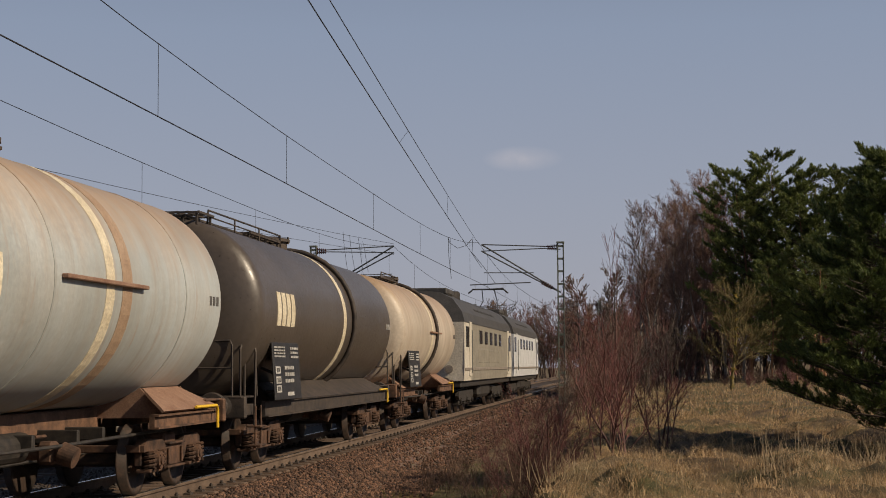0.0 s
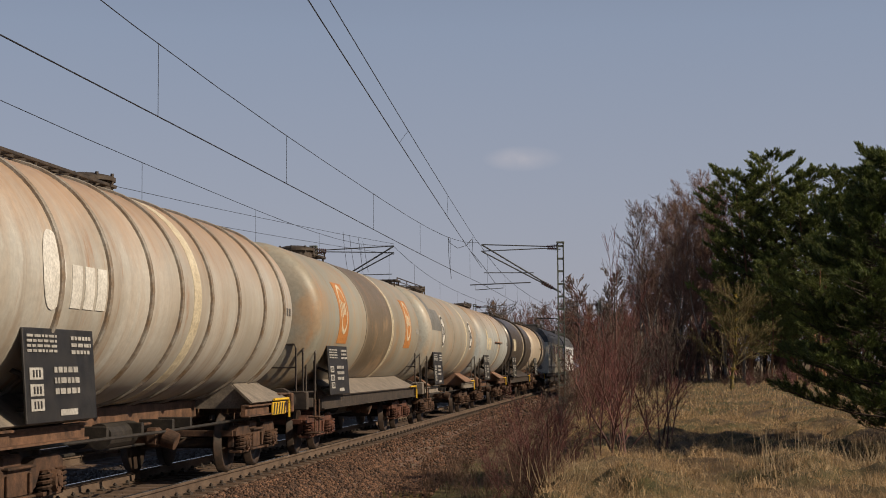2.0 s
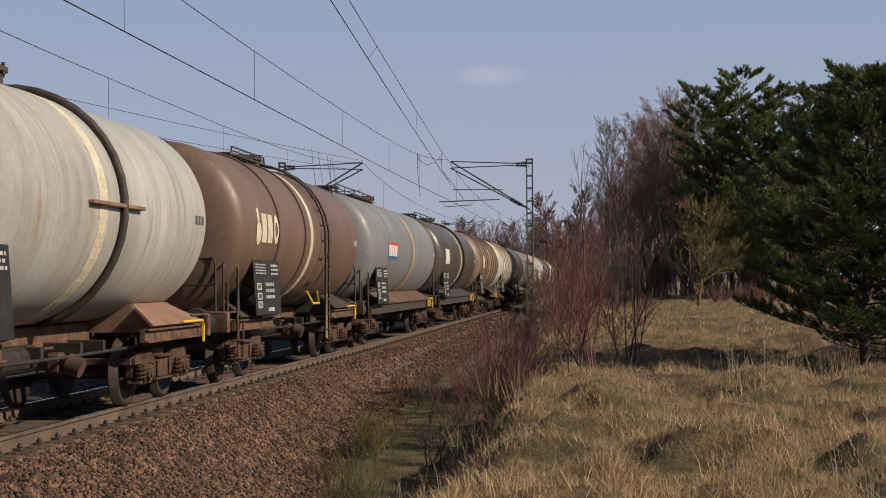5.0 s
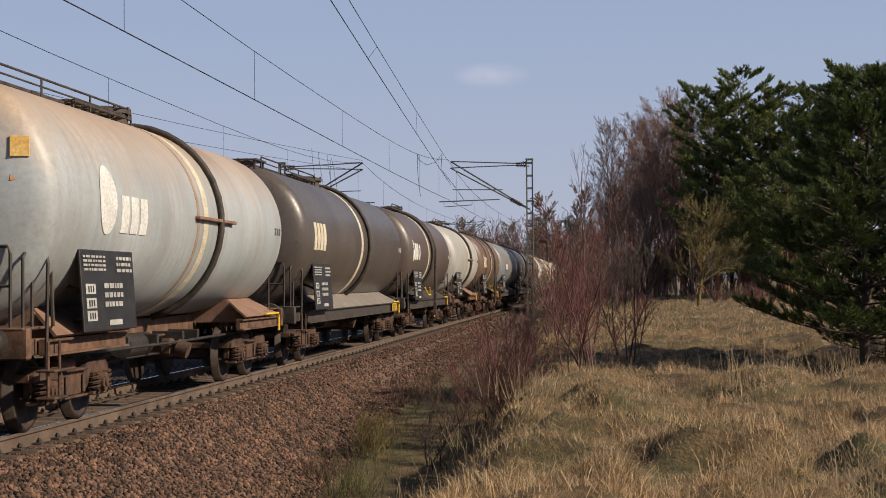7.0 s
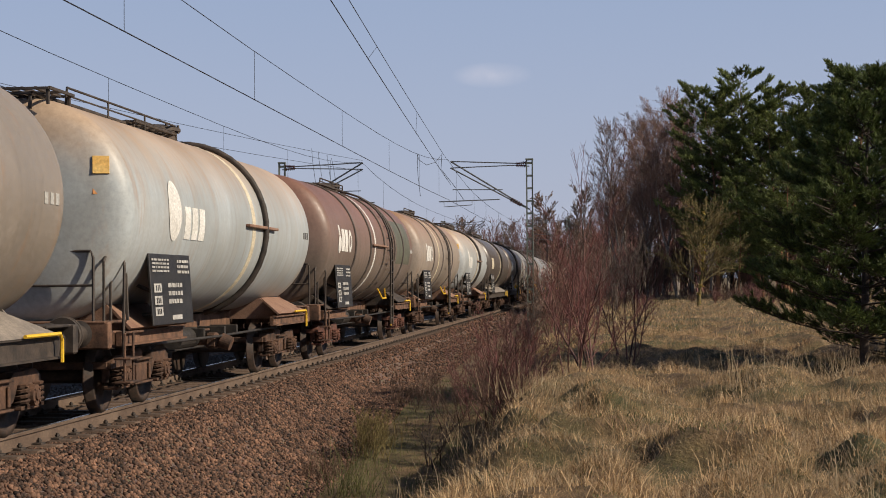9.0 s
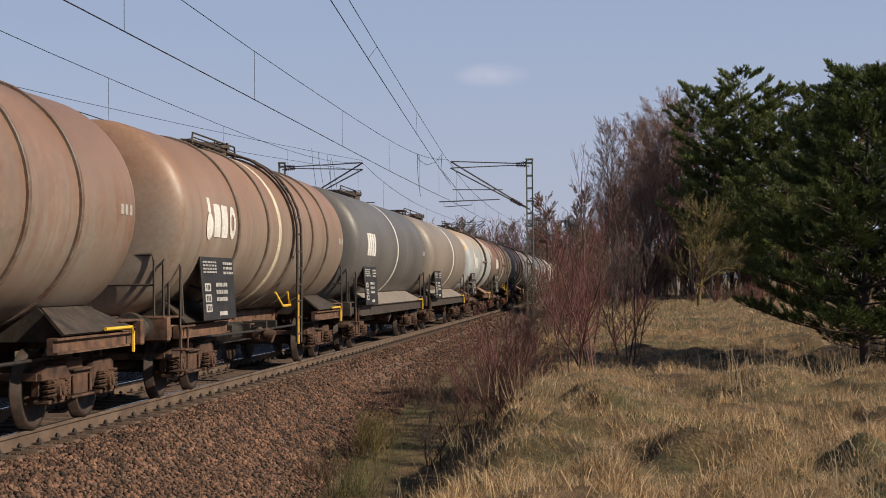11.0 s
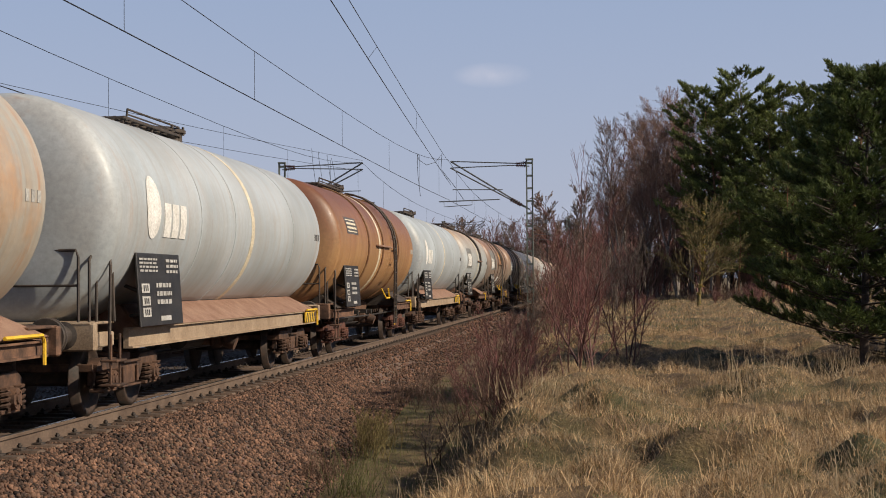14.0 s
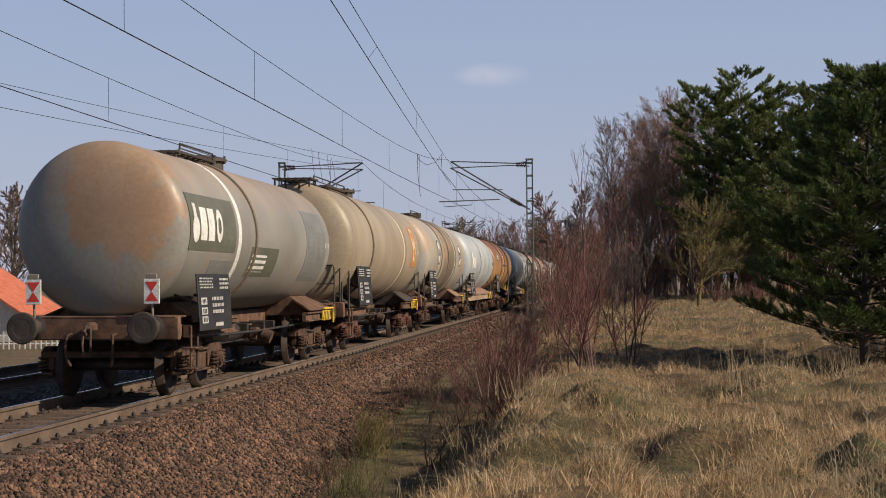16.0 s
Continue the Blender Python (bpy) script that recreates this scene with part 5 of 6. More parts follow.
def board_shape_marks(seed):
    g = Shape()
    bars(g, 0.023, -0.8, 0.74, 0.7, 0.22, 4, seed)
    bars(g, 0.023, -0.2, 0.26, 0.62, 0.36, 3, seed + 1)
    bars(g, 0.023, 0.25, 0.72, 0.52, 0.24, 3, seed + 2)
    for z in (0.52, 0.34, 0.18):
        g.box((0.023, -0.62, z), (0.006, 0.3, 0.13), 0.001)
    g.box((0.023, 0.12, 0.08), (0.006, 0.42, 0.07), 0.001)
    return g


def board_grid_lines():
    g = Shape()
    for z in (0.52, 0.34, 0.18):
        for y in (-0.69, -0.62, -0.55):
            g.box((0.028, y, z), (0.004, 0.035, 0.08), 0.001)
    return g


def word(wagon, R, zc, y0, count, w, h, ac, gap, mat):
    """A faded company mark as plain upright blocks."""
    d = math.degrees(h / R) / 2
    for i in range(count):
        part("logo_block", shell_patch(R, zc, y0 + i * (w + gap), y0 + i * (w + gap) + w, ac - d, ac + d, 0.010), mat, wagon)


def add_mark(wagon, kind, R, zc, y, mat, a=16):
    if kind == "eva":
        part("logo_field", shell_oval(R, zc, y, a, 0.44, 0.5, 0.008), WHITE_PAINT, wagon, "white oval company mark", True)
        part("logo_ring", shell_oval(R, zc, y, a, 0.40, 0.455, 0.012, 0.86), BOARD_BLACK, wagon, "thin dark oval ring", True)
        g = Shape()
        for i, (d, h) in enumerate(((-0.19, 8), (0.0, 5), (0.18, 5))):
            s = shell_patch(R, zc, y + d - 0.05, y + d + 0.05, a - h, a + h, 0.012)
            g.add(s.v, s.f)
        part("logo_lettering", g, BOARD_BLACK, wagon)
    elif kind == "eva_orange":
        part("logo_field", shell_patch(R, zc, y - 0.5, y + 0.5, a - 24, a + 26, 0.006), ORANGE_PAINT, wagon, "faded orange square field")
        part("logo_ring", shell_oval(R, zc, y, a + 4, 0.36, 0.52, 0.010, 0.82), CREAM_PAINT, wagon, "cream oval ring", True)
        g = Shape()
        for d, h in ((-0.15, 7), (0.0, 5), (0.14, 5)):
            s = shell_patch(R, zc, y + d - 0.045, y + d + 0.045, a + 4 - h, a + 4 + h, 0.010)
            g.add(s.v, s.f)
        part("logo_lettering", g, CREAM_PAINT, wagon)
    elif kind == "round":
        part("logo_disc", shell_oval(R, zc, y, a + 2, 0.32, 0.42, 0.008), mat, wagon, "faded white round mark", True)
        word(wagon, R, zc, y + 0.5, 3, 0.3, 0.46, a - 4, 0.09, mat)
    elif kind == "tri":
        g = shell_oval(R, zc, y + 0.18, a - 4, 0.19, 0.2, 0.010)
        s = shell_patch(R, zc, y + 0.1, y + 0.25, a + 4, a + 13, 0.010)
        g.add(s.v, s.f)
        part("logo_shape", g, mat, wagon, "white block mark")
        word(wagon, R, zc, y + 0.46, 2, 0.36, 0.5, a, 0.1, mat)
        part("logo_block", shell_oval(R, zc, y + 1.6, a, 0.2, 0.26, 0.010, 0.5), mat, wagon, smooth=True)
    elif kind == "word":
        word(wagon, R, zc, y, 4, 0.27, 0.56, a, 0.08, mat)
    elif kind == "box":
        part("logo_field", shell_patch(R, zc, y, y + 2.2, a - 14, a + 20, 0.006), GREY_PAINT, wagon, "dark rectangular field")
        word(wagon, R, zc, y + 0.36, 4, 0.33, 0.52, a, 0.06, WHITE_PAINT)
    elif kind == "red_blue":
        part("logo_field", shell_patch(R, zc, y, y + 1.9, a, a + 9, 0.006), RED_PAINT, wagon, "red upper half of a sign")
        part("logo_field", shell_patch(R, zc, y, y + 1.9, a - 9, a, 0.006), BLUE_PAINT, wagon, "blue lower half of a sign")
        word(wagon, R, zc, y + 0.12, 5, 0.26, 0.3, a, 0.08, WHITE_PAINT)


def walkway_shape(y0, y1, z, x0=-0.35, x1=0.35):
    """A grated gangway on legs along the crown."""
    g = Shape()
    n = 5
    for i in range(n + 1):
        x = x0 + (x1 - x0) * i / n
        g.box((x, (y0 + y1) / 2, z), (0.035, y1 - y0, 0.04), 0.004)
    k = max(2, int((y1 - y0) / 0.35))
    for i in range(k + 1):
        y = y0 + (y1 - y0) * i / k
        g.box(((x0 + x1) / 2, y, z - 0.005), (x1 - x0, 0.03, 0.035), 0.004)
    k = max(1, int((y1 - y0) / 1.4))
    for i in range(k + 1):
        y = y0 + 0.06 + (y1 - y0 - 0.12) * i / k
        for x in (x0 + 0.04, x1 - 0.04):
            g.box((x, y, z - 0.1), (0.04, 0.04, 0.2), 0.004)
    return g


def railing_shape(y0, y1, z, x, h=0.32):
    g = Shape()
    g.pipe([(x, y0, z), (x, y0 + 0.06, z + h), (x, y1 - 0.06, z + h), (x, y1, z)], 0.018, 6)
    g.pipe([(x, y0 + 0.05, z + h * 0.55), (x, y1 - 0.05, z + h * 0.55)], 0.014, 6)
    k = max(1, int((y1 - y0) / 1.5))
    for i in range(1, k):
        y = y0 + (y1 - y0) * i / k
        g.tube((x, y, z), (x, y, z + h), 0.016, n=6)
    return g


def ladder_shape(R, zc):
    """A ladder that follows the shell from the crown and then hangs straight down to the sill."""
    g = Shape()
    pts = []
    for a in (84, 76, 66, 54, 42, 30, 18, 6):
        t = radians(a)
        pts.append(((R + 0.09) * math.cos(t), 0, zc + (R + 0.09) * math.sin(t)))
    pts += [(R + 0.09, 0, zc - 0.5), (R + 0.07, 0, 0.55)]
    for y in (-0.2, 0.2):
        g.pipe([(p[0], y, p[2]) for p in pts], 0.028, 6)
    for a, b in zip(pts, pts[1:]):
        a, b = Vector(a), Vector(b)
        k = max(1, round((b - a).length / 0.3))
        for i in range(k):
            p = a.lerp(b, (i + 0.5) / k)
            g.tube((p.x, -0.2, p.z), (p.x, 0.2, p.z), 0.017, n=6)
    return g


def manhole_shape():
    g = Shape()
    g.lathe([(-0.1, 0.36), (0.14, 0.36), (0.14, 0.42), (0.19, 0.42), (0.21, 0.38), (0.25, 0.2), (0.26, 0.0)], "z", 24)
    for i in range(8):
        t = i * math.pi / 4
        g.tube((0.39 * math.cos(t), 0.39 * math.sin(t), 0.1), (0.39 * math.cos(t), 0.39 * math.sin(t), 0.24), 0.025, n=6)
    return g


def valve_shape():
    g = Shape()
    g.tube((0, 0, 0.72), (0, 0, 1.2), 0.12, n=12)
    g.tube((-0.95, 0, 0.72), (0.95, 0, 0.72), 0.085, n=10)
    for s in (-1, 1):
        g.tube((s * 0.95, 0, 0.72), (s * 1.12, 0, 0.66), 0.13, 0.12, n=24)
        g.tube((s * 0.7, -0.16, 0.9), (s * 0.7, 0.16, 0.9), 0.02, n=6)
        g.box((s * 0.8, 0, 0.72), (0.2, 0.24, 0.26), 0.04)
    return g


def brake_gear_shape(L):
    g = Shape()
    g.tube((0.45, -0.9, 0.78), (0.45, 0.35, 0.78), 0.17, n=14)
    g.tube((-0.5, 0.9, 0.72), (-0.5, 1.7, 0.72), 0.2, n=14)
    g.tube((0.1, -L * 0.3, 0.55), (0.1, L * 0.3, 0.55), 0.025, n=6)
    g.pipe([(0.95, -L * 0.33, 0.82), (0.98, 0, 0.8), (0.95, L * 0.33, 0.82)], 0.022, 6)
    for y in (-1.4, 0.0, 1.4, 2.3):
        g.box((0, y, 0.85), (1.5, 0.08, 0.16))
    return g


def handrail_shape():
    """Bent handrails of the end platform."""
    g = Shape()
    g.pipe([(1.28, 0.62, 0.75), (1.3, 0.62, 1.9), (1.27, 0.66, 2.02), (1.22, 0.8, 2.05), (1.2, 0.95, 2.0), (1.2, 1.0, 1.75), (1.22, 1.0, 1.2)], 0.022, 6)
    g.pipe([(1.0, 0.3, 1.2), (1.0, 0.3, 2.0), (0.97, 0.3, 2.08), (-0.97, 0.3, 2.08), (-1.0, 0.3, 2.0), (-1.0, 0.3, 1.2)], 0.02, 6)
    g.pipe([(1.0, 0.3, 1.65), (-1.0, 0.3, 1.65)], 0.016, 6)
    g.pipe([(1.12, 0.35, 1.2), (1.12, 0.35, 1.95), (1.12, 0.45, 2.05), (1.12, 0.58, 2.05), (1.12, 0.62, 1.9), (1.12, 0.62, 1.2)], 0.02, 6)
    return g


def step_shape():
    g = Shape()
    for z in (0.42, 0.72):
        g.box((1.28, 0.8, z), (0.22, 0.42, 0.03))
    for y in (0.62, 0.98):
        g.box((1.3, y, 0.72), (0.03, 0.04, 0.66))
    return g


def add_end(wagon, L, sign, frame_mat, rail_mat, rails):
    """Headstock, buffers and coupling; sign -1 is the trailing end."""
    m = pose(0, -L / 2, 0) if sign < 0 else pose(0, L / 2, 0, 0, 0, 180)
    part("headstock", shared("headstock", lambda: Shape().box((0, 0.62, 1.03), (2.5, 0.13, 0.34), 0.02), frame_mat), frame_mat, wagon, at=m)
    part("platform", shared("platform", lambda: Shape().box((0, 1.0, 1.19), (2.4, 0.9, 0.03)), frame_mat), frame_mat, wagon, at=m)
    for x in (-1.08, 1.08):
        part("end_beam", shared("end_beam", lambda: Shape().box((0, 1.15, 0.98), (0.12, 1.0, 0.18)), frame_mat), frame_mat, wagon, at=m @ pose(x, 0, 0))
    for x in (-0.875, 0.875):
        part("buffer", shared("buffer", buffer_shape, DARK_FRAME), DARK_FRAME, wagon, "greasy round steel buffer", at=m @ pose(x, 0, BUFFER_Z))
    part("coupling", shared("coupling", coupling_shape, BOGIE_BROWN), BOGIE_BROWN, wagon, at=m)
    if rails:
        part("handrail", shared("handrail", handrail_shape, rail_mat), rail_mat, wagon, at=m @ pose(0, 0.4, 0))
    part("step", shared("step", step_shape, BOGIE_BROWN), BOGIE_BROWN, wagon, at=m @ pose(0, 0.4, 0))


def saddle_shape(R, zc, y0, y1, end_in=0.5):
    """Sloping saddle plates that carry the shell on the sill."""
    g = Shape()
    za = zc - R * 0.83
    xa = R * 0.57
    for s in (-1, 1):
        q = [(s * xa, y0 + end_in, za), (s * xa, y1 - end_in, za), (s * 1.3, y1, 1.1), (s * 1.3, y0, 1.1)]
        b = [(x - s * 0.03, y, z - 0.02) for x, y, z in q]
        k = [(0, 1, 2, 3), (7, 6, 5, 4), (0, 4, 5, 1), (1, 5, 6, 2), (2, 6, 7, 3), (3, 7, 4, 0)]
        g.add(q + b, k if s < 0 else [x[::-1] for x in k])
    for y in (y0 + end_in * 0.8, y1 - end_in * 0.8):
        g.add([(-1.2, y, 1.0), (1.2, y, 1.0), (xa, y, za), (-xa, y, za), (-1.2, y + 0.03, 1.0), (1.2, y + 0.03, 1.0), (xa, y + 0.03, za), (-xa, y + 0.03, za)],
              [(0, 1, 2, 3), (7, 6, 5, 4), (0, 4, 5, 1), (1, 5, 6, 2), (2, 6, 7, 3), (3, 7, 4, 0)])
    return g


def sill_shape(y0, y1, h=0.2, side=1):
    """A channel beam: one closed profile drawn along the wagon."""
    a, z, t = h / 2 + 0.012, 0.97, 0.025
    prof = [(1.165, z - a), (1.29, z - a), (1.29, z - a + t), (1.235, z - a + t), (1.235, z + a - t), (1.29, z + a - t), (1.29, z + a), (1.165, z + a)]
    vs = [(side * x, y, v) for y in (y0, y1) for x, v in prof]
    n = len(prof)
    fs = [(i, i + n, (i + 1) % n + n, (i + 1) % n) for i in range(n)]
    for k in (0, n):
        caps = [(0, 1, 2, 3), (0, 3, 4, 7), (4, 5, 6, 7)]
        fs += [tuple(i + k for i in (q if k == 0 else q[::-1])) for q in caps]
    if side < 0:
        fs = [q[::-1] for q in fs]
    return Shape().add(vs, fs)


def hazard_plate(wagon, y, plate):
    if plate:
        part("hazard_plate", Shape().box((1.29, y, 0.97), (0.03, 0.95, 0.21), 0.006), YELLOW_PAINT, wagon, "yellow plate with black stripes")
    g = Shape()
    for i in range(5 if plate else 0):
        c = y - 0.4 + i * 0.19
        g.add([(1.308, c - 0.06, 0.875), (1.308, c + 0.03, 0.875), (1.308, c + 0.12, 1.065), (1.308, c + 0.03, 1.065)], [(0, 1, 2, 3)])
    if plate:
        part("stripe_marking", g, BOARD_BLACK, wagon)
    part("lever", Shape().pipe([(1.33, y - 0.5, 1.12), (1.33, y + 0.56, 1.12), (1.33, y + 0.62, 1.04), (1.33, y + 0.62, 0.8)], 0.022, 6), YELLOW_PAINT, wagon, "yellow bent lever")


def tank_wagon(o):
    """One tank wagon from its description o; local y runs along it, z = 0 is the rail head."""
    L, R, zc = o["L"], o["R"], o["zc"]
    w = empty("tank_wagon", pose(0, o["yc"], 0), o["label"], "tank wagon", "tank wagons of the train")
    y0, y1 = -L / 2 + 0.62, L / 2 - 1.22                    # outer ends of the shell
    dome = 0.46
    prof = []
    for i in range(13):                                     # flat-domed end with a knuckle
        t = i / 12 * math.pi / 2
        prof.append((y0 + dome * (1 - math.cos(t) ** 0.75), max(0.001, R * math.sin(t) ** 0.85)))
    tail = [(y0 + y1 - a, r) for a, r in prof[::-1]]
    body = Shape().lathe(prof + tail, "y", 72, (0, 0, zc))
    part("tank", body, o["mat"], w, o.get("tank_label", ""), True)
    cyl0, cyl1 = y0 + dome, y1 - dome

    def at(u):
        return y0 + u * (y1 - y0)

    for u in o.get("ribs", ()):
        part("rib", ring_shape(R, zc, 0.085, 0.04), o["rib_mat"], w).location.y = at(u)
    for u in o.get("seams", ()):
        part("weld_seam", ring_shape(R, zc, 0.05, 0.008), o["mat"], w).location.y = at(u)
    for u, width, mat in o.get("bands", ()):
        part("band", ring_shape(R, zc, width, 0.007), mat, w, "painted ring round the tank").location.y = at(u)
    for u in o.get("hoops", ()):
        part("vent_pipe", Shape().pipe([((R + 0.05) * math.cos(radians(a)), at(u), zc + (R + 0.05) * math.sin(radians(a))) for a in range(95, -76, -10)], 0.05, 8),
             DARK_FRAME, w, "dark pipe bent round the tank", True)
    for u0, u1, a0, a1, mat in o.get("fields", ()):
        part("paint_field", shell_patch(R, zc, at(u0), at(u1), a0, a1, 0.004), mat, w)
    for kind, u, mat in o.get("marks", ()):
        add_mark(w, kind, R, zc, at(u), mat, 5 if "eva" in kind else o.get("mark_angle", 1))
    if o.get("bar"):
        u0, u1 = o["bar"]
        part("side_bar", Shape().box((R + 0.04, (at(u0) + at(u1)) / 2, zc + 0.02), (0.08, at(u1) - at(u0), 0.05), 0.01), RUSTY, w, "rusty bar along the tank")
    # small lettering near the leading end
    g = Shape()
    for i in range(3):
        s = shell_patch(R, zc, cyl1 - 0.52 + i * 0.17, cyl1 - 0.42 + i * 0.17, -3, 2, 0.006)
        g.add(s.v, s.f)
    part("lettering", g, WRITING if sum(o["base"]) < 1.0 else DARK_PAINT, w, kind="stuff")
    # crown
    top = zc + R
    gang = o.get("gang", (0.3, 0.7))
    part("manhole", shared("manhole", manhole_shape, DARK_FRAME, False), DARK_FRAME, w, at=pose(0, at(o.get("hatch", 0.5)), top - 0.03))
    part("gangway", walkway_shape(at(gang[0]), at(gang[1]), top + 0.06), DARK_FRAME, w)
    if o.get("long_gang"):
        part("gangway", walkway_shape(y0 + 0.1, at(gang[0]), top + 0.03, -0.2, 0.2), DARK_FRAME, w)
        part("end_platform", walkway_shape(y0 + 0.05, y0 + 0.95, top + 0.08, -0.45, 0.45), DARK_FRAME, w, "grated platform on the tank's end")
        part("railing", railing_shape(y0 + 0.9, at(gang[1]), top - 0.04, 0.36, 0.23), DARK_FRAME, w)
    elif o.get("railing", True):
        part("railing", railing_shape(at(gang[0]) + 0.1, at(gang[1]) - 0.1, top + 0.02, 0.36, 0.17), DARK_FRAME, w)
    if "ladder" in o:
        part("ladder", ladder_shape(R, zc), o.get("ladder_mat", DARK_FRAME), w, at=pose(0, at(o["ladder"]), 0))
        part("hand_loop", Shape().pipe([(R * 0.9, at(o["ladder"]) - 1.1, 1.5), (1.4, at(o["ladder"]) - 0.9, 1.25), (1.4, at(o["ladder"]) - 0.25, 1.25), (R * 0.95, at(o["ladder"]) - 0.35, 1.5)], 0.025, 6),
             YELLOW_PAINT, w, "yellow bent grab rail")
        part("grab_post", Shape().pipe([(1.46, at(o["ladder"]) + 0.26, 0.5), (1.46, at(o["ladder"]) + 0.26, 1.45)], 0.024, 6), YELLOW_PAINT, w, "yellow grab post")
    # frame
    fm, sm, bm = o.get("frame", DARK_FRAME), o.get("saddle", RUSTY), o.get("bogie", BOGIE_BROWN)
    piv = L / 2 - 2.55
    if o.get("style", "ends") == "cont":
        part("saddle", saddle_shape(R, zc, -piv - 0.3, piv + 1.3, 0.7), sm, w)
        for s in (-1, 1):
            part("side_sill", sill_shape(-piv - 0.6, piv + 1.4, 0.24, s), fm, w)
    else:
        for s in (-1, 1):
            part("saddle", saddle_shape(R, zc, s * piv - 1.25, s * piv + 1.45, 0.55), sm, w)
        for s in (-1, 1):
            for e in (-1, 1):
                part("side_sill", sill_shape(e * piv - 1.45, e * piv + 1.45, 0.16, s), fm, w)
    part("centre_sill", Shape().box((0, 0, 1.0), (0.5, L - 1.4, 0.28), 0.02), fm, w)
    part("outlet_valve", shared("valve", valve_shape, BOGIE_BROWN), BOGIE_BROWN, w, at=pose(0, 0.3, 0))
    part("brake_gear", brake_gear_shape(L), BLACK_STEEL, w)
    for s in (-1, 1):
        add_bogie(w, s * piv, bm)
        add_end(w, L, s, fm, o.get("rail", DARK_FRAME), not o.get("tailboards") and (s < 0 or o.get("both_rails")))
    # lettered board at the trailing end
    by = -L / 2 + o.get("board", 2.85)
    bw, bh, bz = o.get("board_size", (2.0, 0.96, 1.13))
    bd = part("board", Shape().box((0, 0, 0.5), (0.03, 1.72, 1.04), 0.008), BOARD_BLACK, w, "black lettered board on struts", at=pose(1.42, by, bz, 0, -4) @ Matrix.Diagonal((1, bw / 1.72, bh / 1.04, 1)))
    part("writing", shared("writing%d" % (o["seed"] % 3), lambda: board_shape_marks(o["seed"] % 3), WRITING), WRITING, bd, kind="stuff")
    part("grid", shared("grid", board_grid_lines, BOARD_BLACK), BOARD_BLACK, bd, kind="stuff")
    for y in (-0.5, 0.5):
        part("strut", Shape().box((-0.13, y, 0.15), (0.26, 0.05, 0.05)), BLACK_STEEL, bd)
        part("strut", Shape().box((-0.235, y, 0.55), (0.52, 0.05, 0.05), 0.008, Matrix.Rotation(0.5, 3, "Y")), BLACK_STEEL, bd)
    for u, a in o.get("signs", ()):
        if u < 0.1:
            for dz, m in ((0.56, AMBER_PAINT), (0.30, ORANGE_PAINT)):
                part("warning_sign", Shape().box((0, 0, 0), (0.21, 0.02, 0.23), 0.004), m, w, "amber and orange warning sign", at=pose(1.08, y0 + 0.145, zc + dz, -10, 0, 21.7))
        else:
            part("warning_sign", shell_patch(R, zc, at(u), at(u) + 0.34, a, a + 13, 0.010), AMBER_PAINT, w, "amber warning sign")
            part("warning_sign", shell_patch(R, zc, at(u), at(u) + 0.34, a - 15, a - 2, 0.010), ORANGE_PAINT, w, "orange warning sign")
    hazard_plate(w, piv + 0.6, o.get("hazard"))
    if o.get("tailboards"):
        for x in (-0.875, 0.875):
            tb = part("tail_board", Shape().box((x, -L / 2 + 0.47, 1.56), (0.23, 0.02, 0.36), 0.006), WHITE_PAINT, w, "red and white tail board")
            y = -L / 2 + 0.456
            g = Shape().add([(x - 0.095, y, 1.70), (x + 0.095, y, 1.70), (x, y, 1.56), (x + 0.095, y, 1.42), (x - 0.095, y, 1.42)], [(0, 2, 1), (2, 4, 3)])
            part("triangle_marking", g, RED_PAINT, tb)
            part("bracket", Shape().pipe([(x, -L / 2 + 0.49, 1.4), (x, -L / 2 + 0.52, 1.18)], 0.02, 6).box((x, -L / 2 + 0.475, 1.78), (0.16, 0.03, 0.07)), GREY_FRAME, tb)
    return w


# ---- locomotives ----
def hull(poly, y0, y1, rake=0.0, z_rake=2.4):
    """A body shell: the outline (x, z) drawn from y0 to y1, its ends raked above z_rake."""
    g, n = Shape(), len(poly)
    for y, s in ((y0, 1), (y1, -1)):
        for x, z in poly:
            g.v.append((x, y + s * rake * max(0.0, z - z_rake), z))
    g.f = [tuple(range(n)), tuple(range(2 * n - 1, n - 1, -1))]
    g.f += [(i, n + i, n + (i + 1) % n, (i + 1) % n) for i in range(n)]
    return g


def loco_frame_shape(s):
    g = Shape()
    g.prism([(-2.4, 0.62), (-2.2, 0.78), (2.2, 0.78), (2.4, 0.62), (2.2, 0.5), (1.4, 0.42), (-1.4, 0.42), (-2.2, 0.5)], s * 1.06 - 0.06, s * 1.06 + 0.06)
    return g


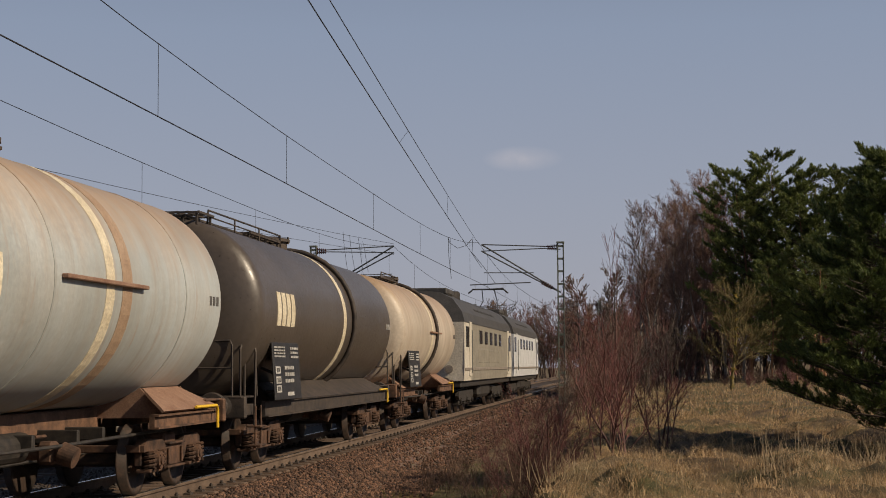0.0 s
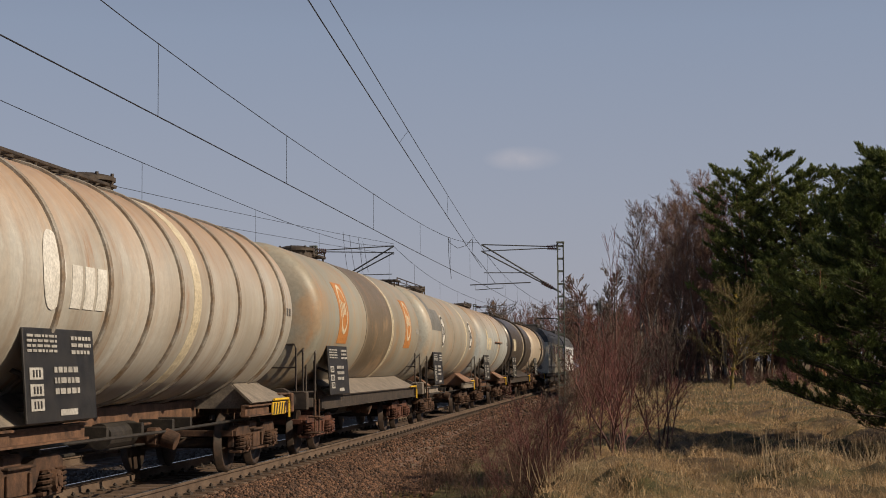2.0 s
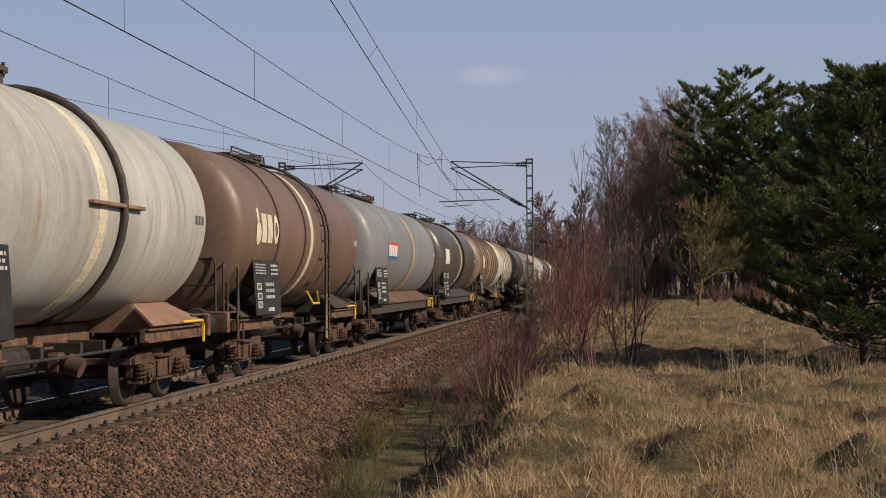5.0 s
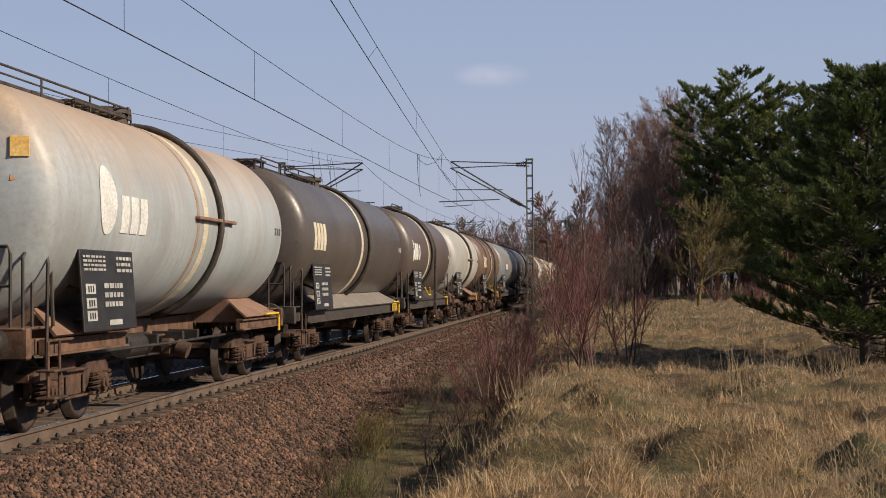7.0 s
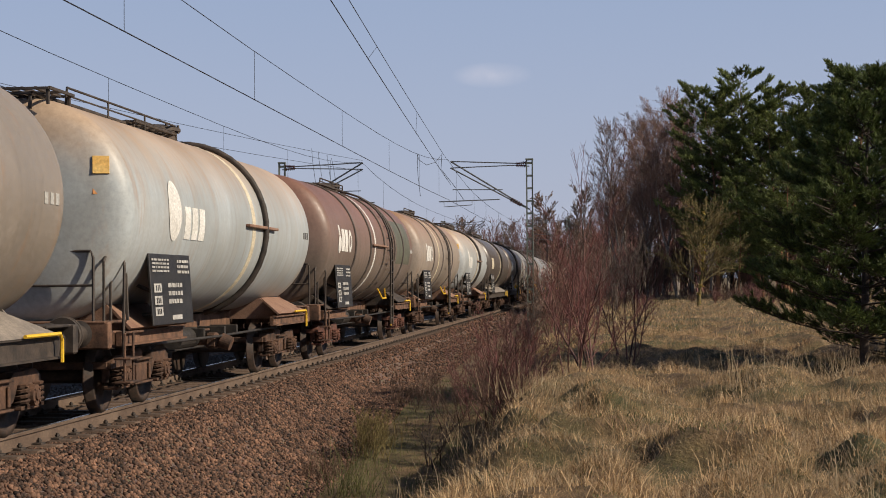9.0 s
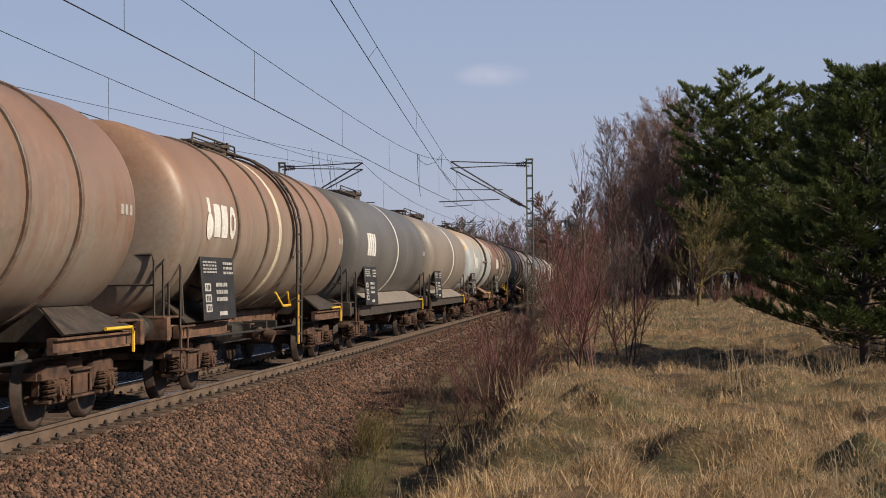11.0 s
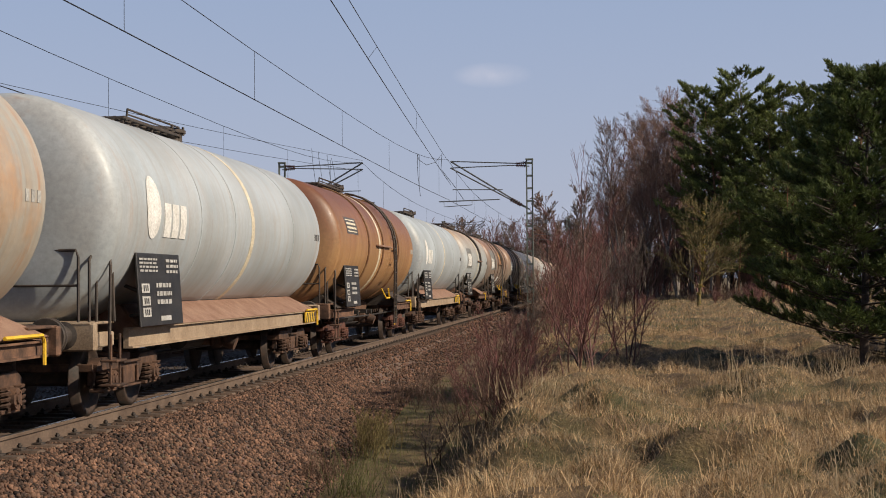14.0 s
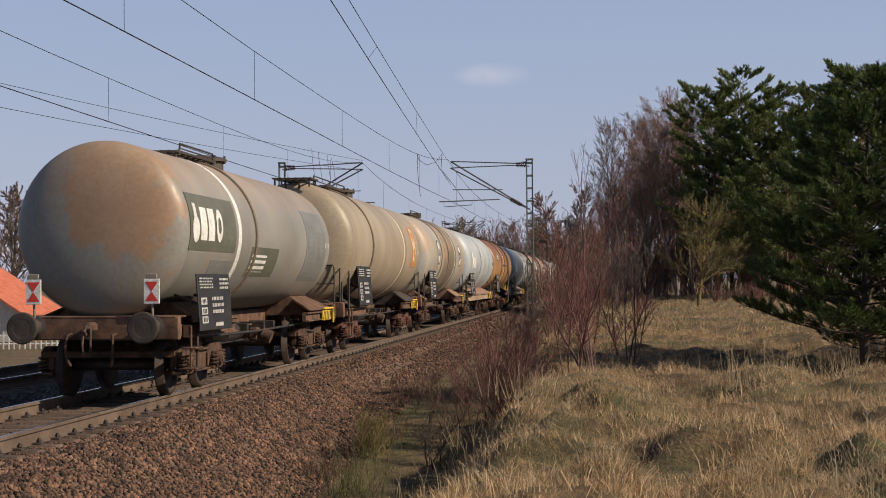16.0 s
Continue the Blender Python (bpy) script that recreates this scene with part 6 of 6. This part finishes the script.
def locomotive(yc, L, body_m, roof_m, front_m, label, pantograph=False):
    lo = empty("locomotive", pose(0, yc, 0), label, "locomotive", "locomotives of the train")
    y0, y1 = -L / 2 + 0.62, L / 2 - 0.62
    sides = [(-1.46, 1.15), (1.46, 1.15), (1.48, 1.6), (1.47, 3.15), (-1.47, 3.15), (-1.48, 1.6)]
    part("body", hull(sides, y0 + 2.3, y1 - 2.3), body_m, lo)
    for a, b in ((y0, y0 + 2.3), (y1 - 2.3, y1)):
        part("cab", hull(sides, a, b, 0.12 if a == y0 else 0.0), front_m, lo, "pale driving cab")
    roof = [(-1.49, 3.152), (1.49, 3.152), (1.38, 3.5), (1.05, 3.95), (0.6, 4.18), (0, 4.24), (-0.6, 4.18), (-1.05, 3.95), (-1.38, 3.5)]
    part("roof", hull(roof, y0 + 0.1, y1 - 0.1, 0.35, 3.15), roof_m, lo)
    for i in range(6):
        part("roof_louvre", Shape().box((1.05, -3.6 + i * 1.35, 3.86), (0.5, 1.1, 0.06), 0.015, Matrix.Rotation(0.75, 3, "Y")), BLACK_STEEL, lo)
    part("roof_fan", Shape().lathe([(-0.1, 0.75), (0.16, 0.75), (0.2, 0.68), (0.2, 0.0)], "z", 28, (0, y0 + 5.2, 4.22)), BLACK_STEEL, lo)
    part("roof_box", Shape().box((0, y0 + 2.2, 4.26), (1.5, 1.9, 0.22), 0.05), roof_m, lo)
    for x in (-0.66, 0.66):
        part("windscreen", Shape().box((x, y0 + 0.015, 2.72), (0.95, 0.05, 0.72), 0.04), PANE_DARK, lo, "dark cab window")
    part("headlight", Shape().tube((0, y0 + 0.02, 3.38), (0, y0 - 0.06, 3.38), 0.13, n=16), GREY_FRAME, lo)
    for x in (-0.95, 0.95):
        part("headlight", Shape().tube((x, y0 + 0.05, 1.55), (x, y0 - 0.06, 1.55), 0.14, n=16), GREY_FRAME, lo)
    for y in (y0 + 1.0, y1 - 1.0):
        part("cab_window", Shape().box((1.47, y, 2.66), (0.05, 0.8, 0.72), 0.03), PANE_DARK, lo, "dark cab window")
        part("cab_door", Shape().box((1.485, y + (0.95 if y < 0 else -0.95), 2.25), (0.03, 0.66, 1.9), 0.02), front_m, lo)
    for i in range(5):
        part("side_window", Shape().box((1.475, -4.2 + i * 2.0, 2.72), (0.05, 0.85, 0.5), 0.03), PANE_DARK, lo)
    for i in range(5):
        part("side_panel", Shape().box((1.475, -4.2 + i * 2.0, 2.02), (0.03, 1.6, 0.5), 0.012), body_m, lo)
    part("waist_strip", Shape().box((1.49, 0, 1.55), (0.03, L - 1.5, 0.1), 0.01), GREY_FRAME, lo)
    part("frame", Shape().box((0, 0, 1.05), (2.7, L - 1.3, 0.24), 0.03), BLACK_STEEL, lo)
    part("fuel_tank", Shape().box((0, 0, 0.72), (2.4, 4.0, 0.55), 0.12), BLACK_STEEL, lo)
    for c in (-L / 2 + 4.3, L / 2 - 4.3):
        b = part("bogie", Shape().box((0, 0, 0.75), (1.9, 4.2, 0.18), 0.03), BLACK_STEEL, lo, at=pose(0, c, 0))
        for s in (-1, 1):
            part("side_frame", loco_frame_shape(s), BLACK_STEEL, b)
        for a in (-1.85, 0, 1.85):
            part("wheelset", shared("wheelset", wheelset_shape, WHEEL_STEEL, True), WHEEL_STEEL, b, at=pose(0, a, 0.455))
            for s in (0, 180):
                part("axle_box", shared("axle_box", axle_box_shape, BLACK_STEEL), BLACK_STEEL, b, at=pose(0, a, 0, 0, 0, s))
    for s in (-1, 1):
        m = pose(0, -L / 2, 0) if s < 0 else pose(0, L / 2, 0, 0, 0, 180)
        for x in (-0.875, 0.875):
            part("buffer", shared("buffer", buffer_shape, DARK_FRAME), DARK_FRAME, lo, at=m @ pose(x, 0, BUFFER_Z))
        part("coupling", shared("coupling", coupling_shape, BOGIE_BROWN), BOGIE_BROWN, lo, at=m)
        part("handrail", Shape().pipe([(1.5, s * (L / 2 - 2.75), 1.4), (1.53, s * (L / 2 - 2.75), 1.5), (1.53, s * (L / 2 - 2.75), 2.9)], 0.018, 6), GALV, lo)
    if pantograph:
        yb = y0 + 3.2
        g = Shape()
        for s in (-1, 1):
            g.pipe([(s * 0.5, yb - 0.6, 4.3), (s * 0.35, yb + 0.9, 4.85), (s * 0.3, yb - 0.1, 5.38)], 0.025, 6)
        part("pantograph_arm", g, BLACK_STEEL, lo)
        part("pantograph_head", Shape().pipe([(-0.98, yb - 0.1, 5.2), (-0.75, yb - 0.1, 5.4), (0.75, yb - 0.1, 5.4), (0.98, yb - 0.1, 5.2)], 0.04, 8), BLACK_STEEL, lo)
    return lo


PANE_DARK = worn("cab_glass", (0.015, 0.017, 0.018), (0.03, 0.033, 0.035), 2, 0.08, 0.0, 30, 0.0)
LOCO_GREY = worn("loco_grey_beige", (0.2, 0.185, 0.15), (0.3, 0.27, 0.22), 2, 0.5, 0.0, 20, 0.1)
LOCO_ROOF = worn("loco_roof_dark", (0.035, 0.034, 0.032), (0.075, 0.07, 0.065), 2, 0.55, 0.0, 20, 0.2)
LOCO_CREAM = worn("loco_cream", (0.48, 0.44, 0.36), (0.6, 0.56, 0.48), 2, 0.5, 0.0, 20, 0.1)
LOCO_WHITE = worn("loco_silver_white", (0.55, 0.56, 0.57), (0.7, 0.71, 0.72), 1.5, 0.4, 0.1, 20, 0.1)

# colour, dirt, share of dirt and the details of every wagon, from the head of the train to its tail
BROWN, GREYD = (0.25, 0.16, 0.10), (0.16, 0.145, 0.125)
LIGHT = (0.46, 0.47, 0.45)
BLACKISH = (0.075, 0.061, 0.051)
RIBS8 = [0.153, 0.267, 0.381, 0.477, 0.585, 0.699, 0.819, 0.920]
WAGONS = [
    dict(front=50.96, base=(0.50, 0.44, 0.36), dirt=BROWN, amount=0.4, top=(0.33, 0.22, 0.13), style="ends", bands=[(0.480, 0.32, CREAM_PAINT), (0.560, 0.1, BROWN_PAINT)], hoops=[0.540], bar=(0.430, 0.610),
         gang=(0.25, 0.52), label="cream tank wagon with rust-brown crown and saddles"),
    dict(front=37.58, base=BLACKISH, dirt=(0.10, 0.085, 0.07), amount=0.3, rough=0.34, style="cont", saddle=DARK_FRAME, bands=[(0.541, 0.3, CREAM_PAINT)], hoops=[0.601], marks=[("word", 0.096, CREAM_PAINT)],
         gang=(0.28, 0.46), long_gang=True, label="dark brown-black tank wagon with one cream ring"),
    dict(front=22.21, base=(0.385, 0.42, 0.42), dirt=(0.36, 0.29, 0.22), amount=0.32, top=(0.36, 0.25, 0.16), style="ends", bands=[(0.565, 0.28, CREAM_PAINT), (0.615, 0.35, BROWN_PAINT)], marks=[("round", 0.170, CREAM_PAINT)],
         bar=(0.435, 0.665), seams=[0.2, 0.42, 0.82], gang=(0.30, 0.52), label="pale grey tank wagon with rust streaks and cream ring"),
    dict(front=8.58, blotch=(0.53, (0.43, 0.28, 0.165)), base=(0.335, 0.34, 0.305), dirt=(0.42, 0.27, 0.15), amount=0.5, style="ends", bands=[(0.722, 0.26, CREAM_PAINT)], marks=[("eva", 0.236, WHITE_PAINT), ("eva", 0.820, WHITE_PAINT)],
         fields=[(0.040, 0.087, 4, 60, GREY_PAINT), (0.087, 0.200, 4, 30, GREY_PAINT)], seams=[0.45], gang=(0.36, 0.52), long_gang=True, frame=GREY_FRAME,
         label="patchy grey-green tank wagon with white oval marks"),
    dict(front=-6.42, blotch=(0.55, (0.40, 0.27, 0.16)), base=(0.30, 0.305, 0.265), dirt=(0.42, 0.28, 0.16), amount=0.55, style="cont", saddle=GREY_FRAME, bands=[(0.644, 0.26, CREAM_PAINT)], marks=[("eva_orange", 0.186, None), ("eva_orange", 0.830, None)],
         middle=(0.378, 0.644, (0.16, 0.125, 0.085)), seams=[0.378, 0.644], hatch=0.33, gang=(0.34, 0.44), bogie=BOGIE_RED, label="olive grey tank wagon with orange marks and brown middle"),
    dict(hazard=True, front=-22.08, signs=[(0.055, 24)], base=(0.47, 0.46, 0.42), dirt=(0.36, 0.25, 0.16), amount=0.5, top=(0.4, 0.26, 0.16), style="ends", saddle=GREY_FRAME, ribs=RIBS8, bands=[(0.535, 0.35, CREAM_PAINT)], marks=[("round", 0.140, WHITE_PAINT)], gang=(0.20, 0.52),
         railing=False, rail=GREY_FRAME, label="cream-white tank wagon with eight stiffening ribs"),
    dict(hazard=True, front=-37.30, base=(0.24, 0.172, 0.115), dirt=(0.15, 0.10, 0.065), amount=0.5, style="ends", saddle=DARK_FRAME, ribs=RIBS8, bands=[(0.523, 0.32, CREAM_PAINT), (0.493, 0.12, ORANGE_PAINT)], marks=[("word", 0.171, CREAM_PAINT)],
         gang=(0.20, 0.52), railing=False, label="dirty brown ribbed tank wagon with cream ring"),
    dict(hazard=True, front=-52.01, base=(0.08, 0.064, 0.053), dirt=(0.10, 0.085, 0.07), amount=0.3, rough=0.34, style="cont", saddle=DARK_FRAME, bands=[(0.527, 0.3, CREAM_PAINT)], hoops=[0.587], marks=[("word", 0.108, WHITE_PAINT)],
         gang=(0.28, 0.46), long_gang=True, label="dark brown-black tank wagon with cream ring and dark pipe"),
    dict(hazard=True, front=-68.33, mark_angle=-2, base=(0.21, 0.22, 0.225), dirt=(0.17, 0.155, 0.14), amount=0.4, style="cont", saddle=RUST_DARK, bands=[(0.586, 0.26, AMBER_PAINT), (0.241, 0.4, GREY_PAINT)], marks=[("red_blue", 0.206, None)],
         gang=(0.25, 0.48), long_gang=True, label="blue-grey tank wagon with amber ring and red-blue sign"),
    dict(front=-85.0, base=(0.14, 0.085, 0.06), dirt=(0.2, 0.14, 0.10), amount=0.4, style="ends", saddle=DARK_FRAME, bands=[(0.500, 0.28, CREAM_PAINT)], marks=[("tri", 0.090, CREAM_PAINT)], ribs=[0.240, 0.440, 0.660],
         ladder=0.600, gang=(0.30, 0.55), label="red-brown tank wagon with side ladder"),
    dict(front=-99.2, base=(0.44, 0.44, 0.41), dirt=(0.3, 0.24, 0.19), amount=0.5, style="ends", bands=[(0.539, 0.3, CREAM_PAINT)], hoops=[0.599], bar=(0.489, 0.669), gang=(0.25, 0.50), label="pale grey tank wagon with dark pipe round it"),
    dict(front=-112.2, base=(0.095, 0.07, 0.06), dirt=(0.13, 0.1, 0.08), amount=0.3, rough=0.38, style="cont", saddle=DARK_FRAME, bands=[(0.401, 0.28, CREAM_PAINT)], hoops=[0.461], ladder=0.490, marks=[("tri", 0.045, WHITE_PAINT)],
         gang=(0.30, 0.50), label="dark brown tank wagon with white block mark"),
    dict(hazard=True, front=-126.0, base=(0.085, 0.07, 0.06), dirt=(0.12, 0.1, 0.085), amount=0.3, rough=0.34, style="cont", saddle=GREY_FRAME, bands=[(0.490, 0.3, CREAM_PAINT)], hoops=[0.550], marks=[("word", 0.067, CREAM_PAINT)],
         gang=(0.28, 0.46), long_gang=True, label="dark grey-brown tank wagon with cream ring"),
    dict(front=-142.69, signs=[(0.055, 24)], base=(0.375, 0.415, 0.43), dirt=(0.34, 0.28, 0.22), amount=0.35, top=(0.4, 0.28, 0.18), style="ends", bands=[(0.533, 0.26, CREAM_PAINT), (0.498, 0.12, BROWN_PAINT)], hoops=[0.593], bar=(0.483, 0.663),
         marks=[("round", 0.165, WHITE_PAINT)], gang=(0.32, 0.52), long_gang=True, both_rails=True, label="light blue-grey tank wagon with cream ring and rust saddles"),
    dict(front=-157.0, base=(0.3, 0.25, 0.2), dirt=(0.24, 0.2, 0.18), amount=0.55, top=(0.33, 0.19, 0.11), style="ends", ribs=[0.280, 0.490, 0.740], bands=[(0.393, 0.26, CREAM_PAINT)], marks=[("tri", 0.110, WHITE_PAINT)], ladder=0.597,
         gang=(0.30, 0.52), label="tan and grey tank wagon with ladder and ribs"),
    dict(front=-172.34, crown=(2.5, 4.0), top=(0.2, 0.095, 0.065), base=(0.19, 0.15, 0.125), dirt=(0.12, 0.1, 0.085), amount=0.5, style="ends", saddle=DARK_FRAME, ribs=[0.240, 0.400, 0.560, 0.700, 0.820], bands=[(0.455, 0.2, WHITE_PAINT)], fields=[(0.730, 0.929, -16, 34, OLIVE_PAINT)],
         marks=[("tri", 0.080, WHITE_PAINT)], ladder=0.618, gang=(0.32, 0.56), bogie=BOGIE_RED, bar=(0.405, 0.585), label="red-brown tank wagon with white ring, ladder and grey patch"),
    dict(front=-188.97, signs=[(0.055, 24)], base=(0.39, 0.43, 0.445), dirt=(0.35, 0.29, 0.22), amount=0.35, top=(0.42, 0.29, 0.18), style="ends", bands=[(0.573, 0.24, CREAM_PAINT)], hoops=[0.633], bar=(0.523, 0.703), marks=[("round", 0.180, WHITE_PAINT)],
         gang=(0.32, 0.50), long_gang=True, label="pale blue-grey tank wagon with rust-stained crown"),
    dict(front=-203.2, base=(0.225, 0.195, 0.165), dirt=(0.28, 0.23, 0.18), amount=0.4, style="cont", saddle=GREY_FRAME, bands=[(0.562, 0.3, WHITE_PAINT), (0.607, 0.3, GREY_PAINT)], gang=(0.30, 0.48), long_gang=True,
         label="plain grey-brown tank wagon with white ring"),
    dict(front=-218.0, base=(0.13, 0.125, 0.12), dirt=(0.09, 0.085, 0.08), amount=0.4, style="cont", saddle=GREY_FRAME, bands=[(0.503, 0.2, WHITE_PAINT)], marks=[("word", 0.100, WHITE_PAINT)], gang=(0.26, 0.46),
         label="slate grey tank wagon with white ring"),
    dict(front=-233.82, crown=(2.7, 3.8), base=(0.26, 0.22, 0.18), dirt=(0.2, 0.13, 0.09), amount=0.65, top=(0.27, 0.15, 0.09), style="ends", saddle=DARK_FRAME, ribs=[0.240, 0.400, 0.560, 0.700, 0.820], bands=[(0.475, 0.24, CREAM_PAINT)], marks=[("tri", 0.094, WHITE_PAINT)], ladder=0.571,
         gang=(0.32, 0.56), label="tan-brown tank wagon with ladder and pale rings"),
    dict(front=-249.5, signs=[(0.5, 14)], crown=(2.6, 3.75), base=(0.25, 0.215, 0.18), dirt=(0.23, 0.13, 0.085), amount=0.7, top=(0.25, 0.14, 0.09), blotch=(0.52, (0.16, 0.13, 0.105)), style="ends", saddle=DARK_FRAME, ribs=[0.240, 0.400, 0.560, 0.700, 0.820], bands=[(0.427, 0.22, WHITE_PAINT)],
         fields=[(0.050, 0.325, -12, 30, GREY_PAINT), (0.48, 0.56, -38, -26, WHITE_PAINT)], marks=[("tri", 0.063, WHITE_PAINT)], ladder=0.548, gang=(0.32, 0.56), bogie=BOGIE_BROWN, bar=(0.377, 0.557), label="rust-orange tank wagon with white ring and ladder"),
    dict(front=-265.05, base=(0.38, 0.42, 0.43), dirt=(0.33, 0.28, 0.23), amount=0.35, top=(0.37, 0.26, 0.17), style="ends", bands=[(0.526, 0.24, CREAM_PAINT)], hoops=[0.586], bar=(0.476, 0.656), marks=[("box", 0.069, None)],
         gang=(0.32, 0.50), long_gang=True, label="light grey tank wagon with dark sign field"),
    dict(hazard=True, front=-278.81, base=(0.37, 0.415, 0.44), dirt=(0.33, 0.3, 0.26), amount=0.25, style="cont", bands=[(0.515, 0.22, CREAM_PAINT)], marks=[("round", 0.110, WHITE_PAINT)], gang=(0.28, 0.48), frame=TAN_FRAME, seams=[0.3, 0.75],
         label="clean light blue-grey tank wagon with cream ring"),
    dict(front=-294.55, crown=(2.7, 4.0), base=(0.37, 0.215, 0.095), dirt=(0.24, 0.10, 0.045), amount=0.6, top=(0.15, 0.055, 0.032), style="ends", saddle=DARK_FRAME, ribs=[0.320, 0.500, 0.720], bands=[(0.462, 0.26, CREAM_PAINT)],
         fields=[(0.095, 0.21, 8, 24, DARK_PAINT), (0.105, 0.2, 10, 22, CREAM_PAINT)], ladder=0.634, bar=(0.412, 0.592), gang=(0.25, 0.52), bogie=BOGIE_RED, label="orange-brown rusted tank wagon with dark crown and ladder"),
    dict(hazard=True, front=-310.12, base=(0.385, 0.43, 0.455), dirt=(0.38, 0.31, 0.24), amount=0.3, style="cont", bands=[(0.537, 0.22, CREAM_PAINT)], marks=[("round", 0.125, WHITE_PAINT)], gang=(0.28, 0.50), seams=[0.3, 0.45, 0.78], frame=TAN_FRAME,
         label="light blue-grey tank wagon with faded round mark"),
    dict(front=-326.09, blotch=(0.52, (0.42, 0.26, 0.15)), base=(0.325, 0.33, 0.30), dirt=(0.42, 0.27, 0.15), amount=0.5, style="ends", ribs=[0.320, 0.490, 0.680], bands=[(0.670, 0.18, CREAM_PAINT)], middle=(0.377, 0.677, (0.17, 0.14, 0.10)),
         marks=[("eva", 0.260, WHITE_PAINT), ("eva", 0.810, WHITE_PAINT)], gang=(0.30, 0.52), label="patchy grey-green tank wagon with brown middle and white ovals"),
    dict(hazard=True, front=-341.87, blotch=(0.56, (0.27, 0.24, 0.19)), base=(0.34, 0.275, 0.195), dirt=(0.25, 0.2, 0.14), amount=0.5, style="ends", saddle=DARK_FRAME, ribs=[0.240], bands=[(0.703, 0.2, CREAM_PAINT), (0.728, 0.06, RUSTY)], marks=[("eva_orange", 0.870, None)], gang=(0.20, 0.40),
         long_gang=True, bogie=BOGIE_RED, label="beige-brown tank wagon with orange sign"),
    dict(hazard=True, front=-357.14, base=(0.225, 0.228, 0.21), dirt=(0.33, 0.22, 0.13), amount=0.3, top=(0.36, 0.26, 0.18), blotch=(0.66, (0.37, 0.225, 0.125)), spot=((0.3, -6.2, 2.9), 0.8, (0.32, 0.185, 0.10)), style="ends", saddle=RUST_DARK, R=1.31, zc=2.48,
         bands=[(0.284, 0.22, WHITE_PAINT)], ribs=[0.380], fields=[(0.030, 0.262, -14, 24, OLIVE_PAINT), (0.361, 0.540, -32, -8, OLIVE_PAINT), (0.372, 0.466, -28, -14, WHITE_PAINT), (0.755, 0.93, -36, 30, GREY_PAINT), (0.15, 0.26, -42, -20, GREY_PAINT)],
         marks=[("tri", 0.040, WHITE_PAINT)], mark_angle=4, gang=(0.25, 0.45), tailboards=True, board=2.05, board_size=(1.95, 0.85, 0.98), label="grey-green tail tank wagon with brown patch and tail boards"),
]
TRAIN = []


def make_train():
    for i, o in enumerate(WAGONS):
        nxt = WAGONS[i + 1]["front"] if i + 1 < len(WAGONS) else o["front"] - 14.15
        o.setdefault("R", 1.45)
        o.setdefault("zc", 2.60)
        o["L"] = o["front"] - nxt - 0.02
        o["yc"] = o["front"] + 1.35 - 0.01 - o["L"] / 2
        o["seed"] = i
        o.setdefault("frame", RUST_DARK if o["style"] == "ends" else DARK_FRAME)
        if "middle" in o:
            a, b, c = o["middle"]
            k0, k1 = -o["L"] / 2 + 0.62, o["L"] / 2 - 1.22
            o["middle"] = (k0 + a * (k1 - k0), k0 + b * (k1 - k0), c)
        o["mat"] = tank_paint("tank_paint", o["base"], o["dirt"], o["amount"], o.get("rough", 0.45), o.get("top"), i * 1.37, o.get("middle"), o.get("blotch"), o.get("spot"), o.get("crown", (3.3, 4.25)))
        rc = tuple(0.55 * v for v in o["dirt"])
        o["rib_mat"] = worn("rib_paint", rc, tuple(0.75 * v for v in o["base"]), 3, 0.6, 0.0, 30, 0.2)
        TRAIN.append((tank_wagon(o), o["yc"]))


make_train()
TRAIN.append((locomotive(62.8, 20.8, LOCO_GREY, LOCO_ROOF, LOCO_CREAM, "grey-beige diesel locomotive with dark roof and cream cabs"), 62.8))
TRAIN.append((locomotive(82.8, 19.0, LOCO_WHITE, LOCO_ROOF, LOCO_WHITE, "silver-white electric locomotive with raised pantograph", True), 82.8))


def motions():
    """The whole train rolls along +y at one speed."""
    for ob, y in TRAIN:
        walk(ob, [(t / 2, pose(0, y + SPEED * t / 2, 0)) for t in range(33)])


motions()
